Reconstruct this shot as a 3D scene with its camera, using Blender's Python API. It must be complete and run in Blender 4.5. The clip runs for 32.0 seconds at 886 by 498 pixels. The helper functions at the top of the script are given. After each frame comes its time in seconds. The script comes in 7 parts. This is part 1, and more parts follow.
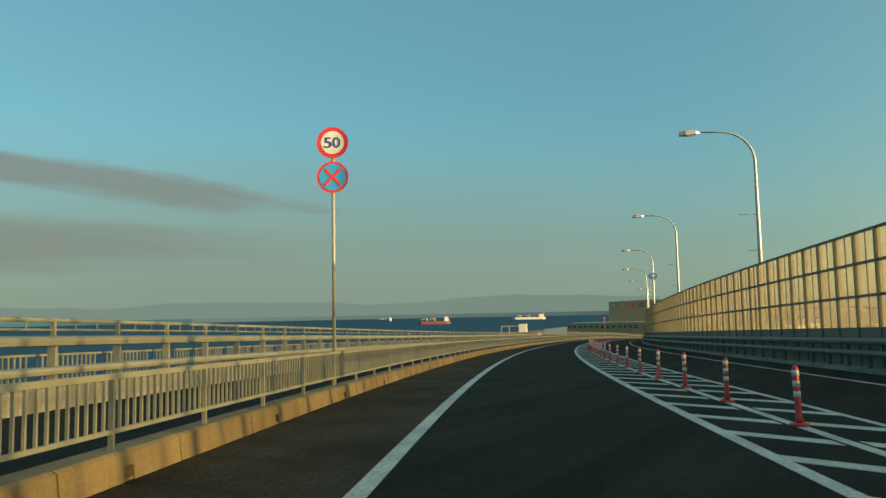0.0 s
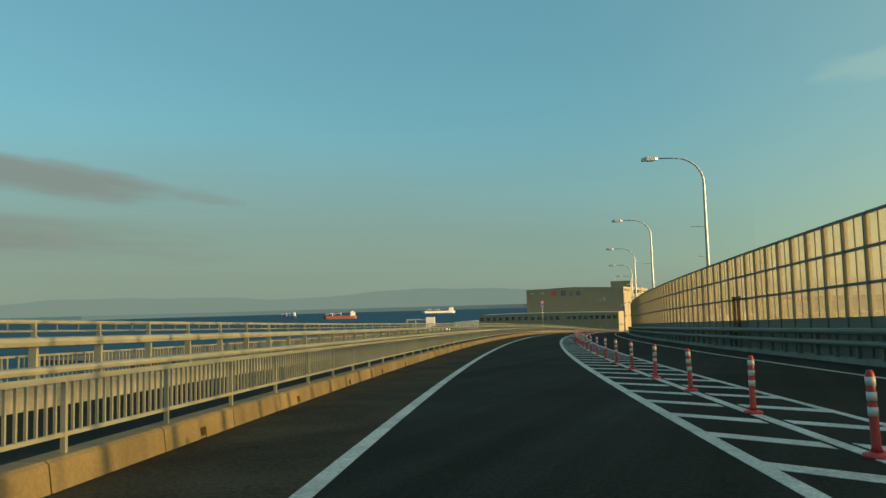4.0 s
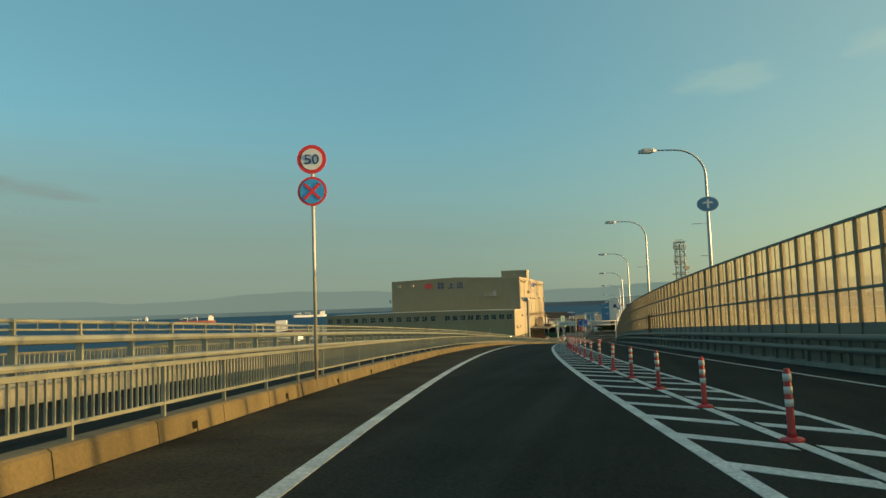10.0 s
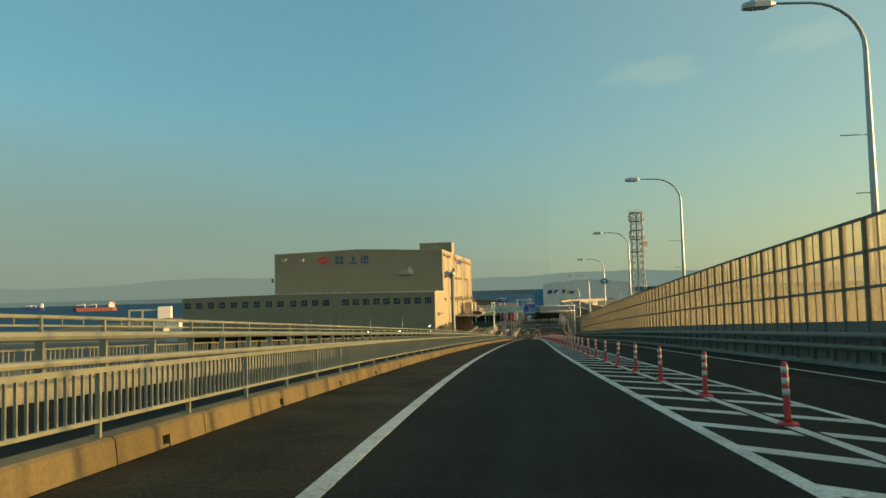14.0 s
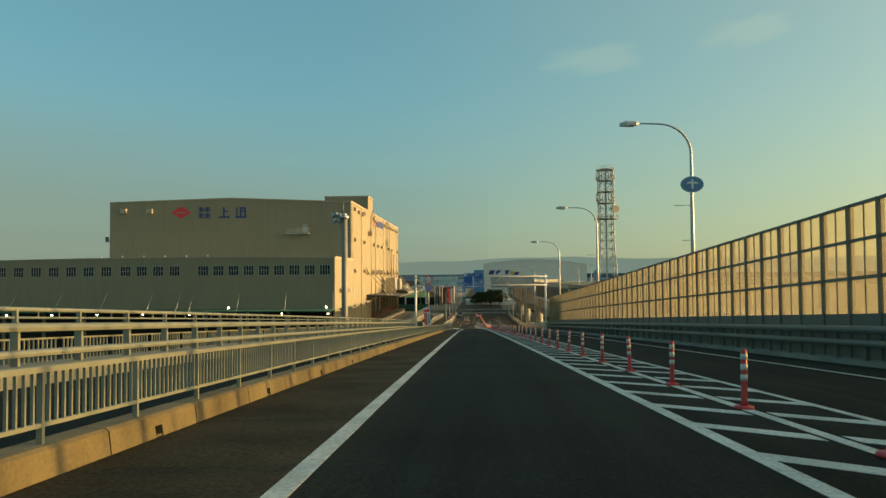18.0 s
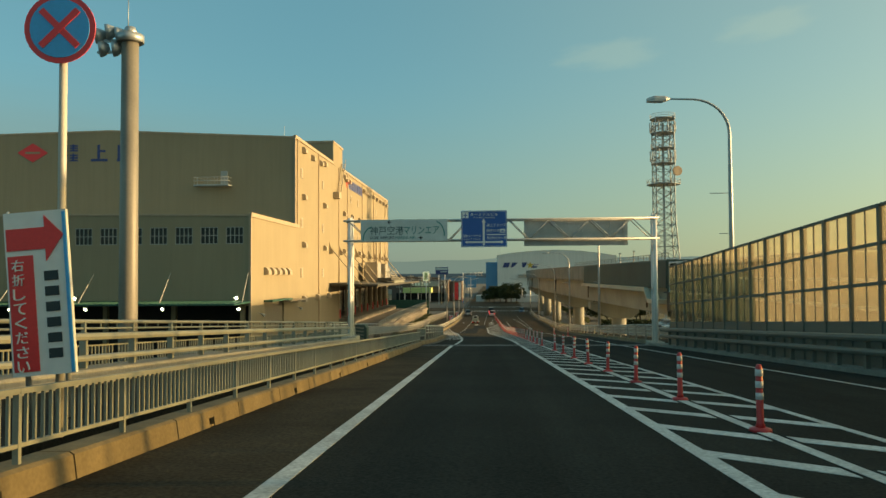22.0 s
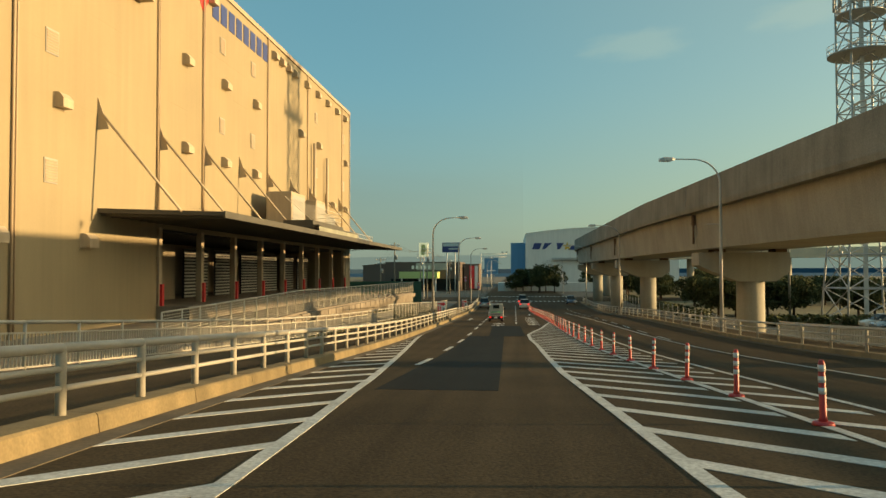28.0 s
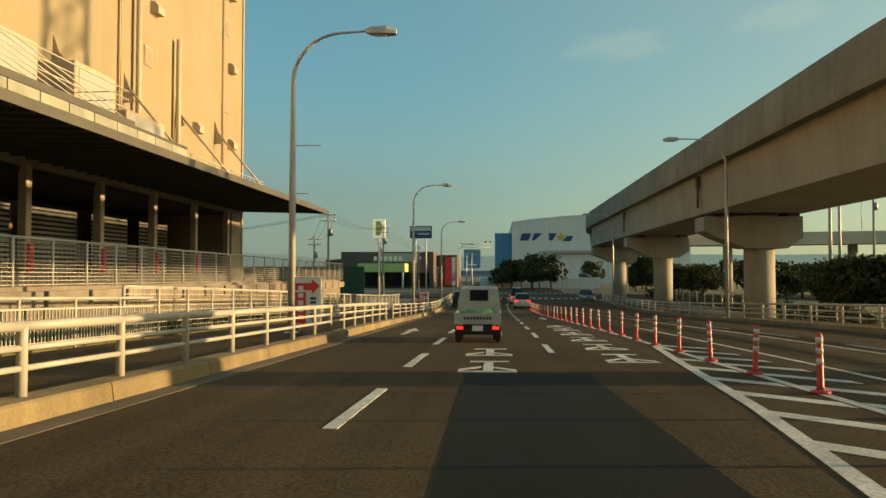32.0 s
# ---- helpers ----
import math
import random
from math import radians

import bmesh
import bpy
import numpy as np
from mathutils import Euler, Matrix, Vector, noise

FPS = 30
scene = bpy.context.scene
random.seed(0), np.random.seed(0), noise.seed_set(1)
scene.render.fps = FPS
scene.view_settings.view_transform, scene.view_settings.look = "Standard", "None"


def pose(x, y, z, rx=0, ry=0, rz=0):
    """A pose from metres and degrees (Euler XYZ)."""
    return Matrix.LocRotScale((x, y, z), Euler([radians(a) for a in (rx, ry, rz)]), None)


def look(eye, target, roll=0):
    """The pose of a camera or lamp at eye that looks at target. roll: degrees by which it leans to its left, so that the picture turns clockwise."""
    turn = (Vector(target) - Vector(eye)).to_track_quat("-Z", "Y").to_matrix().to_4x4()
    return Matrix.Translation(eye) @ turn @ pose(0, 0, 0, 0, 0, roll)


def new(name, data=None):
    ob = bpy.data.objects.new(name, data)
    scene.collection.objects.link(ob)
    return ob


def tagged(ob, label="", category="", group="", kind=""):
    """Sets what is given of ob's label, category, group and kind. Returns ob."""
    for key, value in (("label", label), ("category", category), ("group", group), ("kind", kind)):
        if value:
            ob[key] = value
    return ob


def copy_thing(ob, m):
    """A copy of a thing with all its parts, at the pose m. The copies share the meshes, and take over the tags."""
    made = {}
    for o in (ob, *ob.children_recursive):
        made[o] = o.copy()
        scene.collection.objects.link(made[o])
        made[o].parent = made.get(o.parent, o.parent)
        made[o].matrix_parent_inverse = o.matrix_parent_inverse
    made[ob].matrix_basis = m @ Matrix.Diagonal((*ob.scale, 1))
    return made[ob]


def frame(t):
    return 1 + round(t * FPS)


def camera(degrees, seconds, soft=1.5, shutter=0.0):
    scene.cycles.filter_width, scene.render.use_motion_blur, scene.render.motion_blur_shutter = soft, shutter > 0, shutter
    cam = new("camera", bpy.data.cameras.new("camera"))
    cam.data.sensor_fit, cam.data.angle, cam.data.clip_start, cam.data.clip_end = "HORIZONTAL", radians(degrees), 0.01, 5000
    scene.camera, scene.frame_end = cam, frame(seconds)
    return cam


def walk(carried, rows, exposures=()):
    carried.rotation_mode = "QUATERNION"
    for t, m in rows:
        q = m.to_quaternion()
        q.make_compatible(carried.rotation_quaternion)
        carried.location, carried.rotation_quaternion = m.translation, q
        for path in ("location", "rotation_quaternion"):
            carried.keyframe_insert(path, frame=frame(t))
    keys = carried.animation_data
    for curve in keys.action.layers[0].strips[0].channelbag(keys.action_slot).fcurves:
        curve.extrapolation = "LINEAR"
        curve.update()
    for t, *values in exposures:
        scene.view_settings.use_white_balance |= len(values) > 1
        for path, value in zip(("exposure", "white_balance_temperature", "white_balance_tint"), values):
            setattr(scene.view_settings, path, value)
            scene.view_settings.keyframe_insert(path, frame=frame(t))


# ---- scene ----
cam = camera(61.6, 32.0)
PATH = [
    (0, (65.617, -485.780, 26.338), (64.6316, -484.0483, 26.5089), -1.11),
    (0.5, (62.014, -477.833, 26.086), (61.0479, -476.0899, 26.2546), -1.19),
    (1, (58.526, -469.832, 25.825), (57.5968, -468.0684, 25.9869), -1.46),
    (1.5, (55.127, -461.720, 25.551), (54.2194, -459.9444, 25.7094), -1.48),
    (2, (51.826, -453.559, 25.284), (50.9485, -451.7688, 25.4398), -1.69),
    (2.5, (48.651, -445.342, 25.008), (47.7950, -443.5408, 25.1601), -1.70),
    (3, (45.594, -437.098, 24.718), (44.7663, -435.2841, 24.8685), -1.58),
    (3.5, (42.703, -428.839, 24.433), (41.9048, -427.0114, 24.5828), -1.54),
    (4, (39.932, -420.573, 24.150), (39.1607, -418.7341, 24.3008), -1.58),
    (4.5, (37.289, -412.252, 23.881), (36.5441, -410.4022, 24.0306), -1.58),
    (5, (34.631, -403.943, 23.611), (33.9055, -402.0855, 23.7610), -1.73),
    (5.5, (32.079, -395.593, 23.338), (31.3728, -393.7283, 23.4886), -1.89),
    (6, (29.626, -387.187, 23.065), (28.9385, -385.3155, 23.2166), -1.95),
    (6.5, (27.264, -378.691, 22.811), (26.5952, -376.8127, 22.9630), -1.91),
    (7, (24.969, -370.150, 22.550), (24.3257, -368.2621, 22.7037), -1.69),
    (7.5, (22.846, -361.492, 22.283), (22.2340, -359.5939, 22.4384), -1.53),
    (8, (20.823, -352.752, 22.020), (20.2413, -350.8444, 22.1753), -1.58),
    (8.5, (18.906, -343.943, 21.750), (18.3508, -342.0286, 21.9082), -1.74),
    (9, (17.101, -335.091, 21.471), (16.5793, -333.1665, 21.6281), -1.77),
    (9.5, (15.519, -326.236, 21.185), (15.0278, -324.3036, 21.3404), -1.75),
    (10, (14.060, -317.390, 20.895), (13.6026, -315.4490, 21.0463), -1.90),
    (10.5, (12.666, -308.616, 20.597), (12.2385, -306.6682, 20.7476), -2.10),
    (11, (11.399, -299.885, 20.290), (10.9865, -297.9340, 20.4393), -2.12),
    (11.5, (10.139, -291.154, 19.979), (9.7457, -289.1989, 20.1233), -2.06),
    (12, (9.003, -282.441, 19.657), (8.6209, -280.4836, 19.8013), -2.13),
    (12.5, (7.923, -273.722, 19.325), (7.5616, -271.7601, 19.4655), -2.08),
    (13, (6.963, -265.019, 18.968), (6.6314, -263.0519, 19.1040), -1.96),
    (13.5, (6.218, -256.293, 18.592), (5.9213, -254.3194, 18.7189), -1.56),
    (14, (5.585, -247.642, 18.207), (5.3219, -245.6625, 18.3222), -1.51),
    (14.5, (5.058, -239.088, 17.811), (4.8199, -237.1048, 17.9171), -1.64),
    (15, (4.617, -230.716, 17.386), (4.4045, -228.7299, 17.4858), -1.69),
    (15.5, (4.258, -222.481, 16.956), (4.0693, -220.4920, 17.0504), -1.69),
    (16, (3.970, -214.392, 16.524), (3.8013, -212.4008, 16.6122), -1.65),
    (16.5, (3.738, -206.453, 16.093), (3.5872, -204.4603, 16.1751), -1.48),
    (17, (3.548, -198.621, 15.662), (3.4232, -196.6260, 15.7371), -1.15),
    (17.5, (3.470, -190.918, 15.230), (3.3659, -188.9214, 15.2976), -0.81),
    (18, (3.403, -183.343, 14.733), (3.3034, -181.3466, 14.8040), -0.46),
    (18.5, (3.312, -175.848, 14.307), (3.2091, -173.8517, 14.3781), -0.16),
    (19, (3.221, -168.441, 13.882), (3.1122, -166.4458, 13.9567), -0.15),
    (19.5, (3.137, -161.126, 13.458), (3.0214, -159.1310, 13.5318), -0.10),
    (20, (3.045, -153.893, 13.034), (2.9293, -151.8976, 13.1091), -0.04),
    (20.5, (3.043, -146.716, 12.607), (2.9194, -144.7213, 12.6819), -0.14),
    (21, (3.052, -139.567, 12.175), (2.9263, -137.5724, 12.2510), -0.31),
    (21.5, (2.978, -132.424, 11.739), (2.8479, -130.4298, 11.8149), -0.31),
    (22, (2.904, -125.280, 11.316), (2.7721, -123.2858, 11.3861), -0.38),
    (22.5, (2.830, -118.149, 10.898), (2.6957, -116.1544, 10.9644), -0.26),
    (23, (2.757, -111.060, 10.467), (2.6171, -109.0654, 10.5290), -0.19),
    (23.5, (2.604, -104.044, 10.016), (2.4598, -102.0500, 10.0739), -0.21),
    (24, (2.473, -97.117, 9.569), (2.3193, -95.1234, 9.6255), -0.12),
    (24.5, (2.354, -90.273, 9.127), (2.1919, -88.2802, 9.1823), 0.02),
    (25, (2.240, -83.493, 8.680), (2.0710, -81.5015, 8.7406), 0.01),
    (25.5, (2.083, -76.765, 8.238), (1.9091, -74.7731, 8.2900), -0.48),
    (26, (1.917, -70.089, 7.789), (1.7401, -68.0973, 7.8371), -0.62),
    (26.5, (1.740, -63.481, 7.353), (1.5613, -61.4896, 7.4005), -0.54),
    (27, (1.552, -56.963, 6.910), (1.3703, -54.9715, 6.9599), -0.35),
    (27.5, (1.353, -50.556, 6.492), (1.1664, -48.5653, 6.5457), -0.18),
    (28, (1.143, -44.280, 6.080), (0.9515, -42.2905, 6.1408), -0.14),
    (28.5, (0.929, -38.149, 5.680), (0.7273, -36.1603, 5.7468), -0.42),
    (29, (0.717, -32.168, 5.291), (0.5082, -30.1799, 5.3591), -0.27),
    (29.5, (0.517, -26.339, 4.918), (0.3104, -24.3506, 4.9815), -0.21),
    (30, (0.339, -20.667, 4.569), (0.1405, -18.6777, 4.6359), -0.04),
    (30.5, (0.193, -15.167, 4.256), (0.0119, -13.1764, 4.3224), 0.34),
    (31, (0.086, -9.871, 3.989), (-0.0759, -7.8786, 4.0523), 0.44),
    (31.5, (0.022, -4.810, 3.771), (-0.1278, -2.8164, 3.8367), 0.29),
    (32, (0.000, 0.000, 3.600), (-0.1422, 1.9938, 3.6659), 0.01),
]
walk(cam, [(t, look(eye, target, roll)) for t, eye, target, roll in PATH],
     exposures=[(0.0, 0.98, 8350, -15), (14.0, 0.98, 8850, -11), (21.0, 0.95, 8900, -12), (27.0, 1.0, 8950, -9), (32.0, 0.97, 8950, -9)])

# ---- world, sun ----
SUN_EL, SUN_AZ = 6.2, 5.6          # degrees above the horizon; degrees from +x towards +y
world = bpy.data.worlds.new("sky_world")
scene.world = world
world.use_nodes = True
wn, wl = world.node_tree.nodes, world.node_tree.links
bg = wn["Background"]
sky = wn.new("ShaderNodeTexSky")
sky.sky_type = 'NISHITA'
sky.sun_disc = False
sky.sun_elevation = radians(SUN_EL)
sky.sun_rotation = radians(90.0 - SUN_AZ)
sky.altitude, sky.air_density, sky.dust_density, sky.ozone_density = 0.0, 1.0, 0.7, 3.0
bg.inputs["Strength"].default_value = 0.15
haze = wn.new("ShaderNodeMix")          # thin even haze over the clear sky
haze.data_type = 'RGBA'
haze.inputs[0].default_value = 0.50
wl.new(sky.outputs[0], haze.inputs[6])
coord = wn.new("ShaderNodeTexCoord")    # the haze is paler and warmer towards the low sun
toward = wn.new("ShaderNodeVectorMath")
toward.operation = 'DOT_PRODUCT'
toward.inputs[1].default_value = (math.cos(radians(SUN_AZ)) * math.cos(radians(SUN_EL)), math.sin(radians(SUN_AZ)) * math.cos(radians(SUN_EL)), math.sin(radians(SUN_EL)))
wl.new(coord.outputs["Generated"], toward.inputs[0])
span = wn.new("ShaderNodeMapRange")
span.inputs["From Min"].default_value, span.inputs["From Max"].default_value = -0.15, 0.85
span.interpolation_type = 'SMOOTHSTEP'
wl.new(toward.outputs["Value"], span.inputs["Value"])
warm = wn.new("ShaderNodeMix")
warm.data_type = 'RGBA'
warm.inputs[6].default_value = (0.45, 1.26, 2.10, 1)
warm.inputs[7].default_value = (1.55, 1.90, 1.92, 1)
wl.new(span.outputs[0], warm.inputs[0])
wl.new(warm.outputs[2], haze.inputs[7])
lobe = wn.new("ShaderNodeMath")           # warm glow added round the low unseen sun; it fills the shade
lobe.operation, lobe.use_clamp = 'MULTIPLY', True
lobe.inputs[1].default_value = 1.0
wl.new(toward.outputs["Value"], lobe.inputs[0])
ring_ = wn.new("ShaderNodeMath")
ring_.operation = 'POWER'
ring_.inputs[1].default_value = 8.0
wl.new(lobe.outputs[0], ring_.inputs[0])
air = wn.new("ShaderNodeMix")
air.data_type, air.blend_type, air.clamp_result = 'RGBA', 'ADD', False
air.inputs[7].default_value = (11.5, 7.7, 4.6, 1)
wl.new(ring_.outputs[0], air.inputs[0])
low_air = wn.new("ShaderNodeMix")         # thick grey air low over the horizon, warmer towards the sun
low_air.data_type = 'RGBA'
low_air.inputs[6].default_value = (0.84, 1.0, 1.06, 1)
low_air.inputs[7].default_value = (1.85, 1.85, 1.36, 1)
wl.new(span.outputs[0], low_air.inputs[0])
up = wn.new("ShaderNodeSeparateXYZ")
wl.new(coord.outputs["Generated"], up.inputs[0])
depth = wn.new("ShaderNodeMapRange")
depth.interpolation_type = 'SMOOTHSTEP'
depth.inputs["From Min"].default_value, depth.inputs["From Max"].default_value = 0.0, 0.27
depth.inputs["To Min"].default_value, depth.inputs["To Max"].default_value = 0.54, 0.0
wl.new(up.outputs["Z"], depth.inputs["Value"])
veil = wn.new("ShaderNodeMix")
veil.data_type = 'RGBA'
wl.new(depth.outputs[0], veil.inputs[0])
wl.new(haze.outputs[2], veil.inputs[6])
wl.new(low_air.outputs[2], veil.inputs[7])
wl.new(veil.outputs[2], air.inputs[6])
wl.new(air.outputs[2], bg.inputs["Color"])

sun_data = bpy.data.lights.new("sun", 'SUN')
sun_data.energy, sun_data.angle, sun_data.color = 4.3, radians(0.7), (1.0, 0.68, 0.46)
sun = new("sun", sun_data)
sa, se = radians(SUN_AZ), radians(SUN_EL)
sun_from = Vector((math.cos(sa) * math.cos(se), math.sin(sa) * math.cos(se), math.sin(se)))
sun.matrix_world = look(sun_from * 300, (0, 0, 0))

# ---- materials ----
def material(name, color, rough=0.6, metal=0.0, grain=0.0, grain_size=40.0, stain=0.0, stain_size=2.0,
             bump=0.0, vary=0.0, streak=0.0, spec=0.5, emit=0.0, lane=0.0):
    """A procedural surface: colour with fine grain, large stains, upright streaks, piece-to-piece variety and relief."""
    m = bpy.data.materials.new(name)
    m.use_nodes = True
    n, l = m.node_tree.nodes, m.node_tree.links
    b = n["Principled BSDF"]
    b.inputs["Roughness"].default_value, b.inputs["Metallic"].default_value = rough, metal
    b.inputs["Specular IOR Level"].default_value = spec
    b.inputs["Base Color"].default_value = (*color, 1)
    if emit:
        b.inputs["Emission Color"].default_value, b.inputs["Emission Strength"].default_value = (*color, 1), emit
    geo = n.new("ShaderNodeNewGeometry")
    value = None

    def factor(scale, amount, stretch=(1, 1, 1), detail=4.0):
        mp = n.new("ShaderNodeMapping")
        mp.inputs["Scale"].default_value = tuple(scale * s for s in stretch)
        l.new(geo.outputs["Position"], mp.inputs["Vector"])
        tex = n.new("ShaderNodeTexNoise")
        tex.inputs["Scale"].default_value, tex.inputs["Detail"].default_value = 1.0, detail
        l.new(mp.outputs[0], tex.inputs["Vector"])
        mr = n.new("ShaderNodeMapRange")
        mr.inputs["From Min"].default_value, mr.inputs["From Max"].default_value = 0.3, 0.7
        mr.inputs["To Min"].default_value, mr.inputs["To Max"].default_value = 1 - amount, 1 + amount
        l.new(tex.outputs["Fac"], mr.inputs["Value"])
        return mr.outputs[0], tex.outputs["Fac"]

    def times(a, c):
        if a is None:
            return c
        mm = n.new("ShaderNodeMath")
        mm.operation = 'MULTIPLY'
        l.new(a, mm.inputs[0])
        l.new(c, mm.inputs[1])
        return mm.outputs[0]

    fine = None
    if grain:
        v, fine = factor(grain_size, grain)
        value = times(value, v)
    if stain:
        v, _ = factor(1.0 / stain_size, stain)
        value = times(value, v)
    if streak:
        v, _ = factor(1.0, streak, (2.2, 2.2, 0.12))
        value = times(value, v)
    if lane:      # wheel tracks and oil along the road
        v, _ = factor(1.0, lane, (1.5, 0.03, 0.03), 5.0)
        value = times(value, v)
    if vary:
        info = n.new("ShaderNodeObjectInfo")
        mr = n.new("ShaderNodeMapRange")
        mr.inputs["To Min"].default_value, mr.inputs["To Max"].default_value = 1 - vary, 1 + vary
        l.new(info.outputs["Random"], mr.inputs["Value"])
        value = times(value, mr.outputs[0])
    if value is not None:
        hsv = n.new("ShaderNodeHueSaturation")
        hsv.inputs["Color"].default_value = (*color, 1)
        l.new(value, hsv.inputs["Value"])
        l.new(hsv.outputs[0], b.inputs["Base Color"])
    if bump and fine is not None:
        bp = n.new("ShaderNodeBump")
        bp.inputs["Strength"].default_value, bp.inputs["Distance"].default_value = bump, 0.01
        l.new(fine, bp.inputs["Height"])
        l.new(bp.outputs[0], b.inputs["Normal"])
    return m


def clear_sheet(name, tint, gloss=0.06, rough=0.08, haze=0.0):
    """A tinted sheet: light passes straight through and takes the tint; haze is the share that it scatters."""
    m = bpy.data.materials.new(name)
    m.use_nodes = True
    n, l = m.node_tree.nodes, m.node_tree.links
    n.remove(n["Principled BSDF"])
    tr = n.new("ShaderNodeBsdfTransparent")
    geo = n.new("ShaderNodeNewGeometry")
    tex = n.new("ShaderNodeTexNoise")
    tex.inputs["Scale"].default_value = 1.3
    l.new(geo.outputs["Position"], tex.inputs["Vector"])
    hsv = n.new("ShaderNodeHueSaturation")
    hsv.inputs["Color"].default_value = (*tint, 1)
    mr = n.new("ShaderNodeMapRange")
    mr.inputs["To Min"].default_value, mr.inputs["To Max"].default_value = 0.88, 1.1
    l.new(tex.outputs["Fac"], mr.inputs["Value"])
    l.new(mr.outputs[0], hsv.inputs["Value"])
    l.new(hsv.outputs[0], tr.inputs["Color"])
    gl = n.new("ShaderNodeBsdfGlossy")
    gl.inputs["Roughness"].default_value = rough
    mix = n.new("ShaderNodeMixShader")
    mix.inputs[0].default_value = gloss
    if haze:
        scatter = n.new("ShaderNodeBsdfTranslucent")
        scatter.inputs["Color"].default_value = (tint[0] * 0.62, tint[1] * 0.62, tint[2] * 0.66, 1)
        milky = n.new("ShaderNodeMixShader")
        milky.inputs[0].default_value = haze
        l.new(tr.outputs[0], milky.inputs[1])
        l.new(scatter.outputs[0], milky.inputs[2])
        l.new(milky.outputs[0], mix.inputs[1])
    else:
        l.new(tr.outputs[0], mix.inputs[1])
    l.new(gl.outputs[0], mix.inputs[2])
    l.new(mix.outputs[0], n["Material Output"].inputs["Surface"])
    return m


M_ASPHALT = material("asphalt_bridge", (0.0232, 0.0248, 0.0208), 0.95, grain=0.4, grain_size=28, stain=0.2, stain_size=3.0, bump=0.5, spec=0.08, lane=0.3)
M_ASPHALT_OLD = material("asphalt_worn", (0.064, 0.047, 0.0275), 0.9, grain=0.36, grain_size=26, stain=0.2, stain_size=4.0, bump=0.5, spec=0.1, lane=0.25)
M_ASPHALT_NEW = material("asphalt_patch", (0.0155, 0.0172, 0.016), 0.8, grain=0.2, grain_size=60, stain=0.12, stain_size=2.0, bump=0.4, spec=0.1, lane=0.15)
M_PAINT = material("road_paint", (0.50, 0.505, 0.475), 0.7, grain=0.3, grain_size=22, stain=0.22, stain_size=0.8)
M_KERB = material("kerb_concrete", (0.192, 0.1488, 0.08), 0.9, grain=0.14, grain_size=25, stain=0.2, stain_size=1.0, streak=0.16, bump=0.3, vary=0.12)
M_CONCRETE = material("concrete", (0.3128, 0.2944, 0.2392), 0.85, grain=0.12, grain_size=14, stain=0.14, stain_size=3.0, streak=0.07, bump=0.2)
M_CONCRETE_DARK = material("concrete_weathered", (0.225, 0.212, 0.172), 0.9, grain=0.14, grain_size=12, stain=0.2, stain_size=2.5, streak=0.12, bump=0.2)
M_SHOULDER = material("asphalt_dusty_lit", (0.052, 0.0435, 0.0295), 0.95, grain=0.38, grain_size=24, stain=0.35, stain_size=1.6, bump=0.5, spec=0.06)
M_FASCIA = material("fascia_sheet", (0.27, 0.27, 0.205), 0.5, grain=0.05, grain_size=15, stain=0.15, stain_size=1.5, streak=0.12, vary=0.08)
M_GUTTER = material("gutter_concrete", (0.115, 0.092, 0.062), 0.9, grain=0.2, grain_size=18, stain=0.3, stain_size=1.2, bump=0.2)
M_YARD = material("yard_concrete", (0.1997, 0.17, 0.1318), 0.9, grain=0.14, grain_size=12, stain=0.22, stain_size=2.0, streak=0.14, bump=0.2, vary=0.12)
# pale ledges, and the sunlit tone of the far viaduct girder
M_PALE = material("pale_concrete", (0.56, 0.47, 0.34), 0.85, grain=0.08, grain_size=10, stain=0.1, stain_size=3.0)
M_CANOPY = material("canopy_sheet", (0.09, 0.083, 0.065), 0.6, 0.2, grain=0.1, grain_size=10, stain=0.12, stain_size=2.0)
M_CLADDING = material("dark_cladding", (0.050, 0.072, 0.056), 0.7, 0.1, grain=0.08, grain_size=10, stain=0.12, stain_size=3.0, streak=0.1)
M_SCREEN = clear_sheet("screen_glass", (0.34, 0.42, 0.41), 0.02)
M_RAIL = material("rail_paint", (0.2795, 0.2881, 0.2339), 0.5, grain=0.05, grain_size=30, stain=0.1, stain_size=1.5, vary=0.05)
M_RAIL_WHITE = material("rail_white_paint", (0.4334, 0.4102, 0.3483), 0.45, grain=0.05, grain_size=30, stain=0.1, stain_size=1.0, streak=0.06)
M_STEEL = material("galvanised_steel", (0.42, 0.44, 0.43), 0.45, 0.6, grain=0.08, grain_size=25, stain=0.12, stain_size=1.2, streak=0.08)
M_MAST = material("galvanised_mast", (0.22, 0.20, 0.16), 0.55, 0.2, grain=0.08, grain_size=12, stain=0.12, stain_size=1.5, streak=0.12)
M_POLE = material("lamp_pole_paint", (0.48, 0.47, 0.44), 0.4, 0.3, grain=0.05, grain_size=20, streak=0.08)
M_WALL_STEEL = material("barrier_steel", (0.135, 0.148, 0.125), 0.55, 0.2, grain=0.08, grain_size=20, stain=0.1, stain_size=2.0)
M_WALL_PANE = clear_sheet("barrier_pane", (0.85, 0.80, 0.65), haze=0.16)
M_RUST = material("rusted_steel", (0.14, 0.085, 0.05), 0.85, 0.2, grain=0.3, grain_size=20, stain=0.3, stain_size=0.7)
M_RED_POST = material("red_plastic", (0.50, 0.04, 0.04), 0.45, grain=0.06, grain_size=30, stain=0.12, stain_size=0.4, vary=0.15)
M_REFLECT = material("reflective_white", (0.58, 0.56, 0.53), 0.35, grain=0.05, grain_size=60)
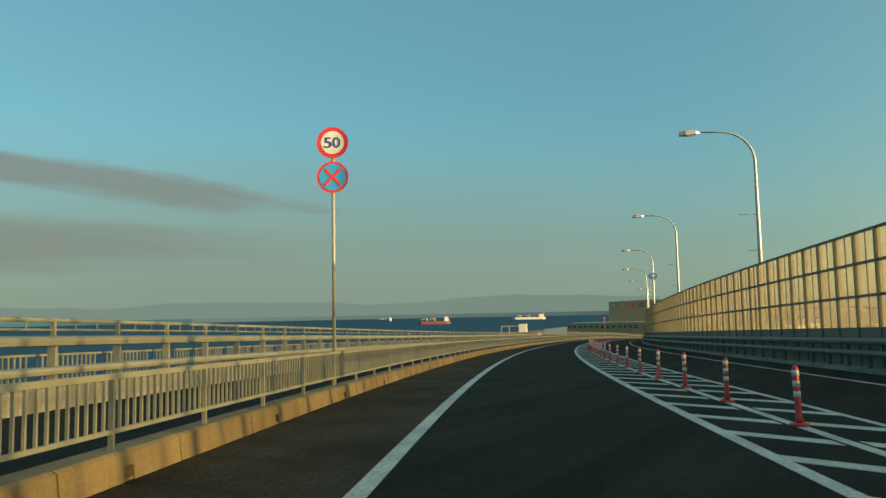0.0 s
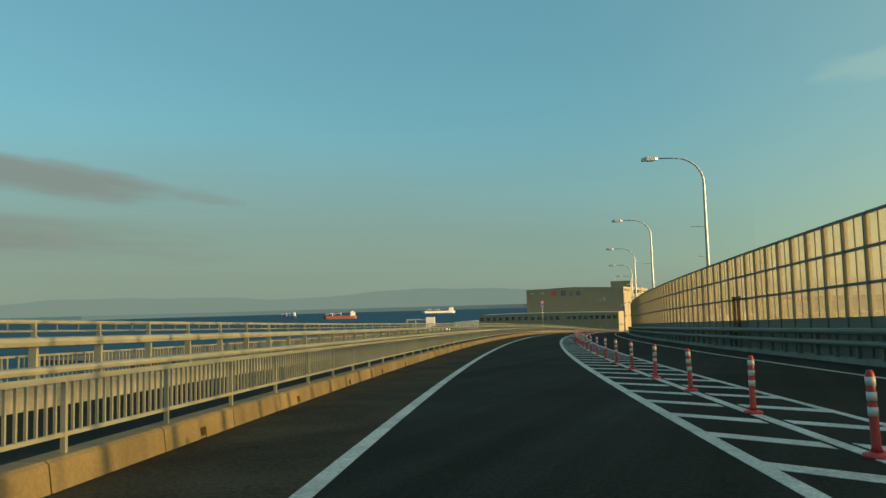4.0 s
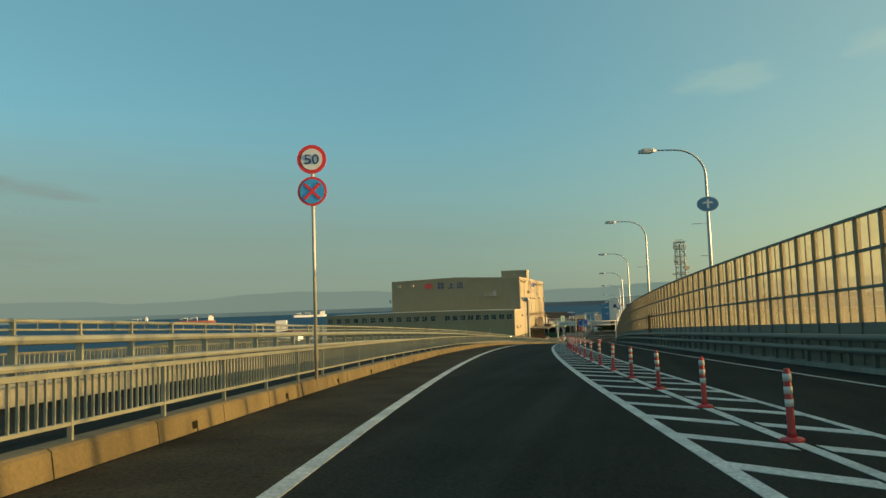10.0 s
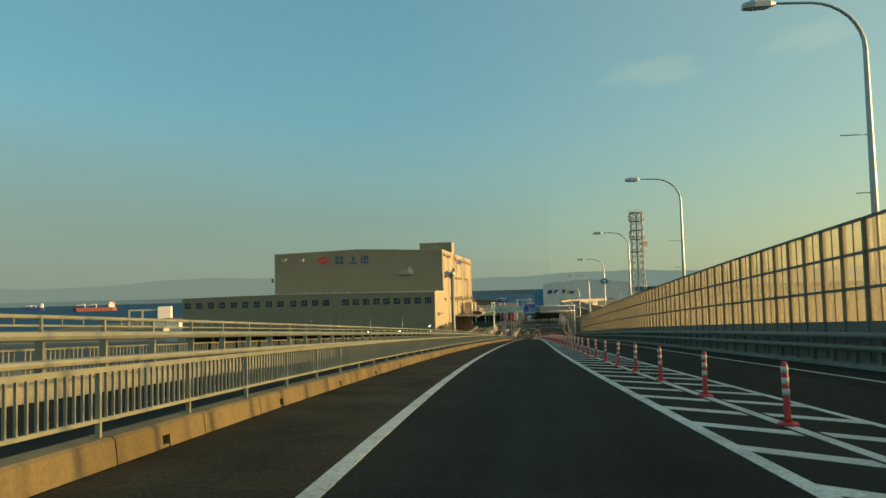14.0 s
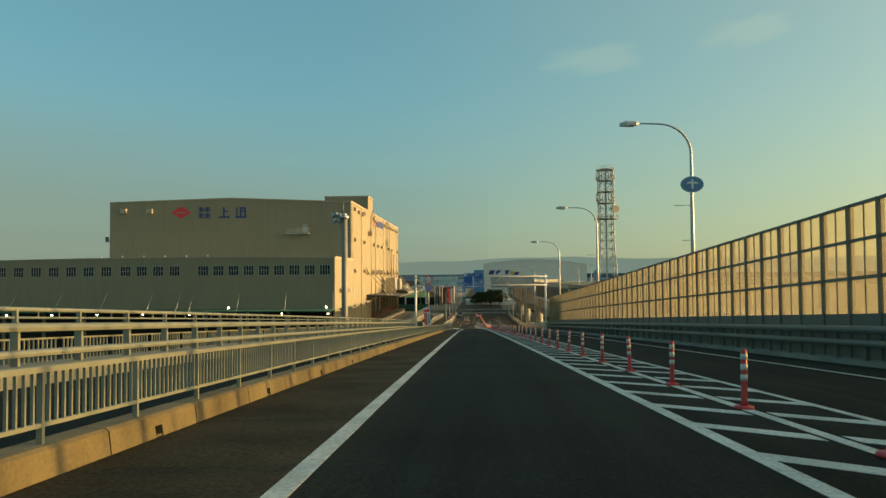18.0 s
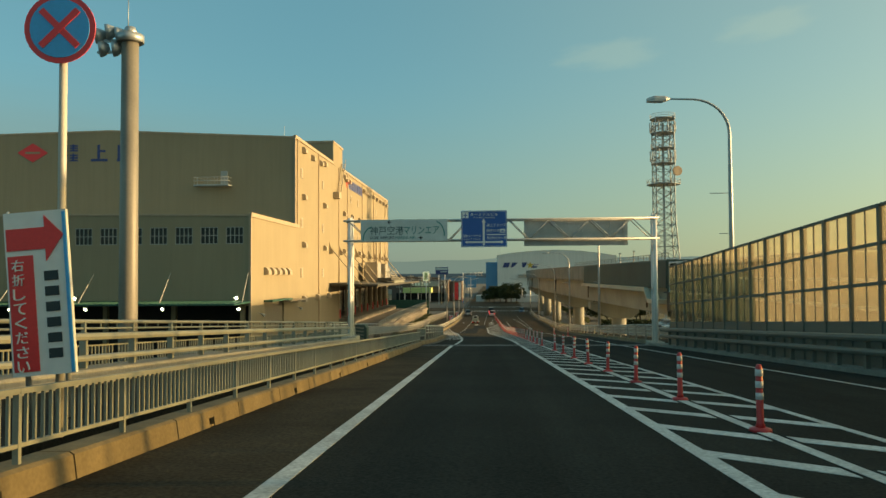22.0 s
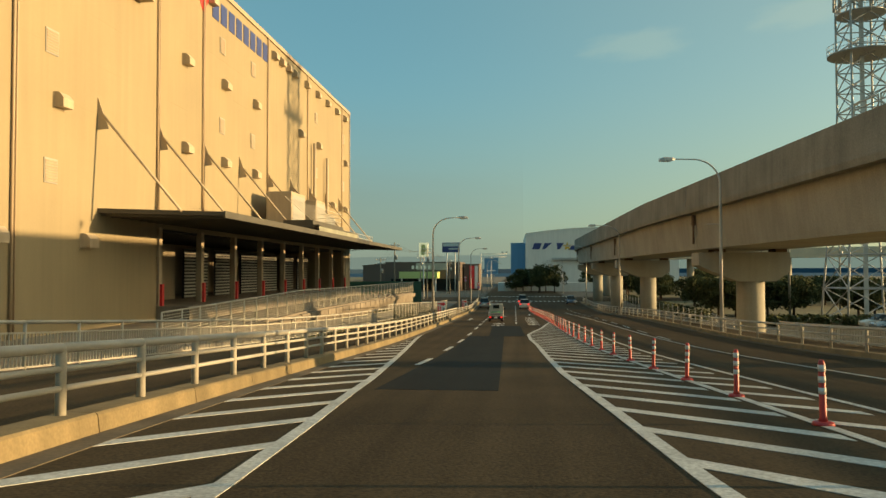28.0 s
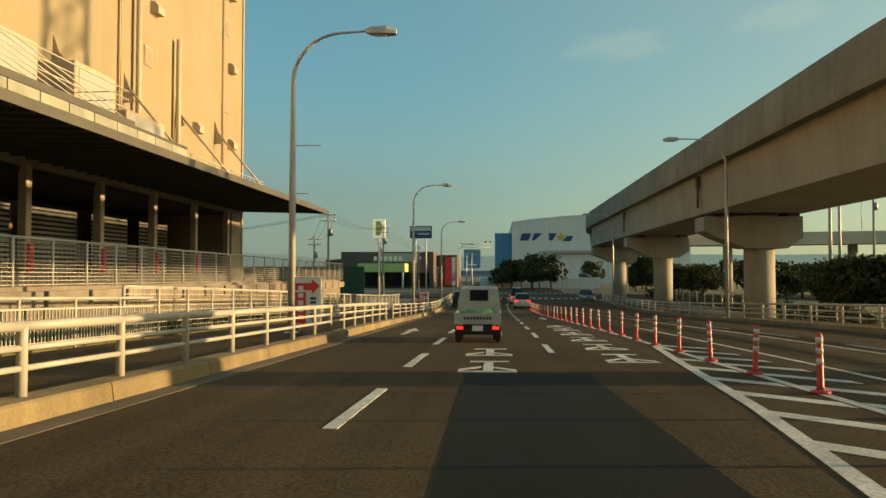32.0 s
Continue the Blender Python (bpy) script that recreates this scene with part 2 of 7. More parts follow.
M_CREAM = material("cream_cladding", (0.2772, 0.2251, 0.1386), 0.7, grain=0.04, grain_size=18, stain=0.05, stain_size=6.0, streak=0.05)
M_CREAM_TRIM = material("cream_trim", (0.391, 0.2975, 0.204), 0.6, grain=0.04, grain_size=18, streak=0.08)
M_VENT = material("vent_hood", (0.42, 0.34, 0.24), 0.6, grain=0.06, grain_size=20, streak=0.1)
M_GLASS = material("window_glass", (0.014, 0.018, 0.019), 0.1, spec=0.35)
M_FRAME = material("window_frame", (0.38, 0.37, 0.33), 0.5, 0.3, grain=0.05, grain_size=30)
# near-black: the shade inside bays and dock, put into the colour
M_BAY_SHADE = material("bay_shade", (0.03, 0.028, 0.026), 0.9, grain=0.2, grain_size=4)
M_GREEN = material("green_sheet", (0.03, 0.105, 0.075), 0.6, 0.1, grain=0.08, grain_size=20, stain=0.15, stain_size=2.0)
M_SHUTTER = material("roller_shutter", (0.25, 0.205, 0.14), 0.55, 0.1, grain=0.05, grain_size=20, streak=0.1)
M_BLUE = material("sign_blue", (0.02, 0.10, 0.36), 0.4, grain=0.04, grain_size=10, stain=0.06, stain_size=1.0)
M_OVAL = material("oval_sign_blue", (0.10, 0.22, 0.36), 0.4, grain=0.04, grain_size=20)
M_SIGN_WHITE = material("sign_white", (0.74, 0.75, 0.72), 0.45, grain=0.04, grain_size=10, stain=0.06, stain_size=1.0)
M_SIGN_PALE = material("sign_pale", (0.52, 0.58, 0.56), 0.5, grain=0.05, grain_size=8, stain=0.08, stain_size=1.2)
M_SIGN_RED = material("sign_red", (0.72, 0.045, 0.05), 0.4, grain=0.04, grain_size=30)
M_SIGN_CYAN = material("sign_light_blue", (0.05, 0.36, 0.72), 0.4, grain=0.04, grain_size=30)
M_TEAL_INK = material("lettering_teal", (0.015, 0.085, 0.085), 0.5)
M_INK = material("lettering_dark", (0.02, 0.035, 0.04), 0.5)
M_TEAL = material("lettering_teal", (0.015, 0.22, 0.20), 0.5)
M_NAVY = material("navy_paint", (0.03, 0.05, 0.17), 0.5, grain=0.05, grain_size=20)
M_GOLD = material("gold_paint", (0.62, 0.40, 0.06), 0.5)
M_TOWER = material("tower_paint", (0.33, 0.345, 0.34), 0.5, 0.2, grain=0.06, grain_size=12, streak=0.1)
M_WHITE = material("white_paint", (0.66, 0.65, 0.61), 0.5, grain=0.04, grain_size=20, streak=0.06)
M_HANGAR = material("hangar_cladding", (0.66, 0.65, 0.60), 0.6, grain=0.04, grain_size=5, streak=0.06)
M_HANGAR_BLUE = material("hangar_blue", (0.10, 0.26, 0.42), 0.6, grain=0.04, grain_size=5, streak=0.06)
M_GIRDER = material("girder_brown", (0.03, 0.028, 0.025), 0.7, grain=0.08, grain_size=6, stain=0.15, stain_size=1.5)
M_BROWN = material("brown_cladding", (0.10, 0.075, 0.06), 0.7, grain=0.06, grain_size=6)
M_LIME = material("pale_green_fascia", (0.50, 0.58, 0.22), 0.5)
M_BARK = material("bark", (0.09, 0.065, 0.045), 0.95, grain=0.3, grain_size=12, bump=0.5)
M_LEAF = material("leaf_green", (0.062, 0.072, 0.032), 0.75, grain=0.35, grain_size=3.0, stain=0.35, stain_size=2.5, spec=0.08)
M_GRASS = material("dry_grass", (0.11, 0.10, 0.045), 0.95, grain=0.3, grain_size=2.0, stain=0.3, stain_size=14.0)
M_SOIL = material("yard_ground", (0.11, 0.10, 0.078), 0.95, grain=0.2, grain_size=3.0, stain=0.25, stain_size=18.0)
M_TYRE = material("tyre_rubber", (0.018, 0.018, 0.018), 0.85, grain=0.1, grain_size=40)
M_CAR_WHITE = material("car_white", (0.58, 0.57, 0.53), 0.25, grain=0.02, grain_size=20, stain=0.05, stain_size=0.8, spec=0.6)
M_TRUCK = material("truck_white", (0.44, 0.43, 0.385), 0.35, grain=0.04, grain_size=20, stain=0.12, stain_size=0.5, spec=0.5)
M_LIT_SIGN = material("lit_sign_face", (0.80, 0.80, 0.62), 0.4, emit=0.22)
M_CAR_SILVER = material("car_silver", (0.40, 0.42, 0.43), 0.25, 0.5, spec=0.6)
M_CAR_BLUE = material("car_blue_grey", (0.10, 0.16, 0.24), 0.25, 0.3, spec=0.6)
M_CAR_DARK = material("car_dark", (0.03, 0.032, 0.036), 0.22, 0.2, spec=0.6)
M_TAIL = material("tail_lamp", (0.75, 0.02, 0.02), 0.25, emit=1.4)
M_TAIL_OFF = material("tail_lamp_unlit", (0.35, 0.02, 0.02), 0.25)
M_TARP = material("green_sheet_cargo", (0.045, 0.16, 0.06), 0.6, grain=0.25, grain_size=6, stain=0.4, stain_size=0.5)
M_LAMP_LIT = material("lit_floodlamp", (1.0, 0.95, 0.85), 0.4, emit=8.0)
M_LAMP_GLASS = material("lamp_glass", (0.55, 0.55, 0.52), 0.25)
M_SHIP_RED = material("ship_red", (0.22, 0.06, 0.045), 0.6, streak=0.1)
M_JOINT = material("joint_steel", (0.16, 0.16, 0.15), 0.6, 0.4, grain=0.2, grain_size=15, stain=0.25, stain_size=0.8)


def sea_material():
    m = material("sea_water", (0.012, 0.065, 0.12), 0.7, spec=0.12)
    n, l = m.node_tree.nodes, m.node_tree.links
    geo = n.new("ShaderNodeNewGeometry")
    tex = n.new("ShaderNodeTexNoise")
    tex.inputs["Scale"].default_value, tex.inputs["Detail"].default_value = 0.25, 5.0
    l.new(geo.outputs["Position"], tex.inputs["Vector"])
    bp = n.new("ShaderNodeBump")
    bp.inputs["Strength"].default_value, bp.inputs["Distance"].default_value = 0.9, 0.6
    l.new(tex.outputs["Fac"], bp.inputs["Height"])
    l.new(bp.outputs[0], n["Principled BSDF"].inputs["Normal"])
    return m


M_SEA = sea_material()
M_FAR_SEA = material("far_sea", (0.02, 0.08, 0.14), 0.9)
M_HILL = bpy.data.materials.new("hazy_hills")     # a far backdrop; its haze is put into one flat glowing colour
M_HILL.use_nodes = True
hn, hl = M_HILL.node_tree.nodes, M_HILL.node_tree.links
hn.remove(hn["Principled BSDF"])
hill_glow = hn.new("ShaderNodeEmission")
hill_glow.inputs["Color"].default_value = (0.089, 0.124, 0.141, 1)
hl.new(hill_glow.outputs[0], hn["Material Output"].inputs["Surface"])

# ---- mesh helpers ----
CUBE_FACES = [(0, 3, 2, 1), (4, 5, 6, 7), (0, 1, 5, 4), (1, 2, 6, 5), (2, 3, 7, 6), (3, 0, 4, 7)]


class Build:
    """Collects corners and faces of one mesh."""

    def __init__(self):
        self.v, self.f, self.smooth = [], [], []

    def hexa(self, corners):
        k = len(self.v)
        self.v += [tuple(c) for c in corners]
        self.f += [tuple(k + i for i in face) for face in CUBE_FACES]
        self.smooth += [False] * 6
        return self

    def box(self, x0, x1, y0, y1, z0, z1):
        return self.hexa([(x0, y0, z0), (x1, y0, z0), (x1, y1, z0), (x0, y1, z0),
                          (x0, y0, z1), (x1, y0, z1), (x1, y1, z1), (x0, y1, z1)])

    def bevelled(self, x0, x1, y0, y1, z0, z1, b):
        """A box whose upright and top edges are cut off by b."""
        ring = lambda q, z: [(x0 + b, y0 + q, z), (x1 - b, y0 + q, z), (x1 - q, y0 + b, z), (x1 - q, y1 - b, z),
                             (x1 - b, y1 - q, z), (x0 + b, y1 - q, z), (x0 + q, y1 - b, z), (x0 + q, y0 + b, z)]
        return self.loft([ring(0, z0), ring(0, z1 - b), ring(b * 0.7, z1)])

    def loft(self, rings, smooth=False, caps=True, closed=True):
        k, n = len(self.v), len(rings[0])
        for ring in rings:
            self.v += [tuple(p) for p in ring]
        for a in range(len(rings) - 1):
            for i in range(n if closed else n - 1):
                j = (i + 1) % n
                self.f.append((k + a * n + i, k + a * n + j, k + (a + 1) * n + j, k + (a + 1) * n + i))
                self.smooth.append(smooth)
        if caps:
            self.f.append(tuple(k + i for i in reversed(range(n))))
            self.f.append(tuple(k + (len(rings) - 1) * n + i for i in range(n)))
            self.smooth += [False, False]
        return self

    def tube(self, points, radius, sides=8, caps=True):
        """A round bar along the points; radius is one number or one for each point."""
        pts = [Vector(p) for p in points]
        radii = radius if isinstance(radius, (list, tuple)) else [radius] * len(pts)
        rings, ref = [], None
        for i, p in enumerate(pts):
            way = (pts[min(i + 1, len(pts) - 1)] - pts[max(i - 1, 0)]).normalized()
            if ref is None:
                ref = way.orthogonal().normalized()
            ref = (ref - way * ref.dot(way)).normalized()
            other = way.cross(ref)
            rings.append([p + radii[i] * (math.cos(2 * math.pi * k / sides) * ref + math.sin(2 * math.pi * k / sides) * other)
                          for k in range(sides)])
        return self.loft(rings, smooth=sides > 5, caps=caps)

    def bar(self, a, b, w, h):
        """A square bar from a to b, w wide and h high."""
        a, b = Vector(a), Vector(b)
        way = (b - a).normalized()
        side = way.cross(Vector((0, 0, 1)))
        side = side.normalized() if side.length > 1e-4 else Vector((1, 0, 0))
        top = side.cross(way)
        ring = lambda p: [p - side * w / 2 - top * h / 2, p + side * w / 2 - top * h / 2, p + side * w / 2 + top * h / 2, p - side * w / 2 + top * h / 2]
        return self.loft([ring(a), ring(b)])

    def disc(self, centre, normal, radius, thick, sides=28):
        c, nrm = Vector(centre), Vector(normal).normalized()
        return self.tube([c - nrm * thick / 2, c + nrm * thick / 2], radius, sides)

    def face(self, points):
        k = len(self.v)
        self.v += [tuple(p) for p in points]
        self.f.append(tuple(range(k, k + len(points))))
        self.smooth.append(False)
        return self

    def prism(self, outline, z0, z1):
        return self.loft([[(x, y, z0) for x, y in outline], [(x, y, z1) for x, y in outline]])

    def plate(self, outline, y0, y1):
        """An outline in x and z, given depth along y."""
        return self.loft([[(x, y0, z) for x, z in outline], [(x, y1, z) for x, z in outline]])

    def side_plate(self, outline, x0, x1):
        """An outline in y and z, given depth along x."""
        return self.loft([[(x0, y, z) for y, z in outline], [(x1, y, z) for y, z in outline]])

    def mesh(self, name, mat):
        me = bpy.data.meshes.new(name)
        me.from_pydata(self.v, [], self.f)
        if any(self.smooth):
            me.polygons.foreach_set("use_smooth", self.smooth)
        me.materials.append(mat)
        me.validate()
        me.update()
        bm = bmesh.new()
        bm.from_mesh(me)
        bmesh.ops.recalc_face_normals(bm, faces=bm.faces)
        bm.to_mesh(me)
        bm.free()
        return me


def part(name, build, mat, parent, label=""):
    ob = new(name, build.mesh(name, mat))
    ob.parent = parent
    return tagged(ob, label)


def piece(name, mesh, parent, m=None):
    """One of many alike pieces that share a mesh."""
    ob = new(name, mesh)
    ob.parent = parent
    if m is not None:
        ob.matrix_basis = m
    return ob


def thing(name, label, category, group="", at=(0, 0, 0), turn=0.0):
    ob = new(name)
    ob.empty_display_size = 0.2
    ob.matrix_basis = pose(*at, 0, 0, turn)
    return tagged(ob, label, category, group)


def structure(name, build, mat, label, category):
    return tagged(new(name, build.mesh(name, mat)), label, category, "", "structure")


def stuff(name, build, mat, label, category, parent=None):
    ob = tagged(new(name, build.mesh(name, mat)), label, category, "", "stuff")
    ob.parent = parent
    return ob


def lettering(name, body, height, mat, parent, at, wide=None, label="", lean=0.0):
    """Words in the built-in font, as a thin mesh that faces -y."""
    cu = bpy.data.curves.new(name, 'FONT')
    cu.body, cu.size, cu.extrude, cu.shear = body, 1.0, 0.006, lean
    tmp = new("words", cu)
    me = bpy.data.meshes.new_from_object(tmp.evaluated_get(bpy.context.evaluated_depsgraph_get()))
    bpy.data.objects.remove(tmp)
    xs, ys = [v.co.x for v in me.vertices], [v.co.y for v in me.vertices]
    k = height / (max(ys) - min(ys))
    kx = wide / (max(xs) - min(xs)) if wide else k
    for v in me.vertices:
        v.co = Vector(((v.co.x - min(xs)) * kx, -v.co.z - 0.004, (v.co.y - min(ys)) * k))
    me.materials.clear()
    me.materials.append(mat)
    ob = new(name, me)
    ob.parent = parent
    ob.location = at
    return tagged(ob, label)


# ---- the road's line: an arc that runs out into a straight, falling to the ground ----
BEND_S = [-600, -570, -540, -510, -480, -450, -420, -390, -360, -330, -300, -270, -240, -210, -185]                      # stations along the road
BEND = [0.001854, 0.001823, 0.001787, 0.001741, 0.001676, 0.001589, 0.001502, 0.001454, 0.001456, 0.001499, 0.001550, 0.001520, 0.001282, 0.000752, 0.000003]      # curvature at them, 1/m
BEND_Z = [27.217, 26.683, 26.105, 25.486, 24.660, 23.727, 22.758, 21.815, 20.909, 19.974, 18.960, 17.843, 16.524, 14.975, 13.591]     # height of the road
BEND_FALL = [0.0010, 0.0010, 0.0010, 0.0010, 0.0010, -0.0034, -0.0055, -0.0030, 0.0030, 0.0085, 0.0118, 0.0123, 0.0085, 0.0021, 0.0000]             # cross-fall towards the right


def spread(knots, values, s):
    """A smooth curve through values at even and uneven knots."""
    values = np.asarray(values, float)
    rate = np.gradient(values, np.asarray(knots, float))
    k = np.clip(np.searchsorted(knots, s, "right") - 1, 0, len(knots) - 2)
    span_ = np.take(knots, k + 1) - np.take(knots, k)
    u = (s - np.take(knots, k)) / span_
    return ((1 + 2 * u) * (1 - u) ** 2 * values[k] + u * (1 - u) ** 2 * span_ * rate[k]
            + u * u * (3 - 2 * u) * values[k + 1] + u * u * (u - 1) * span_ * rate[k + 1])


STRAIGHT_Y = -184.980                   # the straight begins here

def straight_x(y):
    return 4.42259 - 0.01454 * y


bend_s = np.arange(-600.0, -184.9, 0.5)
bend_k = np.interp(bend_s, BEND_S, BEND)
bend_h = math.atan(0.01454) + np.concatenate([np.cumsum((bend_k[1:] + bend_k[:-1])[::-1] * 0.25)[::-1], [0.0]])
bend_m = (bend_h[1:] + bend_h[:-1]) / 2
bend_x = straight_x(STRAIGHT_Y) + np.concatenate([np.cumsum(np.sin(bend_m)[::-1] * 0.5)[::-1], [0.0]])
bend_y = STRAIGHT_Y - np.concatenate([np.cumsum(np.cos(bend_m)[::-1] * 0.5)[::-1], [0.0]])
straight_y = np.arange(STRAIGHT_Y + 0.5, 300.01, 0.5)
LINE_Y = np.concatenate([bend_y, straight_y])
LINE_X = np.concatenate([bend_x, straight_x(straight_y)])
LINE_S = np.concatenate([bend_s, -185.0 + (straight_y - STRAIGHT_Y) * math.hypot(1.0, 0.01454)])
LINE_Z = spread(BEND_S, BEND_Z, bend_s)
LINE_FALL = np.interp(bend_s, BEND_S, BEND_FALL)


def axis_x(y):
    return float(np.interp(y, LINE_Y, LINE_X))


FALL_Y = [-60, -50, -40, -30, -25, -20, -15, -10, -5, 0, 5, 10, 15, 20, 25, 30, 40, 50, 60, 70, 80]
FALL_Z = [5.857, 5.18, 4.521, 3.872, 3.556, 3.251, 2.968, 2.716, 2.5, 2.32, 2.165, 2.02, 1.875, 1.725, 1.57, 1.40, 1.04, 0.67, 0.33, 0.08, 0.0]


def road_z(y):
    w = y / 100
    if y < STRAIGHT_Y:
        return float(np.interp(y, bend_y, LINE_Z))
    if w < -0.6:
        return 2.3449 - 5.2961 * w + 1.2294 * w ** 2 + 0.5325 * w ** 3 + 0.0524 * w ** 4
    return float(np.interp(y, FALL_Y, FALL_Z))


def s_of(y):
    return float(np.interp(y, LINE_Y, LINE_S))


def side_shift(y):
    """How far the footway side draws in towards the road as the bridge comes down."""
    return float(np.interp(y, [-330.0, -300.0, -235.0, -180.0, -135.0, -100.0, -84.0], [0.0, -0.05, 0.0, 0.30, 0.46, 0.55, 0.55]))


def side_height(y):
    """How the height of the footway's kerb and rails falls along the bridge."""
    return float(np.interp(y, [-330.0, -300.0, -235.0, -180.0, -135.0, -84.0], [1.0, 0.98, 0.97, 0.89, 0.85, 0.82]))


def rc(s, d, h):
    """A point s metres along the row of marker posts, d to its right and h above the road."""
    y = float(np.interp(s, LINE_S, LINE_Y))
    x = axis_x(y)
    if FOOTWAY_SIDE[0]:
        d, h = d + side_shift(y), h * side_height(y)
    tx, ty = axis_x(y + 0.5) - axis_x(y - 0.5), 1.0
    k = math.hypot(tx, ty)
    return (x + d * ty / k, y - d * tx / k, road_z(y) + h - d * float(np.interp(s, bend_s, LINE_FALL)))


FOOTWAY_SIDE = [False]


def heading(s):
    a, b = rc(s - 0.5, 0, 0), rc(s + 0.5, 0, 0)
    return math.degrees(math.atan2(-(b[0] - a[0]), b[1] - a[1]))


def rbox(b, s0, s1, d0, d1, h0, h1):
    return b.hexa([rc(s0, d0, h0), rc(s0, d1, h0), rc(s1, d1, h0), rc(s1, d0, h0),
                   rc(s0, d0, h1), rc(s0, d1, h1), rc(s1, d1, h1), rc(s1, d0, h1)])


def rstrip(b, s0, s1, step, profile):
    """A profile of (d, h), drawn along the road."""
    n = max(1, round((s1 - s0) / step))
    return b.loft([[rc(s0 + (s1 - s0) * i / n, d, h) for d, h in profile] for i in range(n + 1)])


S_JOINT = s_of(-82.0)               # the bridge ends here
S_START = s_of(-545.0)
S_BEGIN = s_of(-504.0)


# ---- ground, sea, distance ----
sea = Build()
sea.box(-4900, 4900, -4900, 4900, -3.6, -3.0)
structure("water", sea, M_SEA, "deep blue sea with small waves under the evening sky", "sea")

rng = random.Random(4)
shore = [(-330 + rng.uniform(-12, 12), y) for y in range(-120, 801, 46)]
shore += [(x, 820 + rng.uniform(-10, 10)) for x in range(-300, 901, 60)]
shore += [(905, 400), (905, -60), (420, -90), (180, -118), (60, -128), (-60, -124), (-180, -130), (-300, -126)]
land = Build()
land.prism(list(reversed(shore)), -3.5, -0.12)
structure("ground", land, M_SOIL, "flat reclaimed land of bare soil and gravel", "ground")

grass = Build()
for x0, x1, y0, y1 in ((-320, -115, 96, 300), (-320, -110, 310, 780), (30, 420, 60, 250), (30, 500, 300, 780), (-100, -30, 240, 780)):
    grass.box(x0, x1, y0, y1, -0.2, -0.04)
stuff("dry_grass", grass, M_GRASS, "dry olive grass on the open land", "grass")

far_sea, hills = Build(), Build()
MID = (20.0, -250.0)                # middle of the wide ring of sea and hills
rim = lambda deg, radius, z: (MID[0] + radius * math.cos(radians(deg)), MID[1] + radius * math.sin(radians(deg)), z)
for k in range(72):
    far_sea.face([rim(5 * k, 4150, -4), rim(5 * k + 5, 4150, -4), rim(5 * k + 5, 4150, 19), rim(5 * k, 4150, 19)])
structure("backdrop", far_sea, M_FAR_SEA, "distant sea up to the horizon", "sea")
ridge = []
for k in range(361):
    a = radians(k)
    h = 78 + 46 * noise.noise((math.cos(a) * 5, math.sin(a) * 5, 0.3)) + 12 * noise.noise((math.cos(a) * 19, math.sin(a) * 19, 2.0))
    ridge.append(20 + max(3.0, h))
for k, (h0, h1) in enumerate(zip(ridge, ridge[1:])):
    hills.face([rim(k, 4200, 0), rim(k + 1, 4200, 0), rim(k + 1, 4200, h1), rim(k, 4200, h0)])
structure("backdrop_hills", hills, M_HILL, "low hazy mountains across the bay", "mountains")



def cloud_material(name, color, glow, density, stretch, seed):
    """Thin vapour: noise gives holes and soft ends inside the sheet's own outline."""
    m = bpy.data.materials.new(name)
    m.use_nodes = True
    n, l = m.node_tree.nodes, m.node_tree.links
    n.remove(n["Principled BSDF"])
    co = n.new("ShaderNodeTexCoord")
    mp = n.new("ShaderNodeMapping")
    mp.inputs["Location"].default_value, mp.inputs["Scale"].default_value = (seed, seed * 0.7, 0), (stretch, 1.6, 1.0)
    l.new(co.outputs["UV"], mp.inputs["Vector"])
    tex = n.new("ShaderNodeTexNoise")
    tex.inputs["Scale"].default_value, tex.inputs["Detail"].default_value, tex.inputs["Roughness"].default_value = 1.0, 5.0, 0.55
    l.new(mp.outputs[0], tex.inputs["Vector"])
    off = n.new("ShaderNodeVectorMath")
    off.operation = 'MULTIPLY_ADD'
    off.inputs[1].default_value, off.inputs[2].default_value = (2, 2, 0), (-1, -1, 0)
    l.new(co.outputs["UV"], off.inputs[0])
    far = n.new("ShaderNodeVectorMath")
    far.operation = 'LENGTH'
    l.new(off.outputs[0], far.inputs[0])
    edge = n.new("ShaderNodeMath")
    edge.operation = 'SUBTRACT'
    edge.inputs[0].default_value = 1.0
    l.new(far.outputs["Value"], edge.inputs[1])
    both = n.new("ShaderNodeMath")
    both.operation = 'MULTIPLY_ADD'
    both.inputs[1].default_value = 1.5
    l.new(tex.outputs["Fac"], both.inputs[0])
    l.new(edge.outputs[0], both.inputs[2])
    mr = n.new("ShaderNodeMapRange")
    mr.interpolation_type = 'SMOOTHSTEP'
    mr.inputs["From Min"].default_value, mr.inputs["From Max"].default_value = 0.75, 1.35
    mr.inputs["To Max"].default_value = density
    l.new(both.outputs[0], mr.inputs["Value"])
    tr, em, mix = n.new("ShaderNodeBsdfTransparent"), n.new("ShaderNodeEmission"), n.new("ShaderNodeMixShader")
    em.inputs["Color"].default_value, em.inputs["Strength"].default_value = (*color, 1), glow
    l.new(mr.outputs[0], mix.inputs[0])
    l.new(tr.outputs[0], mix.inputs[1])
    l.new(em.outputs[0], mix.inputs[2])
    l.new(mix.outputs[0], n["Material Output"].inputs["Surface"])
    return m


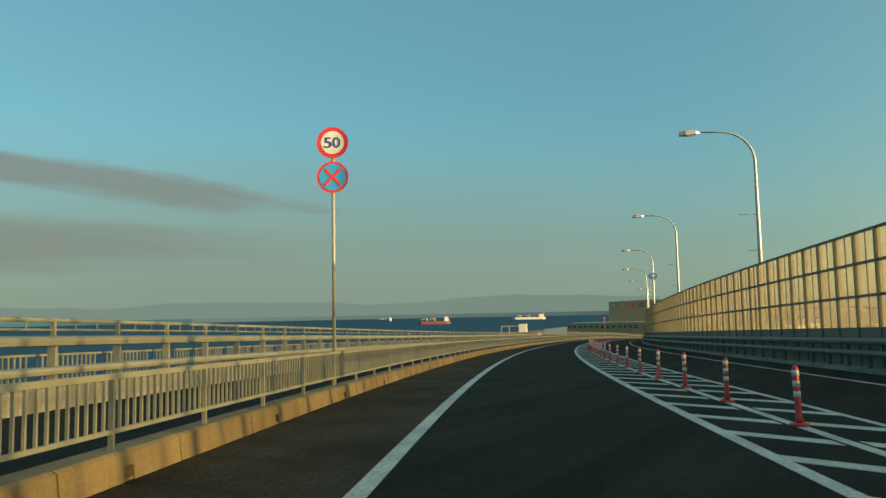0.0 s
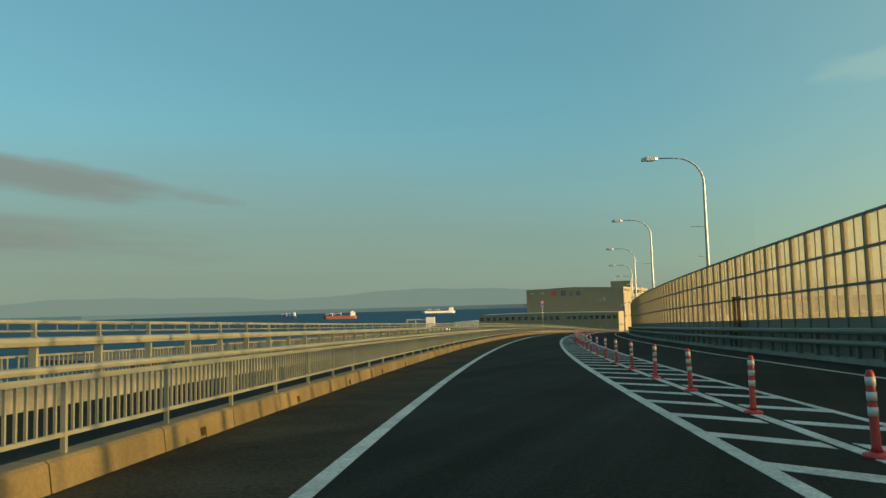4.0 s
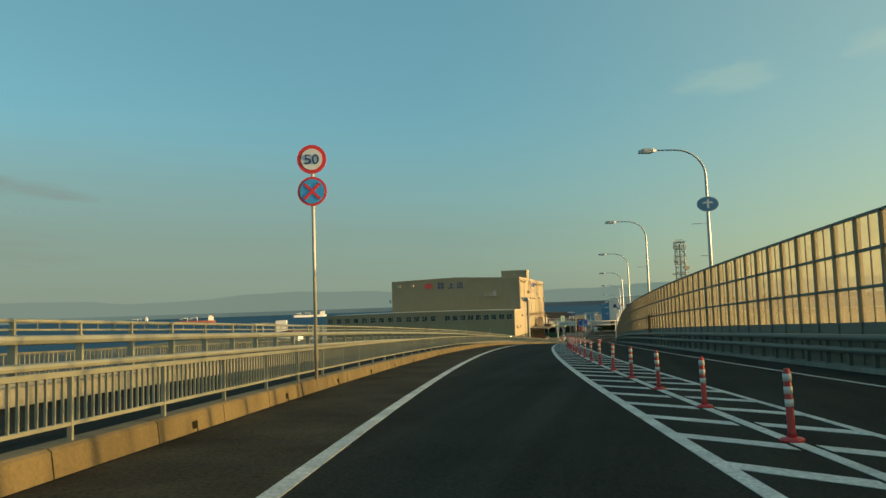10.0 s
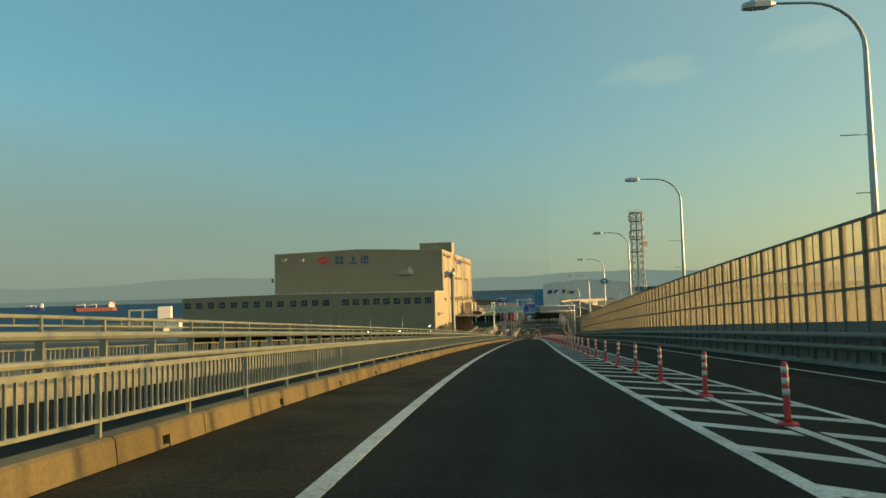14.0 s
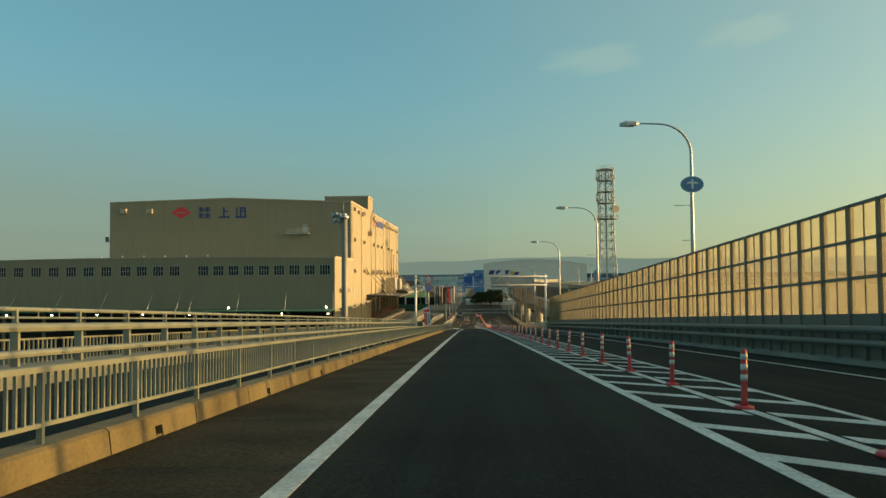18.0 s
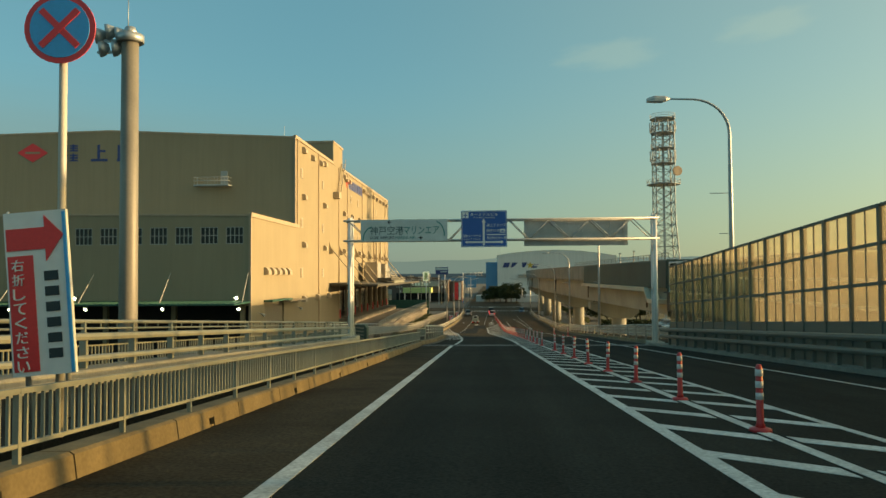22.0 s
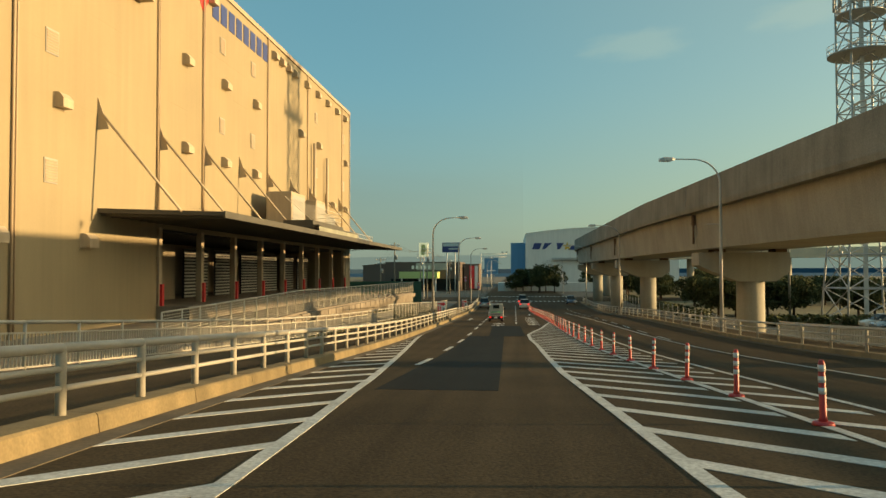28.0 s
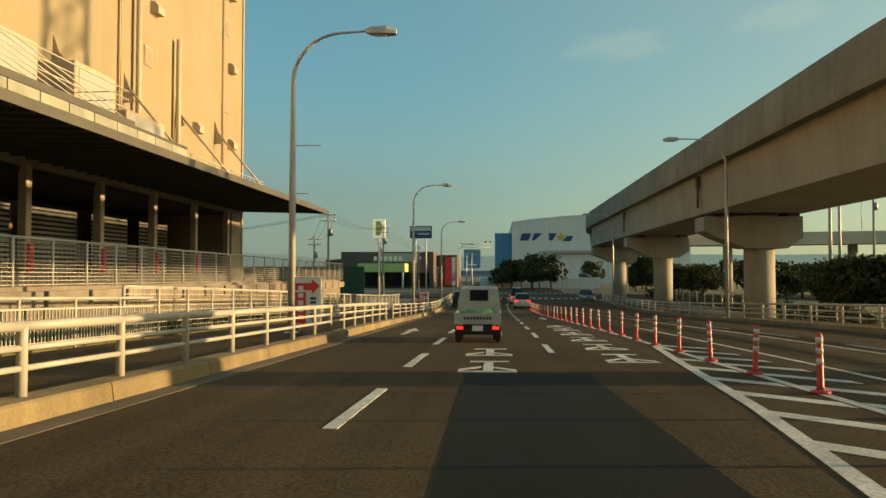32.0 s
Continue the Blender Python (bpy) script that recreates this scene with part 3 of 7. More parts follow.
def cloud(label, az0, az1, low0, high0, low1, high1, mat, centre):
    """A far sheet of vapour between two bearings (degrees left of +y), from low to high degrees above the horizon."""
    n = 12
    verts, faces, uv = [], [], []
    for i in range(n + 1):
        t = i / n
        a = radians(az0 + (az1 - az0) * t)
        for v in (0, 1):
            el = radians((low0 + (low1 - low0) * t) if v == 0 else (high0 + (high1 - high0) * t))
            verts.append((centre[0] - 4300 * math.sin(a), centre[1] + 4300 * math.cos(a), centre[2] + 4300 * math.tan(el)))
            uv.append((t, v))
    for i in range(n):
        faces.append((2 * i, 2 * i + 2, 2 * i + 3, 2 * i + 1))
    me = bpy.data.meshes.new("backdrop_cloud")
    me.from_pydata(verts, [], faces)
    layer = me.uv_layers.new(name="UVMap")
    for loop in me.loops:
        layer.data[loop.index].uv = uv[loop.vertex_index]
    me.materials.append(mat)
    ob = tagged(new("backdrop_cloud", me), label, "cloud", "", "structure")
    ob.visible_shadow = False
    return ob


GREY_CLOUD = cloud_material("grey_vapour", (0.118, 0.126, 0.158), 1.0, 0.85, 3.0, 1.3)
BANK_CLOUD = cloud_material("grey_vapour_bank", (0.122, 0.130, 0.152), 1.0, 0.85, 2.0, 4.1)
WISP = cloud_material("thin_white_vapour", (0.30, 0.34, 0.33), 1.0, 0.17, 1.6, 7.7)
VIEW_A, VIEW_B = (48, -440, 24), (3, -90, 7)
cloud("long grey evening cloud with a pointed end", 74, 37.5, 10.3, 13.2, 6.4, 9.6, GREY_CLOUD, VIEW_A)
cloud("low grey cloud bank over the sea", 88, 34.0, 2.4, 8.6, 2.6, 7.0, BANK_CLOUD, VIEW_A)
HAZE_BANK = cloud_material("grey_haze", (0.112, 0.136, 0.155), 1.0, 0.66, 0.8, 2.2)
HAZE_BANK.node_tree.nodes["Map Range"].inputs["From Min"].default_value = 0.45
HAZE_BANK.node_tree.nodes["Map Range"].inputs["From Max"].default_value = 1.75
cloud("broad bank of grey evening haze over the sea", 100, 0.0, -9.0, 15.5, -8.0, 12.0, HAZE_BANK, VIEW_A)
cloud("thin white wisp of high cloud", -4.5, -13.5, 14.8, 17.2, 15.2, 18.8, WISP, VIEW_B)
cloud("thin white wisp of high cloud", -16.5, -24.0, 15.5, 18.2, 16.6, 19.6, WISP, VIEW_B)

# ---- the bridge deck and the road after it ----
deck = Build()
rstrip(deck, S_START, S_JOINT - 0.35, 3.0, [(-7.32, 0), (6.9, 0), (7.5, -0.2), (7.5, -1.2), (4.0, -2.4), (-9.0, -2.4), (-12.1, -1.2), (-12.1, -0.25), (-7.9, -0.25)])
bridge_deck = structure("bridge_deck", deck, M_ASPHALT, "dark asphalt bridge carriageway on a concrete deck", "road")
walk_slab = Build()
rstrip(walk_slab, S_START, S_JOINT - 0.35, 3.0, [(-11.5, -0.22), (-7.63, -0.22), (-7.63, 0.17), (-11.5, 0.17)])
structure("footway", walk_slab, M_ASPHALT, "narrow asphalt footway along the bridge", "footway")

piers = []
for k in range(9):
    s = S_JOINT - 22 - 52 * k
    x, y, z = rc(s, -2.2, -2.4)
    hammer = thing("bridge_pier", "concrete bridge pier standing in the ground below the deck", "pier", "bridge piers", (x, y, 0), heading(s))
    part("shaft", Build().bevelled(-3.0, 3.0, -1.2, 1.2, -5, z - 1.8, 0.3), M_CONCRETE, hammer)
    part("crosshead", Build().plate([(-3.0, z - 2.0), (3.0, z - 2.0), (8.0, z - 0.4), (8.0, z + 0.02), (-8.0, z + 0.02), (-8.0, z - 0.4)], -1.3, 1.3), M_CONCRETE, hammer)

# embankment and road after the joint
def left_kerb(y):
    return float(np.interp(y, [-82, -79, -76, -70, -60, -48, -38, -30, -20, -10, 0, 20, 75, 160], [-1.4, -1.05, -1.0, -1.02, -1.15, -2.25, -3.38, -3.9, -4.4, -4.62, -4.66, -4.5, -5.3, -6.4]))


def right_kerb(y):
    return float(np.interp(y, [-82, -60, -10, 30, 80, 160], [12.35, 12.2, 13.0, 13.4, 13.8, 14.2]))


def ground_strip(b, y0, y1, step, left, right, h, depth=0.4):
    n = max(1, round((y1 - y0) / step))
    b.loft([[(left(y), y, road_z(y) + h - depth), (right(y), y, road_z(y) + h - depth), (right(y), y, road_z(y) + h), (left(y), y, road_z(y) + h)]
            for y in (y0 + (y1 - y0) * i / n for i in range(n + 1))])
    return b


road = Build()
ground_strip(road, -57.0, 112, 2.0, left_kerb, right_kerb, 0.0)
ground_strip(road, 112, 132, 5.0, lambda y: -140.0, lambda y: 120.0, 0.0)
ground_strip(road, 132, 620, 20.0, left_kerb, lambda y: right_kerb(y) - 1, 0.0)
approach = Build()
ground_strip(approach, -81.4, -57.0, 2.0, left_kerb, right_kerb, 0.0)
structure("road_approach", approach, M_ASPHALT, "dark asphalt road just off the bridge", "road")
structure("road", road, M_ASPHALT_OLD, "worn greyish-brown asphalt road with faded seams", "road")
bank = Build()
bank.loft([[(left_kerb(y) - 20.0, y, -0.3), (right_kerb(y) + 8, y, -0.3), (right_kerb(y) + 2.2, y, road_z(y) - 0.25), (left_kerb(y) - 4.6, y, road_z(y) - 0.25)]
           for y in np.arange(-81.4, 71, 5.0)])
structure("embankment", bank, M_GRASS, "low grassy embankment carrying the road", "embankment")
abutment = Build()
abutment.box(-16.5, 14.5, -81.4, -80.2, -0.5, road_z(-81) - 0.45)
structure("abutment", abutment, M_CONCRETE, "concrete abutment at the end of the bridge", "abutment")
pave = Build()
ground_strip(pave, -81.4, 100, 2.0, lambda y: left_kerb(y) - 4.3, lambda y: left_kerb(y) - 0.45, 0.16)
ground_strip(pave, -81.4, 100, 2.0, lambda y: right_kerb(y) + 0.3, lambda y: right_kerb(y) + 2.4, 0.16)
structure("pavement", pave, M_ASPHALT_OLD, "brownish asphalt pavement behind the kerb", "pavement")

# expansion joint
joint = Build()
rbox(joint, S_JOINT - 1.35, S_JOINT - 0.9, -6.9, 6.9, -0.3, 0.007)
rbox(joint, S_JOINT - 0.35, S_JOINT - 0.05, -7.3, 6.9, -0.3, 0.006)
rbox(joint, S_JOINT + 0.2, S_JOINT + 0.62, -7.3, 6.9, -0.3, 0.006)
for k in range(46):
    d = -7.2 + k * 0.305
    rbox(joint, S_JOINT - 0.05, S_JOINT + 0.2, d, d + 0.2, -0.3, 0.0)
structure("expansion_joint", joint, M_JOINT, "steel finger joint across the end of the bridge", "road joint")
patch_ = Build()
ground_strip(patch_, -30.7, -1.5, 2.0, lambda y: -1.49 - 0.002 * y, lambda y: 0.50 - 0.011 * y, 0.004, 0.05)
ground_strip(patch_, -1.47, 12.4, 2.0, lambda y: -0.37 - 0.012 * y, lambda y: 1.73 - 0.018 * max(0.0, y), 0.0045, 0.05)
structure("asphalt_patch", patch_, M_ASPHALT_NEW, "strips of newer black asphalt in the lane", "road patch")
gutter = Build()
ground_strip(gutter, -81.0, 100.0, 2.0, lambda y: left_kerb(y) + 0.003, lambda y: left_kerb(y) + 0.36, 0.008, 0.05)
ground_strip(gutter, -81.0, 100.0, 2.0, lambda y: right_kerb(y) - 0.36, lambda y: right_kerb(y) - 0.003, 0.008, 0.05)
structure("gutter", gutter, M_GUTTER, "dusty concrete gutter along the kerb", "gutter")

# ---- road markings ----
def line_marks(name, label, d, width, spans, step=3.0):
    b = Build()
    for a0, a1 in spans:
        rstrip(b, a0, a1, step, [(d - width / 2, 0.001), (d + width / 2, 0.001), (d + width / 2, 0.006), (d - width / 2, 0.006)])
    return structure(name, b, M_PAINT, label, "road marking")


D_LEFT, D_LANE, D_RIGHT, D_EDGE = -5.06, -1.16, 1.1, 4.45
# light falling through the amber barrier panes is put into this brown
shoulder = Build()
rstrip(shoulder, S_START, S_JOINT - 1.4, 3.0, [(-7.27, -0.05), (D_LEFT - 0.1, -0.05), (D_LEFT - 0.1, 0.004), (-7.27, 0.004)])
structure("shoulder", shoulder, M_SHOULDER, "dusty asphalt shoulder between edge line and kerb, amber light in its brown", "road shoulder")
line_marks("edge_line", "solid white edge line beside the shoulder", D_LEFT, 0.19, [(S_START, s_of(-154.8)), (s_of(-154.4), S_JOINT - 0.4)])
line_marks("lane_line", "solid white border line of the hatched strip", D_LANE, 0.17, [(S_START, s_of(-152.5)), (s_of(-152.1), S_JOINT - 0.4)])
line_marks("border_line", "thin white border line on the opposite side of the hatched strip", D_RIGHT, 0.12, [(S_START, S_JOINT - 0.4)])
line_marks("post_line", "pale line on which the marker posts stand", 0.0, 0.15, [(S_START, S_JOINT - 0.4), (S_JOINT + 0.7, s_of(95))])
line_marks("far_edge_line", "thin white edge line of the opposite lane", D_EDGE, 0.11, [(S_START, S_JOINT - 0.4), (S_JOINT + 0.7, s_of(60))])


def xy_line(b, pts, width, h=0.004):
    """A painted line through points (x, y) on the ground road."""
    path = []
    for (x0, y0), (x1, y1) in zip(pts, pts[1:]):
        n = max(1, int(abs(y1 - y0) / 2))
        path += [(x0 + (x1 - x0) * i / n, y0 + (y1 - y0) * i / n) for i in range(n)]
    path.append(pts[-1])
    rings = []
    for i, (x, y) in enumerate(path):
        a, c = path[max(0, i - 1)], path[min(len(path) - 1, i + 1)]
        k = math.hypot(c[0] - a[0], c[1] - a[1])
        nx, ny = (c[1] - a[1]) / k * width / 2, -(c[0] - a[0]) / k * width / 2
        z = road_z(y)
        rings.append([(x - nx, y - ny, z + 0.001), (x + nx, y + ny, z + 0.001), (x + nx, y + ny, z + h + 0.003), (x - nx, y - ny, z + h + 0.003)])
    b.loft(rings)
    return b


HATCH_L = [(0.68, -81.0), (0.68, -77.5), (0.66, -71.8), (0.42, -65.0), (-0.6, -48), (-1.1, -38.8), (-1.37, -35.4), (-1.72, -31.5), (-1.95, -28.5), (-2.55, -22.1), (-3.4, -13.0), (-4.1, -5.0), (-4.5, 2.0)]
ZEBRA_L = [(4.42, -81.0), (4.38, -76), (4.2, -70), (3.15, -47), (2.68, -38), (2.55, -33.5), (2.3, -26), (2.2, -14), (2.15, -9.4), (1.96, -4.5), (1.95, 0.5), (2.3, 3.8), (2.65, 6.3), (3.0, 8.9), (3.25, 11.5), (3.6, 15.2), (4.05, 19.4)]


def on(pts, y):
    return float(np.interp(y, [p[1] for p in pts], [p[0] for p in pts]))


structure("hatch_border", xy_line(Build(), HATCH_L, 0.17), M_PAINT, "white border line of the hatched shoulder", "road marking")
structure("zebra_border", xy_line(Build(), ZEBRA_L, 0.17), M_PAINT, "white border line where the hatched strip ends", "road marking")
structure("zebra_far_border", xy_line(Build(), [(axis_x(y) + 1.15 + max(0, (y + 82)) * 0.006, y) for y in range(-81, 32, 4)], 0.12), M_PAINT, "thin white line along the hatched strip", "road marking")

zebra = tagged(new("hatched_strip"), "white slanting stripes between the lanes under red marker posts", "road marking", "", "structure")
s = 0.19 - 1.966 * 262
far_stripes = Build()
while s < S_JOINT - 2.0:
    for d0, d1, shift in ((D_LANE + 0.05, -0.14, 0.0), (0.14, D_RIGHT - 0.03, -1.05)):
        run = d1 - d0
        base = [(s + shift, d0), (s + shift + 0.40, d0), (s + shift + 0.42 - run * 1.0, d1), (s + shift - run * 1.0, d1)]
        build = Build()
        build.hexa([rc(a, d, 0.001) for a, d in base] + [rc(a, d, 0.006) for a, d in base])
        if s > s_of(-250):
            piece("stripe", build.mesh("stripe", M_PAINT), zebra)
        else:
            k = len(far_stripes.v)
            far_stripes.v += build.v
            far_stripes.f += [tuple(k + i for i in f) for f in build.f]
            far_stripes.smooth += build.smooth
    s += 1.966
stuff("far_stripes", far_stripes, M_PAINT, "", "", zebra)


def xy_stripe(x0, y0, x1, y1, width, parent, name="stripe"):
    b = Build()
    flat = [(x0, y0 - width / 2), (x1, y1 - width / 2), (x1, y1 + width / 2), (x0, y0 + width / 2)]
    b.hexa([(x, y, road_z(y) + 0.001) for x, y in flat] + [(x, y, road_z(y) + 0.006) for x, y in flat])
    return piece(name, b.mesh(name, M_PAINT), parent)


for k in range(54):
    y = float(np.interp(k, (0, 18, 24, 33, 39, 54), (-79.9, -43.33, -31.15, -13.76, -3.73, 22.5)))
    xa = on(ZEBRA_L, y)
    xb = axis_x(y) - 0.12
    if xb - xa > 0.25 and y < 19.0:
        xy_stripe(xa, y, xb, y - (xb - xa) * 1.1, 0.46, zebra)
    xy_stripe(axis_x(y) + 0.12, y - 1.1, axis_x(y) + 1.15, y - 2.2, 0.42, zebra)
hatch = tagged(new("hatched_shoulder"), "white slanting stripes on the widening shoulder", "road marking", "", "structure")
y = -30.83 - 1.98 * 18
while y < 2.0:
    xa, xb = left_kerb(y) + 0.38, on(HATCH_L, y)
    if xb - xa > 0.2:
        xy_stripe(xa, y - (xb - xa) * 1.3, xb, y, 0.46, hatch)
    y += 1.98

dashes = tagged(new("lane_dashes"), "white dashed lane lines on worn asphalt", "road marking", "", "structure")
for y in [-23.4, -15.1, -8.2, -0.6] + [7.1 + 6.2 * k for k in range(13)]:
    piece("dash", xy_line(Build(), [(-1.6, y), (-1.56, y + 3.1)], 0.15).mesh("dash", M_PAINT), dashes)
for k in range(14):
    y = 16.9 + 6.2 * k
    if y < 88:
        piece("dash", xy_line(Build(), [(1.25, y), (1.26, y + 2.9)], 0.14).mesh("dash", M_PAINT), dashes)
    y = -4.0 + 7.0 * k
    if y < 80:
        piece("dash", xy_line(Build(), [(9.3 + 0.003 * y, y), (9.3 + 0.003 * y, y + 3.6)], 0.12).mesh("dash", M_PAINT), dashes)
crossing = tagged(new("zebra_crossing"), "white zebra crossing and stop line at the junction", "road marking", "", "structure")
for k in range(22):
    xy_stripe(-5.6 + k * 0.9, 108.5, -5.15 + k * 0.9, 108.5, 3.0, crossing)
    xy_stripe(-5.6 + k * 0.9, 137.0, -5.15 + k * 0.9, 137.0, 3.0, crossing)
xy_stripe(-5.7, 104.0, 4.0, 104.0, 0.45, crossing, "stop_line")

# painted words that cannot be read, and arrows, on the lanes
words = tagged(new("lane_lettering"), "white painted lettering stretched along the lanes", "road marking", "", "structure")
for cx, y0, rows, wide in ((-0.15, 12.6, 2, 1.0), (2.65, 14.6, 6, 1.0)):
    for k in range(rows):
        y = y0 + k * 3.4
        xy_stripe(cx - wide / 2, y, cx + wide / 2, y + 0.05, 0.24, words, "stroke")
        xy_stripe(cx - wide * 0.36, y + 1.9, cx + wide * 0.4, y + 1.95, 0.24, words, "stroke")
        xy_stripe(cx - 0.08, y + 1.0, cx + 0.1, y + 1.0, 2.0, words, "stroke")
        xy_stripe(cx + wide * 0.1, y + 0.75, cx + wide / 2, y + 0.25, 0.26, words, "stroke")
        xy_stripe(cx - wide / 2, y + 0.3, cx - wide * 0.12, y + 0.85, 0.26, words, "stroke")
for cx, y0 in ((-3.1, 24.5), (2.9, 44.0), (-0.1, 36.0)):
    arrow = tagged(new("lane_arrow"), "white painted arrow on the lane", "road marking", "lane arrows", "structure")
    xy_stripe(cx - 0.08, y0 + 1.2, cx + 0.08, y0 + 1.2, 2.4, arrow, "shaft")
    head = Build()
    z = road_z(y0 + 3)
    head.prism([(cx - 0.32, y0 + 2.4), (cx + 0.32, y0 + 2.4), (cx, y0 + 4.2)], z - 0.02, z + 0.012)
    piece("arrow_head", head.mesh("arrow_head", M_PAINT), arrow)

# ---- kerb on the left of the bridge: blocks with drain holes ----
kerb = tagged(new("kerb"), "stained concrete kerb of separate blocks with small drain holes", "kerb", "", "structure")
FOOTWAY_SIDE[0] = True
s, k = S_BEGIN, 0
while s < S_JOINT - 0.6:
    e = min(s + 2.13, S_JOINT - 0.4)
    b = Build()
    g = 0.012
    top = [(-7.30, -0.02), (-7.33, 0.25), (-7.37, 0.28), (-7.64, 0.28), (-7.64, -0.02)]
    for a0, a1 in (((s + g, (s + e) / 2 - 0.09), ((s + e) / 2 + 0.09, e - g)) if k % 2 else ((s + g, e - g),)):
        b.loft([[rc(a0, d, h) for d, h in top], [rc(a1, d, h) for d, h in top]])
    if k % 2:   # the drain hole's lintel
        m_ = (s + e) / 2
        b.loft([[rc(a, d, h) for d, h in [(-7.32, 0.14), (-7.33, 0.25), (-7.37, 0.28), (-7.64, 0.28), (-7.64, 0.14)]] for a in (m_ - 0.09, m_ + 0.09)])
        b.loft([[rc(a, d, h) for d, h in [(-7.32, -0.02), (-7.32, 0.03), (-7.64, 0.03), (-7.64, -0.02)]] for a in (m_ - 0.09, m_ + 0.09)])
    piece("kerb_block", b.mesh("kerb_block", M_KERB), kerb)
    s, k = s + 2.13, k + 1

FOOTWAY_SIDE[0] = False
kerb2 = tagged(new("kerb_ramp"), "concrete kerb beside the descending road", "kerb", "", "structure")
y = -81.3
while y < 100:
    e = y + 3.0
    b = Build()
    b.loft([[(left_kerb(v) + dx, v, road_z(v) + h) for dx, h in [(0.0, -0.05), (-0.03, 0.2), (-0.06, 0.23), (-0.46, 0.23), (-0.46, -0.05)]] for v in (y + 0.01, e - 0.01)])
    piece("kerb_block", b.mesh("kerb_block", M_KERB), kerb2)
    b = Build()
    b.loft([[(right_kerb(v) + dx, v, road_z(v) + h) for dx, h in [(0.0, -0.05), (0.03, 0.17), (0.06, 0.2), (0.3, 0.2), (0.3, -0.05)]] for v in (y + 0.01, e - 0.01)])
    piece("kerb_block", b.mesh("kerb_block", M_KERB), kerb2)
    y = e

# ---- footway fence with upright bars ----
fence = tagged(new("footway_fence"), "pale painted steel fence with upright bars on the kerb", "fence", "", "structure")
D_F = -7.46
FOOTWAY_SIDE[0] = True
s, k = S_BEGIN, 0
NEAR_BARS = s_of(-107)
while s < S_JOINT - 1.6:
    bay = 2.05 if s < s_of(-200) else 1.7
    b = Build()
    rbox(b, s - 0.02, s + 0.02, D_F - 0.025, D_F + 0.025, 0.26, 0.96)
    part("post", b, M_RAIL, fence)
    if k % 3 == 0:      # rails come in lengths of three bays
        far_end = min(s + 3 * (2.05 if s < s_of(-200) else 1.7), S_JOINT - 0.5)
        b = Build()
        rstrip(b, s, far_end - 0.006, 2.0, [(D_F - 0.03, 0.925), (D_F + 0.03, 0.925), (D_F + 0.03, 0.98), (D_F - 0.03, 0.98)])
        part("top_rail", b, M_RAIL, fence)
        b = Build()
        rstrip(b, s, far_end - 0.006, 2.0, [(D_F - 0.02, 0.43), (D_F + 0.02, 0.43), (D_F + 0.02, 0.47), (D_F - 0.02, 0.47)])
        part("bottom_rail", b, M_RAIL, fence)
    k += 1
    bars = Build()
    for i in range(1, 15):
        a = s + bay * i / 15
        if s > NEAR_BARS:
            one = Build()
            rbox(one, a - 0.011, a + 0.011, D_F - 0.013, D_F + 0.013, 0.47, 0.925)
            part("bar", one, M_RAIL, fence)
        else:
            rbox(bars, a - 0.011, a + 0.011, D_F - 0.013, D_F + 0.013, 0.47, 0.925)
    if bars.v:
        stuff("bars", bars, M_RAIL, "", "", fence)
    s += bay

# ---- outer bridge parapet: two heavy beams and two pipes on posts, bars behind ----
parapet = tagged(new("bridge_parapet"), "heavy pale steel bridge parapet with two beams and pipe rails", "parapet", "", "structure")
D_P = -11.45
base = Build()
rstrip(base, S_START, s_of(-78.9), 3.0, [(-12.1, -0.3), (-11.2, -0.3), (-11.2, 0.5), (-11.25, 0.55), (-12.1, 0.55)])
structure("parapet_plinth", base, M_CONCRETE, "low concrete plinth under the bridge parapet", "plinth")
s, k = S_BEGIN, 0
inner_bars = Build()
S_PAR = s_of(-81.2)
while s < S_PAR - 2.0:
    e = s + 2.0
    b = Build()
    rbox(b, s - 0.035, s + 0.035, D_P - 0.18, D_P - 0.04, 0.5, 1.38)
    rbox(b, s - 0.03, s + 0.03, D_P - 0.15, D_P - 0.07, 1.38, 1.64)
    part("post", b, M_RAIL, parapet)
    far_end = min(s + 6.0, S_PAR - 0.1)
    for h0, h1 in ((0.71, 0.86), (1.19, 1.37)) if k % 3 == 0 else ():
        b = Build()
        rstrip(b, s + 0.004, far_end - 0.004, 2.0, [(D_P - 0.05, h0), (D_P + 0.08, h0 + 0.02), (D_P + 0.1, (h0 + h1) / 2), (D_P + 0.08, h1 - 0.02), (D_P - 0.05, h1)])
        part("beam", b, M_RAIL, parapet)
    if k % 3 == 0:
        b = Build()
        at = [s + (far_end - s) * i / 3 for i in range(4)]
        b.tube([rc(a, D_P - 0.11, 1.63) for a in at], 0.04, 7)
        b.tube([rc(a, D_P - 0.11, 1.47) for a in at], 0.022, 6)
        for a in [s + 0.66 * i for i in range(1, 9) if i % 3]:
            if a < far_end:
                rbox(b, a, a + 0.02, D_P - 0.12, D_P - 0.1, 1.47, 1.63)
        part("pipe_rail", b, M_RAIL, parapet)
    k += 1
    b = inner_bars
    for i in range(1, 14):
        a = s + 2.0 * i / 14
        rbox(b, a - 0.014, a + 0.014, D_P - 0.5, D_P - 0.475, 0.5, 1.02)
    rbox(b, s, e, D_P - 0.51, D_P - 0.465, 1.02, 1.06)
    s = e
stuff("inner_bars", inner_bars, M_RAIL, "", "", parapet)
end_block = Build()
end_block.plate([(-0.34, -0.3), (0.34, -0.3), (0.34, 1.0), (0.2, 1.2), (-0.34, 1.22)], -0.35, 0.35)
eb = thing("end_block", "concrete end block of the parapet with dark slanted bands", "concrete block", "", (-4.95, -80.8, road_z(-80.8)))
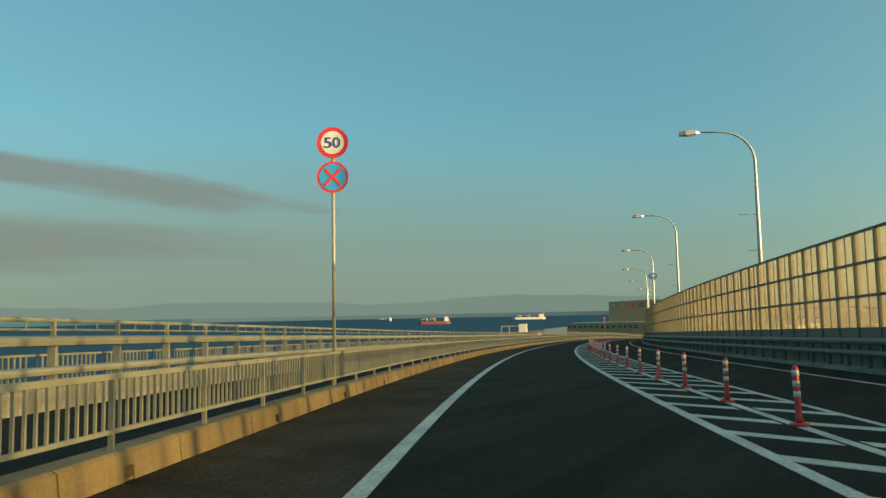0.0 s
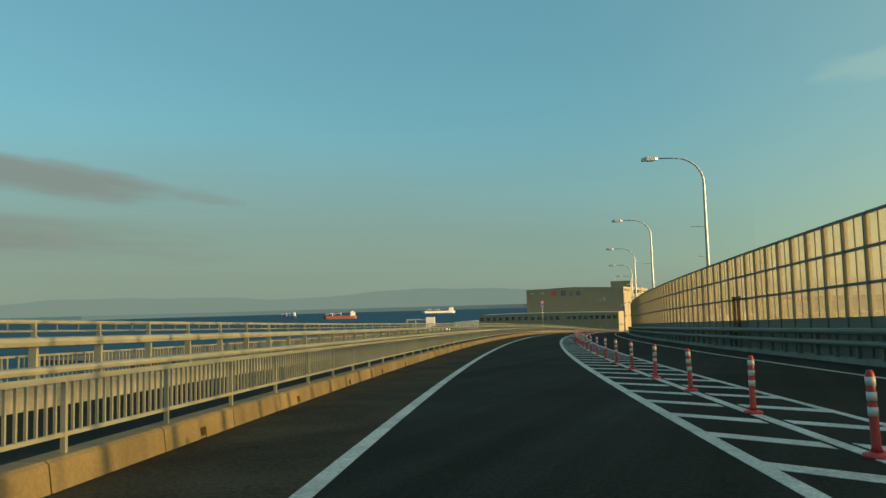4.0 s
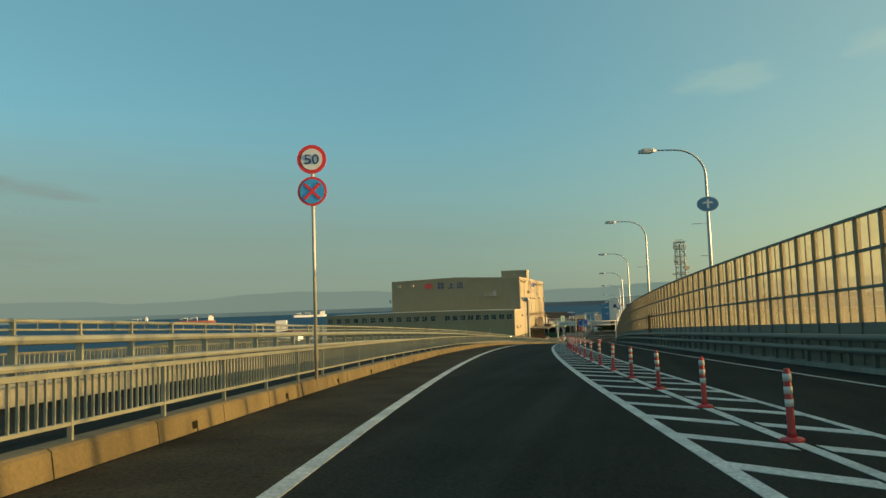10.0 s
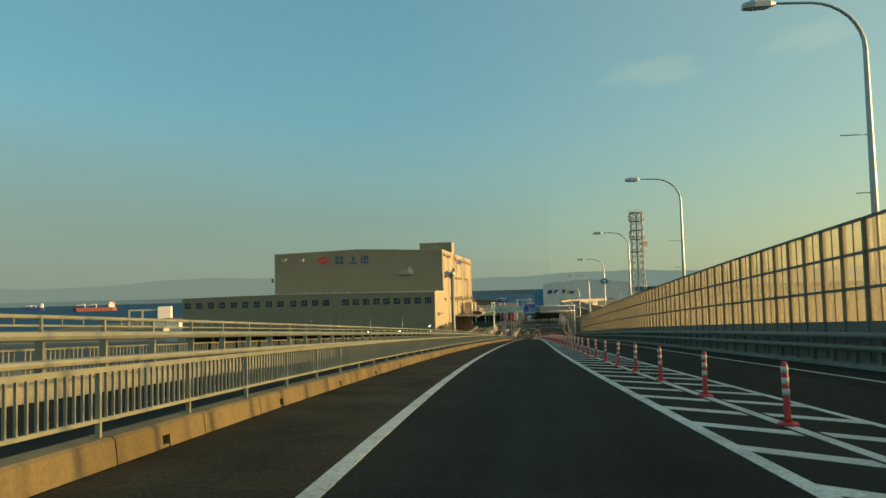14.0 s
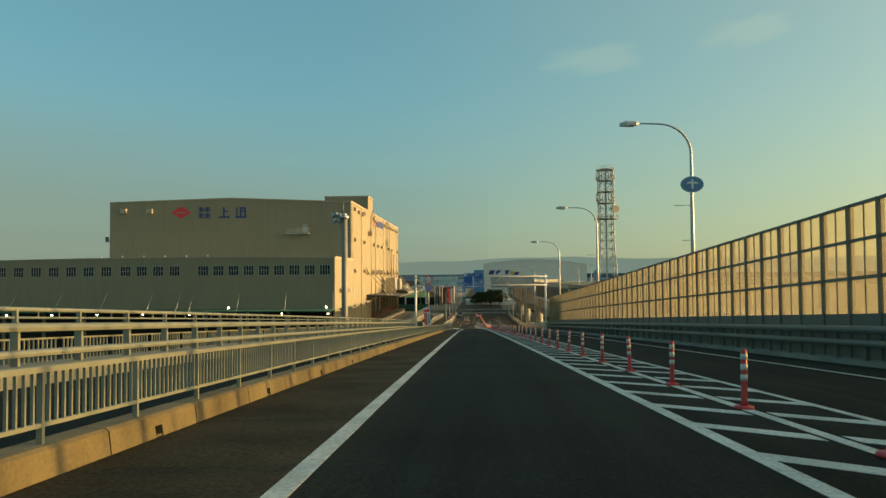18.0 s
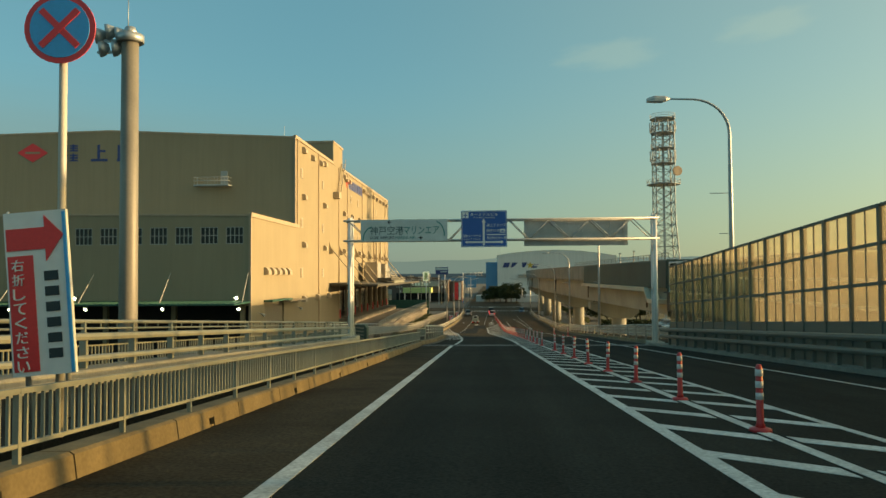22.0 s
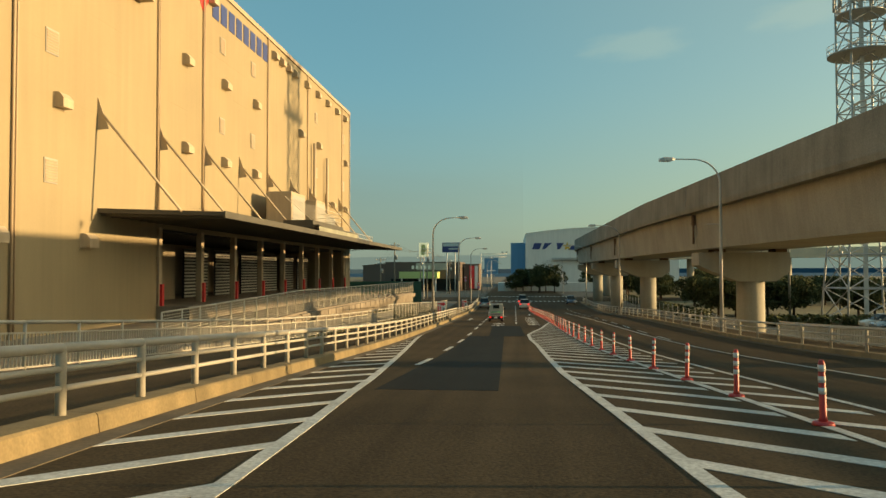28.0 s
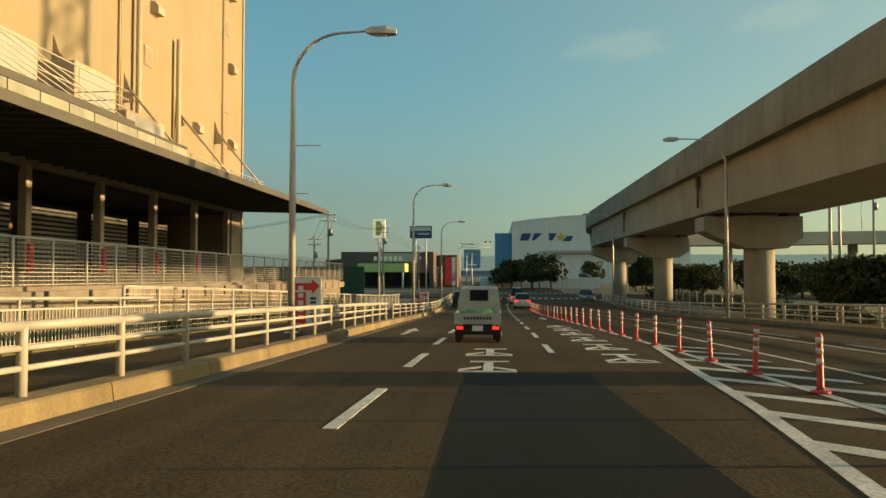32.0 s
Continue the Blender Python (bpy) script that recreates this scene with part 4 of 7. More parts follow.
part("block", end_block, M_CLADDING, eb)
for z in (0.35, 0.55, 0.75, 0.95, 1.15):
    part("band", Build().bar((-0.3, -0.355, z - 0.1), (0.15, -0.355, z - 0.16), 0.03, 0.07), M_CONCRETE_DARK, eb, "weathered slanted band")
FOOTWAY_SIDE[0] = False

# ---- clear noise barrier beyond the opposite lane ----
D_W = 6.75
BAY = 1.53
barrier = tagged(new("noise_barrier"), "noise barrier of clear amber sheets in a grey steel grid", "noise barrier", "", "structure")
s = S_BEGIN
H_R = (1.27, 2.28, 3.30, 4.27)
n_bay = int((s_of(-84.4) - s) / BAY)
for k in range(n_bay):
    a0 = s_of(-84.4) - (k + 1) * BAY
    a1 = a0 + BAY
    b = Build()
    rbox(b, a0 - 0.055, a0 + 0.055, D_W - 0.02, D_W + 0.16, 0.1, 4.29)
    part("post", b, M_WALL_STEEL, barrier)
    b = Build()
    for h in H_R:
        rbox(b, a0 + 0.05, a1 - 0.05, D_W + 0.02, D_W + 0.1, h - 0.045, h + 0.045)
    rbox(b, a0 + BAY / 2 - 0.018, a0 + BAY / 2 + 0.018, D_W + 0.04, D_W + 0.08, 1.27, 4.25)
    part("frame", b, M_WALL_STEEL, barrier)
    b = Build()
    rbox(b, a0 + 0.05, a1 - 0.05, D_W + 0.02, D_W + 0.08, 0.12, 1.23)
    part("base_panel", b, M_WALL_STEEL, barrier)
    b = Build()
    for i in range(3):
        for half in (0, 1):
            u0 = a0 + 0.05 + half * (BAY / 2 - 0.03)
            rbox(b, u0, u0 + BAY / 2 - 0.07, D_W + 0.055, D_W + 0.063, H_R[i] + 0.04, H_R[i + 1] - 0.04)
            if k < 26:
                part("pane", b, M_WALL_PANE, barrier)
                b = Build()
    if b.v:
        stuff("panes", b, M_WALL_PANE, "", "", barrier)
    # the guard rail in front
    b = Build()
    rbox(b, a0 - 0.06, a0 + 0.06, D_W - 0.42, D_W - 0.3, 0.0, 1.0)
    part("guard_post", b, M_WALL_STEEL, barrier)
    b = Build()
    for h0, h1 in ((0.46, 0.64), (0.80, 1.0)):
        rstrip(b, a0 + 0.003, a1 - 0.003, 2.0, [(D_W - 0.42, h0), (D_W - 0.5, h0 + 0.03), (D_W - 0.52, (h0 + h1) / 2), (D_W - 0.5, h1 - 0.03), (D_W - 0.42, h1)])
    part("guard_beam", b, M_WALL_STEEL, barrier)
shelf = Build()
rstrip(shelf, S_START, S_JOINT - 0.4, 3.0, [(6.1, -0.05), (6.1, 0.12), (7.4, 0.12), (7.4, -0.05)])
structure("barrier_plinth", shelf, M_CONCRETE_DARK, "low concrete plinth under the noise barrier", "plinth")
for s in (s_of(-386), s_of(-256)):
    frame_ = thing("inspection_frame", "dark steel inspection frame standing against the barrier", "steel frame")
    for a in (0.0, 0.75):
        part("upright", rbox(Build(), s + a, s + a + 0.1, D_W - 0.25, D_W - 0.12, 0.1, 2.35), M_RUST, frame_)
    part("crossbar", rbox(Build(), s - 0.1, s + 0.95, D_W - 0.26, D_W - 0.1, 2.3, 2.4), M_RUST, frame_)
    part("crossbar", rbox(Build(), s + 0.1, s + 0.75, D_W - 0.25, D_W - 0.12, 1.0, 1.1), M_RUST, frame_)


# signs of the opposite lane, seen from behind over the barrier
for s, plates in ((s_of(-301.0), (5.33, 4.65)), (s_of(-118.1), (5.09,))):
    away = thing("traffic_sign", "round traffic sign seen from its dark back on a brown pole", "traffic sign", "opposite signs", rc(s, 7.33, 0.12), heading(s))
    part("pole", Build().tube([(0, 0, 0), (0, 0, plates[0] + 0.2)], 0.045, 10), M_RUST, away)
    for h in plates:
        back = part("sign_back", Build().disc((-0.04, -0.05, h), (0.93, 0.37, 0), 0.34, 0.03), M_FRAME, away, "plain dark back")
        part("bracket", Build().box(-0.07, 0.07, -0.07, 0.07, h - 0.05, h + 0.05), M_RUST, back)

# ---- street lamps ----
def street_lamp(x, y, z, turn, height, reach, label, group):
    """A tapered pole that bends into an arm towards its local -x, with a lamp head."""
    lamp = thing("street_lamp", label, "street lamp", group, (x, y, z), turn)
    part("base_plate", Build().bevelled(-0.2, 0.2, -0.2, 0.2, 0, 0.03, 0.02), M_STEEL, lamp)
    pts, radii = [(0, 0, 0), (0, 0, height * 0.5), (0, 0, height - 1.5)], [0.115, 0.095, 0.07]
    for k in range(1, 9):
        a = radians(86 * k / 8)
        pts.append((-1.55 * (1 - math.cos(a)), 0, height - 1.5 + 1.46 * math.sin(a)))
        radii.append(0.066 - 0.003 * k)
    pts.append((-reach, 0, height))
    radii.append(0.034)
    part("pole", Build().tube(pts, radii, 10), M_POLE, lamp)
    head = Build()
    ring = lambda x_, w, t, b_: [(x_, -w, b_), (x_, w, b_), (x_, w, b_ + t * 0.6), (x_, w * 0.6, b_ + t), (x_, -w * 0.6, b_ + t), (x_, -w, b_ + t * 0.6)]
    head.loft([ring(-reach + 0.1, 0.05, 0.08, height - 0.05), ring(-reach - 0.08, 0.15, 0.2, height - 0.1), ring(-reach - 0.55, 0.19, 0.25, height - 0.13), ring(-reach - 0.85, 0.13, 0.15, height - 0.12)])
    hd = part("lamp_head", head, M_POLE, lamp, "grey cast lamp head")
    part("lens", Build().loft([[(-reach - 0.16, -0.1, height - 0.1), (-reach - 0.16, 0.1, height - 0.1), (-reach - 0.6, 0.08, height - 0.1), (-reach - 0.6, -0.08, height - 0.1)],
                               [(-reach - 0.2, -0.07, height - 0.16), (-reach - 0.2, 0.07, height - 0.16), (-reach - 0.55, 0.06, height - 0.16), (-reach - 0.55, -0.06, height - 0.16)]]), M_LAMP_GLASS, hd, "pale glass lens")
    part("banner_arm", Build().tube([(0, 0, height * 0.62), (-0.85, 0, height * 0.62)], 0.016, 6), M_POLE, lamp)
    part("banner_arm", Build().tube([(0, 0, height * 0.46), (-0.5, 0, height * 0.46)], 0.014, 6), M_POLE, lamp)
    return lamp


def oval_sign(x, y, z, turn):
    sign = thing("oval_sign", "blue oval emblem sign clamped to a lamp pole", "sign", "oval signs", (x, y, z), turn)
    oval = lambda a, b_, y_: [(a * math.cos(2 * math.pi * k / 28), y_, b_ * math.sin(2 * math.pi * k / 28)) for k in range(28)]
    part("rim", Build().loft([oval(0.56, 0.4, -0.10), oval(0.56, 0.4, -0.07)]), M_SIGN_WHITE, sign)
    part("panel", Build().loft([oval(0.53, 0.37, -0.125), oval(0.53, 0.37, -0.105)]), M_OVAL, sign)
    em = Build()
    em.plate([(-0.3, 0.03), (0.3, 0.03), (0.2, 0.12), (-0.2, 0.12)], -0.14, -0.128)
    em.plate([(-0.05, -0.22), (0.05, -0.22), (0.05, 0.24), (-0.05, 0.24)], -0.145, -0.131)
    part("emblem", em, M_SIGN_WHITE, sign, "plain white emblem shape")
    part("clamp", Build().box(-0.06, 0.06, -0.09, 0.09, -0.08, 0.08), M_STEEL, sign)
    return sign


for k in range(-2, 14):
    s = float(np.interp(k, (-2, -1, 0, 5, 7, 10, 12, 14), (-93.6, -120.2, -147.0, -277.3, -328.5, -405.7, -457.0, -508.0)))
    x, y, z = rc(s, 7.12, 0.12)
    street_lamp(x, y, z, heading(s), 10.6, 2.55, "tall pale steel street lamp behind the noise barrier", "bridge street lamps")
    if k in (0, 5, 10):
        x, y, z = rc(s, 7.12, 7.7)
        oval_sign(x, y, z, heading(s))
for y in (-57.0, -26.0, 1.5, 44.0, 88.0):
    street_lamp(right_kerb(y) - 0.2 + (0.5 if y < 20 else 0.0), y, road_z(y) + 0.16, 0.0, 10.4, 2.7, "pale steel street lamp beside the viaduct", "street lamps")
for y in (22.0, 60.0, 98.0):
    street_lamp(left_kerb(y) - 1.6, y, road_z(y) + 0.16, 180.0, 9.1 if y < 30 else 10.3, 2.3, "pale steel street lamp on the pavement", "street lamps")
for k in range(4):
    street_lamp(-7.4, 150 + 38 * k, 0, 180.0, 9.5, 2.2, "distant street lamp along the road", "far street lamps")
    street_lamp(14.2, 160 + 38 * k, 0, 0.0, 9.5, 2.2, "distant street lamp along the road", "far street lamps")

# ---- red marker posts ----
marker = thing("marker_post", "red flexible marker post with white reflective bands", "marker post", "marker posts")
part("foot", Build().tube([(0, 0, 0), (0, 0, 0.035), (0, 0, 0.05)], [0.135, 0.125, 0.07], 12), M_RED_POST, marker)
part("shaft", Build().tube([(0, 0, 0.04), (0, 0, 0.1), (0, 0, 0.76), (0, 0, 0.8)], [0.06, 0.043, 0.04, 0.025], 12), M_RED_POST, marker)
for h in (0.42, 0.56, 0.70):
    part("reflective_band", Build().tube([(0, 0, h - 0.04), (0, 0, h + 0.04)], 0.046, 12), M_REFLECT, marker)
spots = []
nodes = ((-511.1, 8), (-482.68, 10), (-447.77, 10), (-412.59, 14), (-361.56, 5), (-343.75, 5), (-326.3, 5), (-308.85, 5), (-290.85, 5), (-273.13, 5), (-255.8, 5), (-237.77, 2), (-229.91, 11), (-190.68, 5), (-173.09, 4), (-158.74, 4), (-144.9, 4), (-130.58, 4), (-116.04, 4), (-101.5, 5), (-83.37, 1), (-79.54, 2), (-73.19, 2), (-65.79, 7), (-41.53, 4), (-27.76, 3), (-16.97, 2), (-10.4, 3), (-1.3, 2), (3.9, 1))
for (a0, n0), (a1, _) in zip(nodes, nodes[1:]):
    spots += [a0 + (a1 - a0) * k / n0 for k in range(n0)]
spots = [v for v in spots if not -87.5 < v < -86.5] + [3.9, 6.05, 8.15]
spots += [10.2 + 2.4 * k for k in range(36)]
rng = random.Random(11)
for i, s in enumerate(spots):
    x, y, z = rc(s, 0.0, 0.004)
    m = pose(x, y, z, rng.uniform(-1.5, 1.5), rng.uniform(-2.5, 2.5), rng.uniform(0, 360))
    if i == 0:
        marker.matrix_basis = m
    else:
        copy_thing(marker, m)
for x, y in ((10.2, -52.0), (10.0, -38.0)):
    copy_thing(marker, pose(x, y, road_z(y) + 0.004))


# ---- round traffic signs on poles ----
def round_signs(x, y, z, turn, height, r=0.325):
    sign = thing("traffic_sign", "speed limit and no stopping signs on a white pole", "traffic sign", "traffic signs", (x, y, z), turn)
    part("pole", Build().tube([(0, 0, 0), (0, 0, height + 0.32)], 0.038, 10), M_RAIL_WHITE, sign)
    for h, kind in ((height, 0), (height - 2.2 * r, 1)):
        plate = part("sign_plate", Build().disc((0, -0.07, h), (0, 1, 0), r, 0.012), M_SIGN_RED, sign, "red-rimmed round plate")
        if kind == 0:
            part("sign_face", Build().disc((0, -0.079, h), (0, 1, 0), r * 0.73, 0.006), M_SIGN_WHITE, plate, "white face")
            for kx, digit in ((-0.50, "5"), (0.04, "0")):
                lettering("digit", digit, r * 0.66, M_NAVY, plate, (r * kx, -0.084, h - r * 0.33), r * 0.46, "dark digit")
        else:
            part("sign_face", Build().disc((0, -0.079, h), (0, 1, 0), r * 0.84, 0.006), M_SIGN_CYAN, plate, "blue face")
            cross = Build()
            for sg in (1, -1):
                a, c = Vector((-0.17, -0.086, h - 0.17 * sg)), Vector((0.17, -0.086, h + 0.17 * sg))
                cross.bar(a + Vector((0, -0.001 * sg, 0)), c + Vector((0, -0.001 * sg, 0)), 0.01, 0.06)
            part("red_cross", cross, M_SIGN_RED, plate, "red crossed bars")
        part("bracket", Build().box(-0.05, 0.05, -0.062, 0.05, h - 0.03, h + 0.03), M_STEEL, sign)
    return sign


for y0, hh, rad in ((-470.2, 5.42, 0.34), (-301.1, 5.12, 0.325), (-118.5, 4.8, 0.33)):
    s = s_of(y0)
    x, y, z = rc(s, -7.57 if y0 < -400 else -7.25, 0.28)
    round_signs(x, y, z, heading(s) + 4, hh - 0.28, rad)

# ---- direction boards ----
def arrow_board(x, y, z, turn, w=0.75, h=1.65, near=False):
    board = thing("direction_board", "red and white direction board with a red arrow", "sign board", "direction boards", (x, y, z), turn)
    for dx in (-w * 0.32, w * 0.32):
        part("leg", Build().tube([(dx, 0.04, -0.1), (dx, 0.04, h)], 0.025, 8), M_STEEL, board)
    panel = part("panel", Build().box(-w / 2, w / 2, -0.02, 0.02, 0.3, h + 0.3), M_SIGN_WHITE, board)
    part("red_field", Build().box(-w / 2 + 0.02, -w * 0.06, -0.027, -0.021, 0.34, h - 0.1), M_SIGN_RED, panel)
    part("arrow", Build().plate([(-w / 2 + 0.02, h - 0.05), (w * 0.15, h - 0.05), (w * 0.15, h - 0.16), (w / 2 - 0.03, h + 0.07), (w * 0.15, h + 0.26), (w * 0.15, h + 0.15), (-w / 2 + 0.02, h + 0.15)], -0.03, -0.021), M_SIGN_RED, panel)
    for k in range(6):
        part("lettering_bar", Build().box(w * 0.10, w * 0.32, -0.028, -0.021, 0.45 + (h - 0.65) / 6 * k, 0.45 + (h - 0.65) / 6 * (k + 0.62)), M_INK, panel, "dark name as plain bar")
    if near:
        part("blue_edge", Build().box(w * 0.44, w / 2 - 0.005, -0.028, -0.021, 0.31, h + 0.28), M_SIGN_CYAN, panel, "pale blue edge")
        for k, sign_ in enumerate("右折してください"):
            lettering("lettering", sign_, 0.105, M_SIGN_WHITE, panel, (-w * 0.40, -0.03, h - 0.24 - 0.132 * k), 0.11, "white character")
    else:
        for k in range(5):
            part("lettering_bar", Build().box(-w * 0.36, -w * 0.16, -0.031, -0.028, 0.45 + 0.2 * k, 0.57 + 0.2 * k), M_SIGN_WHITE, panel, "white unreadable lettering")
    return board


x, y, z = rc(s_of(-118.6), -7.3, 0.28)
leaning = arrow_board(x, y, z + 0.28, 0, 0.58, 1.5, True)
leaning.matrix_basis = pose(x, y, z + 0.28, 0, -4.5, 3)
arrow_board(left_kerb(20) - 0.7, 20.3, road_z(20) + 0.16, 0, 0.75, 1.3)
arrow_board(left_kerb(62) - 0.9, 62.0, road_z(62) + 0.16, 0, 0.75, 1.3)

# ---- sign gantry over the end of the bridge ----
GY = -81.7
gantry = thing("sign_gantry", "white tubular truss sign gantry over the road", "gantry", "", (0, GY, 0.3))
for x0 in (-5.27, 12.4):
    for dy in (-0.36, 0.36):
        foot = road_z(GY) + (0.2 if x0 < 0 else -0.6)
        part("column", Build().tube([(x0 - 0.18 + 0.0, dy, foot - 0.6), (x0 - 0.18, dy, 14.4)], 0.105, 12), M_WHITE, gantry)
    b = Build()
    zz = road_z(GY) + 0.4
    k = 0
    while zz < 13.4:
        sg = 1 if k % 2 else -1
        b.tube([(x0 - 0.18, -0.36 * sg, zz), (x0 - 0.18, 0.36 * sg, zz + 1.15)], 0.045, 6)
        zz, k = zz + 1.15, k + 1
    part("column_lattice", b, M_WHITE, gantry)
    part("base_plate", Build().bevelled(x0 - 0.6, x0 + 0.25, -0.75, 0.75, road_z(GY) - 0.6, road_z(GY) + (0.24 if x0 < 0 else -0.1), 0.05), M_CONCRETE, gantry)
for dy in (-0.45, 0.45):
    for zz in (13.05, 14.22):
        part("chord", Build().tube([(-5.8, dy, zz), (12.45, dy, zz)], 0.058, 10), M_POLE, gantry)
    n = 15
    for k in range(n):
        xa, xb = -5.5 + 17.6 * k / n, -5.5 + 17.6 * (k + 1) / n
        b = Build()
        b.tube([(xa, dy, 13.05 if k % 2 else 14.22), (xb, dy, 14.22 if k % 2 else 13.05)], 0.03, 6)
        part("brace", b, M_POLE, gantry)
for k in range(16):
    xa = -5.5 + 17.6 * k / 15
    for zz in (13.05, 14.22):
        part("cross_tie", Build().tube([(xa, -0.45, zz), (xa, 0.45, zz)], 0.03, 6), M_WHITE, gantry)

airport = thing("airport_name_board", "pale green airport name board on the gantry", "sign board", "", (0, GY, 0.3))
pb = part("panel", Build().box(-4.75, 0.33, -0.66, -0.6, 13.0, 14.27), M_SIGN_PALE, airport)
lettering("airport_name", "神戸空港", 0.5, M_TEAL_INK, pb, (-4.18, -0.665, 13.38), 1.95, "dark lettering")
lettering("airport_name", "マリンエア", 0.46, M_TEAL, pb, (-2.2, -0.665, 13.40), 2.05, "teal lettering", 0.15)
lettering("airport_name_latin", "KOBE AIRPORT", 0.15, M_INK, pb, (-4.18, -0.665, 13.14), 1.4, "dark lettering")
lettering("airport_name_latin", "MARINE AIR", 0.15, M_TEAL, pb, (-2.7, -0.665, 13.14), 1.15, "teal lettering")
b = Build()
for k in range(6):
    a0, a1 = radians(100 + 14 * k), radians(114 + 14 * k)
    b.bar((-4.0 + 0.6 * math.cos(a0), -0.668, 13.2 + 0.75 * math.sin(a0) - 0.1), (-4.0 + 0.6 * math.cos(a1), -0.668, 13.2 + 0.75 * math.sin(a1) - 0.1), 0.01, 0.06)
    b.bar((-0.45 + 0.6 * math.cos(a0 - 1.9), -0.668, 13.4 + 0.75 * math.sin(a0 - 1.9)), (-0.45 + 0.6 * math.cos(a1 - 1.9), -0.668, 13.4 + 0.75 * math.sin(a1 - 1.9)), 0.01, 0.06)
part("arc_mark", b, M_TEAL, pb)
plane = [(-0.16, 0), (-0.02, 0.03), (0.03, 0.13), (0.06, 0.13), (0.05, 0.03), (0.16, 0.02), (0.16, -0.02), (0.05, -0.03), (0.06, -0.13), (0.03, -0.13), (-0.02, -0.03)]
for px, pz in ((-3.1, 14.12), (-1.25, 13.2)):
    part("plane_mark", Build().plate([(px + u, pz + v) for u, v in plane], -0.672, -0.664), M_INK, pb)
for zz in (13.1, 14.05):
    part("bracket", Build().box(-4.5, 0.1, -0.6, -0.5, zz, zz + 0.1), M_STEEL, airport)

guide = thing("direction_sign", "blue road direction sign on the gantry", "road sign", "", (0, GY, 0.3))
gp = part("panel", Build().box(1.13, 3.77, -0.72, -0.66, 12.62, 14.72), M_BLUE, guide)
edge = Build()
for x0, x1, z0, z1 in ((1.16, 3.74, 12.65, 12.675), (1.16, 3.74, 14.665, 14.69), (1.16, 1.185, 12.675, 14.665), (3.715, 3.74, 12.675, 14.665)):
    edge.box(x0, x1, -0.727, -0.72, z0, z1)
part("border", edge, M_SIGN_WHITE, gp)
arrows = Build()
arrows.box(2.37, 2.49, -0.728, -0.721, 12.72, 14.12)
arrows.plate([(2.31, 14.05), (2.55, 14.05), (2.43, 14.25)], -0.728, -0.721)
arrows.box(1.45, 3.45, -0.7285, -0.7215, 12.85, 12.95)
arrows.plate([(1.47, 12.8), (1.47, 13.0), (1.33, 12.9)], -0.728, -0.721)
arrows.plate([(3.43, 12.8), (3.43, 13.0), (3.57, 12.9)], -0.728, -0.721)
part("arrow", arrows, M_SIGN_WHITE, gp)
for body, h, x0, z0, w in (("ターミナルビル", 0.17, 1.66, 14.42, 1.6), ("Terminal Building", 0.09, 1.82, 14.27, 1.25), ("海上アクセス", 0.19, 2.6, 13.78, 1.1),
                           ("関空行き", 0.19, 2.6, 13.46, 0.72), ("建設残土受入場", 0.17, 2.6, 13.06, 1.1), ("貨物ターミナル", 0.17, 1.22, 13.18, 1.05), ("Cargo Terminal", 0.09, 1.27, 13.03, 0.95)):
    lettering("sign_lettering", body, h, M_SIGN_WHITE, gp, (x0, -0.724, z0), w)
part("lettering_bars", Build().box(2.6, 3.68, -0.726, -0.721, 13.3, 13.36), M_SIGN_WHITE, gp, "small unreadable lettering")
part("plane_field", Build().box(1.2, 1.56, -0.727, -0.721, 14.3, 14.64), M_SIGN_WHITE, gp)
part("plane_mark", Build().plate([(1.38 + v * 0.9, 14.47 - u * 0.9) for u, v in plane], -0.733, -0.728), M_BLUE, gp)
part("ship_field", Build().box(3.36, 3.66, -0.727, -0.721, 13.44, 13.66), M_SIGN_WHITE, gp)
part("ship_mark", Build().plate([(3.41, 13.52), (3.44, 13.48), (3.58, 13.48), (3.62, 13.52), (3.55, 13.52), (3.55, 13.58), (3.46, 13.58), (3.46, 13.52)], -0.733, -0.728), M_BLUE, gp)
back = thing("reverse_sign", "grey back of a sign panel with stiffening ribs", "road sign", "", (0, GY, 0.3))
part("panel", Build().box(4.8, 10.85, 0.6, 0.64, 12.7, 14.27), M_STEEL, back)
for k in range(8):
    part("rib", Build().box(5.0 + 0.8 * k, 5.06 + 0.8 * k, 0.52, 0.6, 12.72, 14.25), M_STEEL, back)
for zz in (12.95, 13.5, 14.05):
    part("rail", Build().box(4.85, 10.8, 0.55, 0.6, zz - 0.03, zz + 0.03), M_STEEL, back)

# ---- floodlight mast ----
fx, fy = -13.1, -93.5
mast = thing("floodlight_mast", "grey steel floodlight mast with a cluster of lamps", "floodlight mast", "", (fx, fy, 0.35))
part("pole", Build().tube([(0, 0, -0.6), (0, 0, 12.0), (0, 0, 21.6)], [0.42, 0.39, 0.36], 16), M_MAST, mast)
part("platform", Build().tube([(0, 0, 21.4), (0, 0, 21.75)], 0.58, 16), M_STEEL, mast)
part("cap", Build().tube([(0, 0, 21.75), (0, 0, 22.1)], [0.36, 0.2], 12), M_STEEL, mast)
part("lightning_rod", Build().tube([(-0.1, 0, 22.0), (-0.1, 0, 23.4)], 0.02, 6), M_STEEL, mast)
part("arm", Build().box(-1.5, 0.0, -0.06, 0.06, 21.45, 21.57).box(-1.5, 0.0, -0.06, 0.06, 20.95, 21.05), M_STEEL, mast)
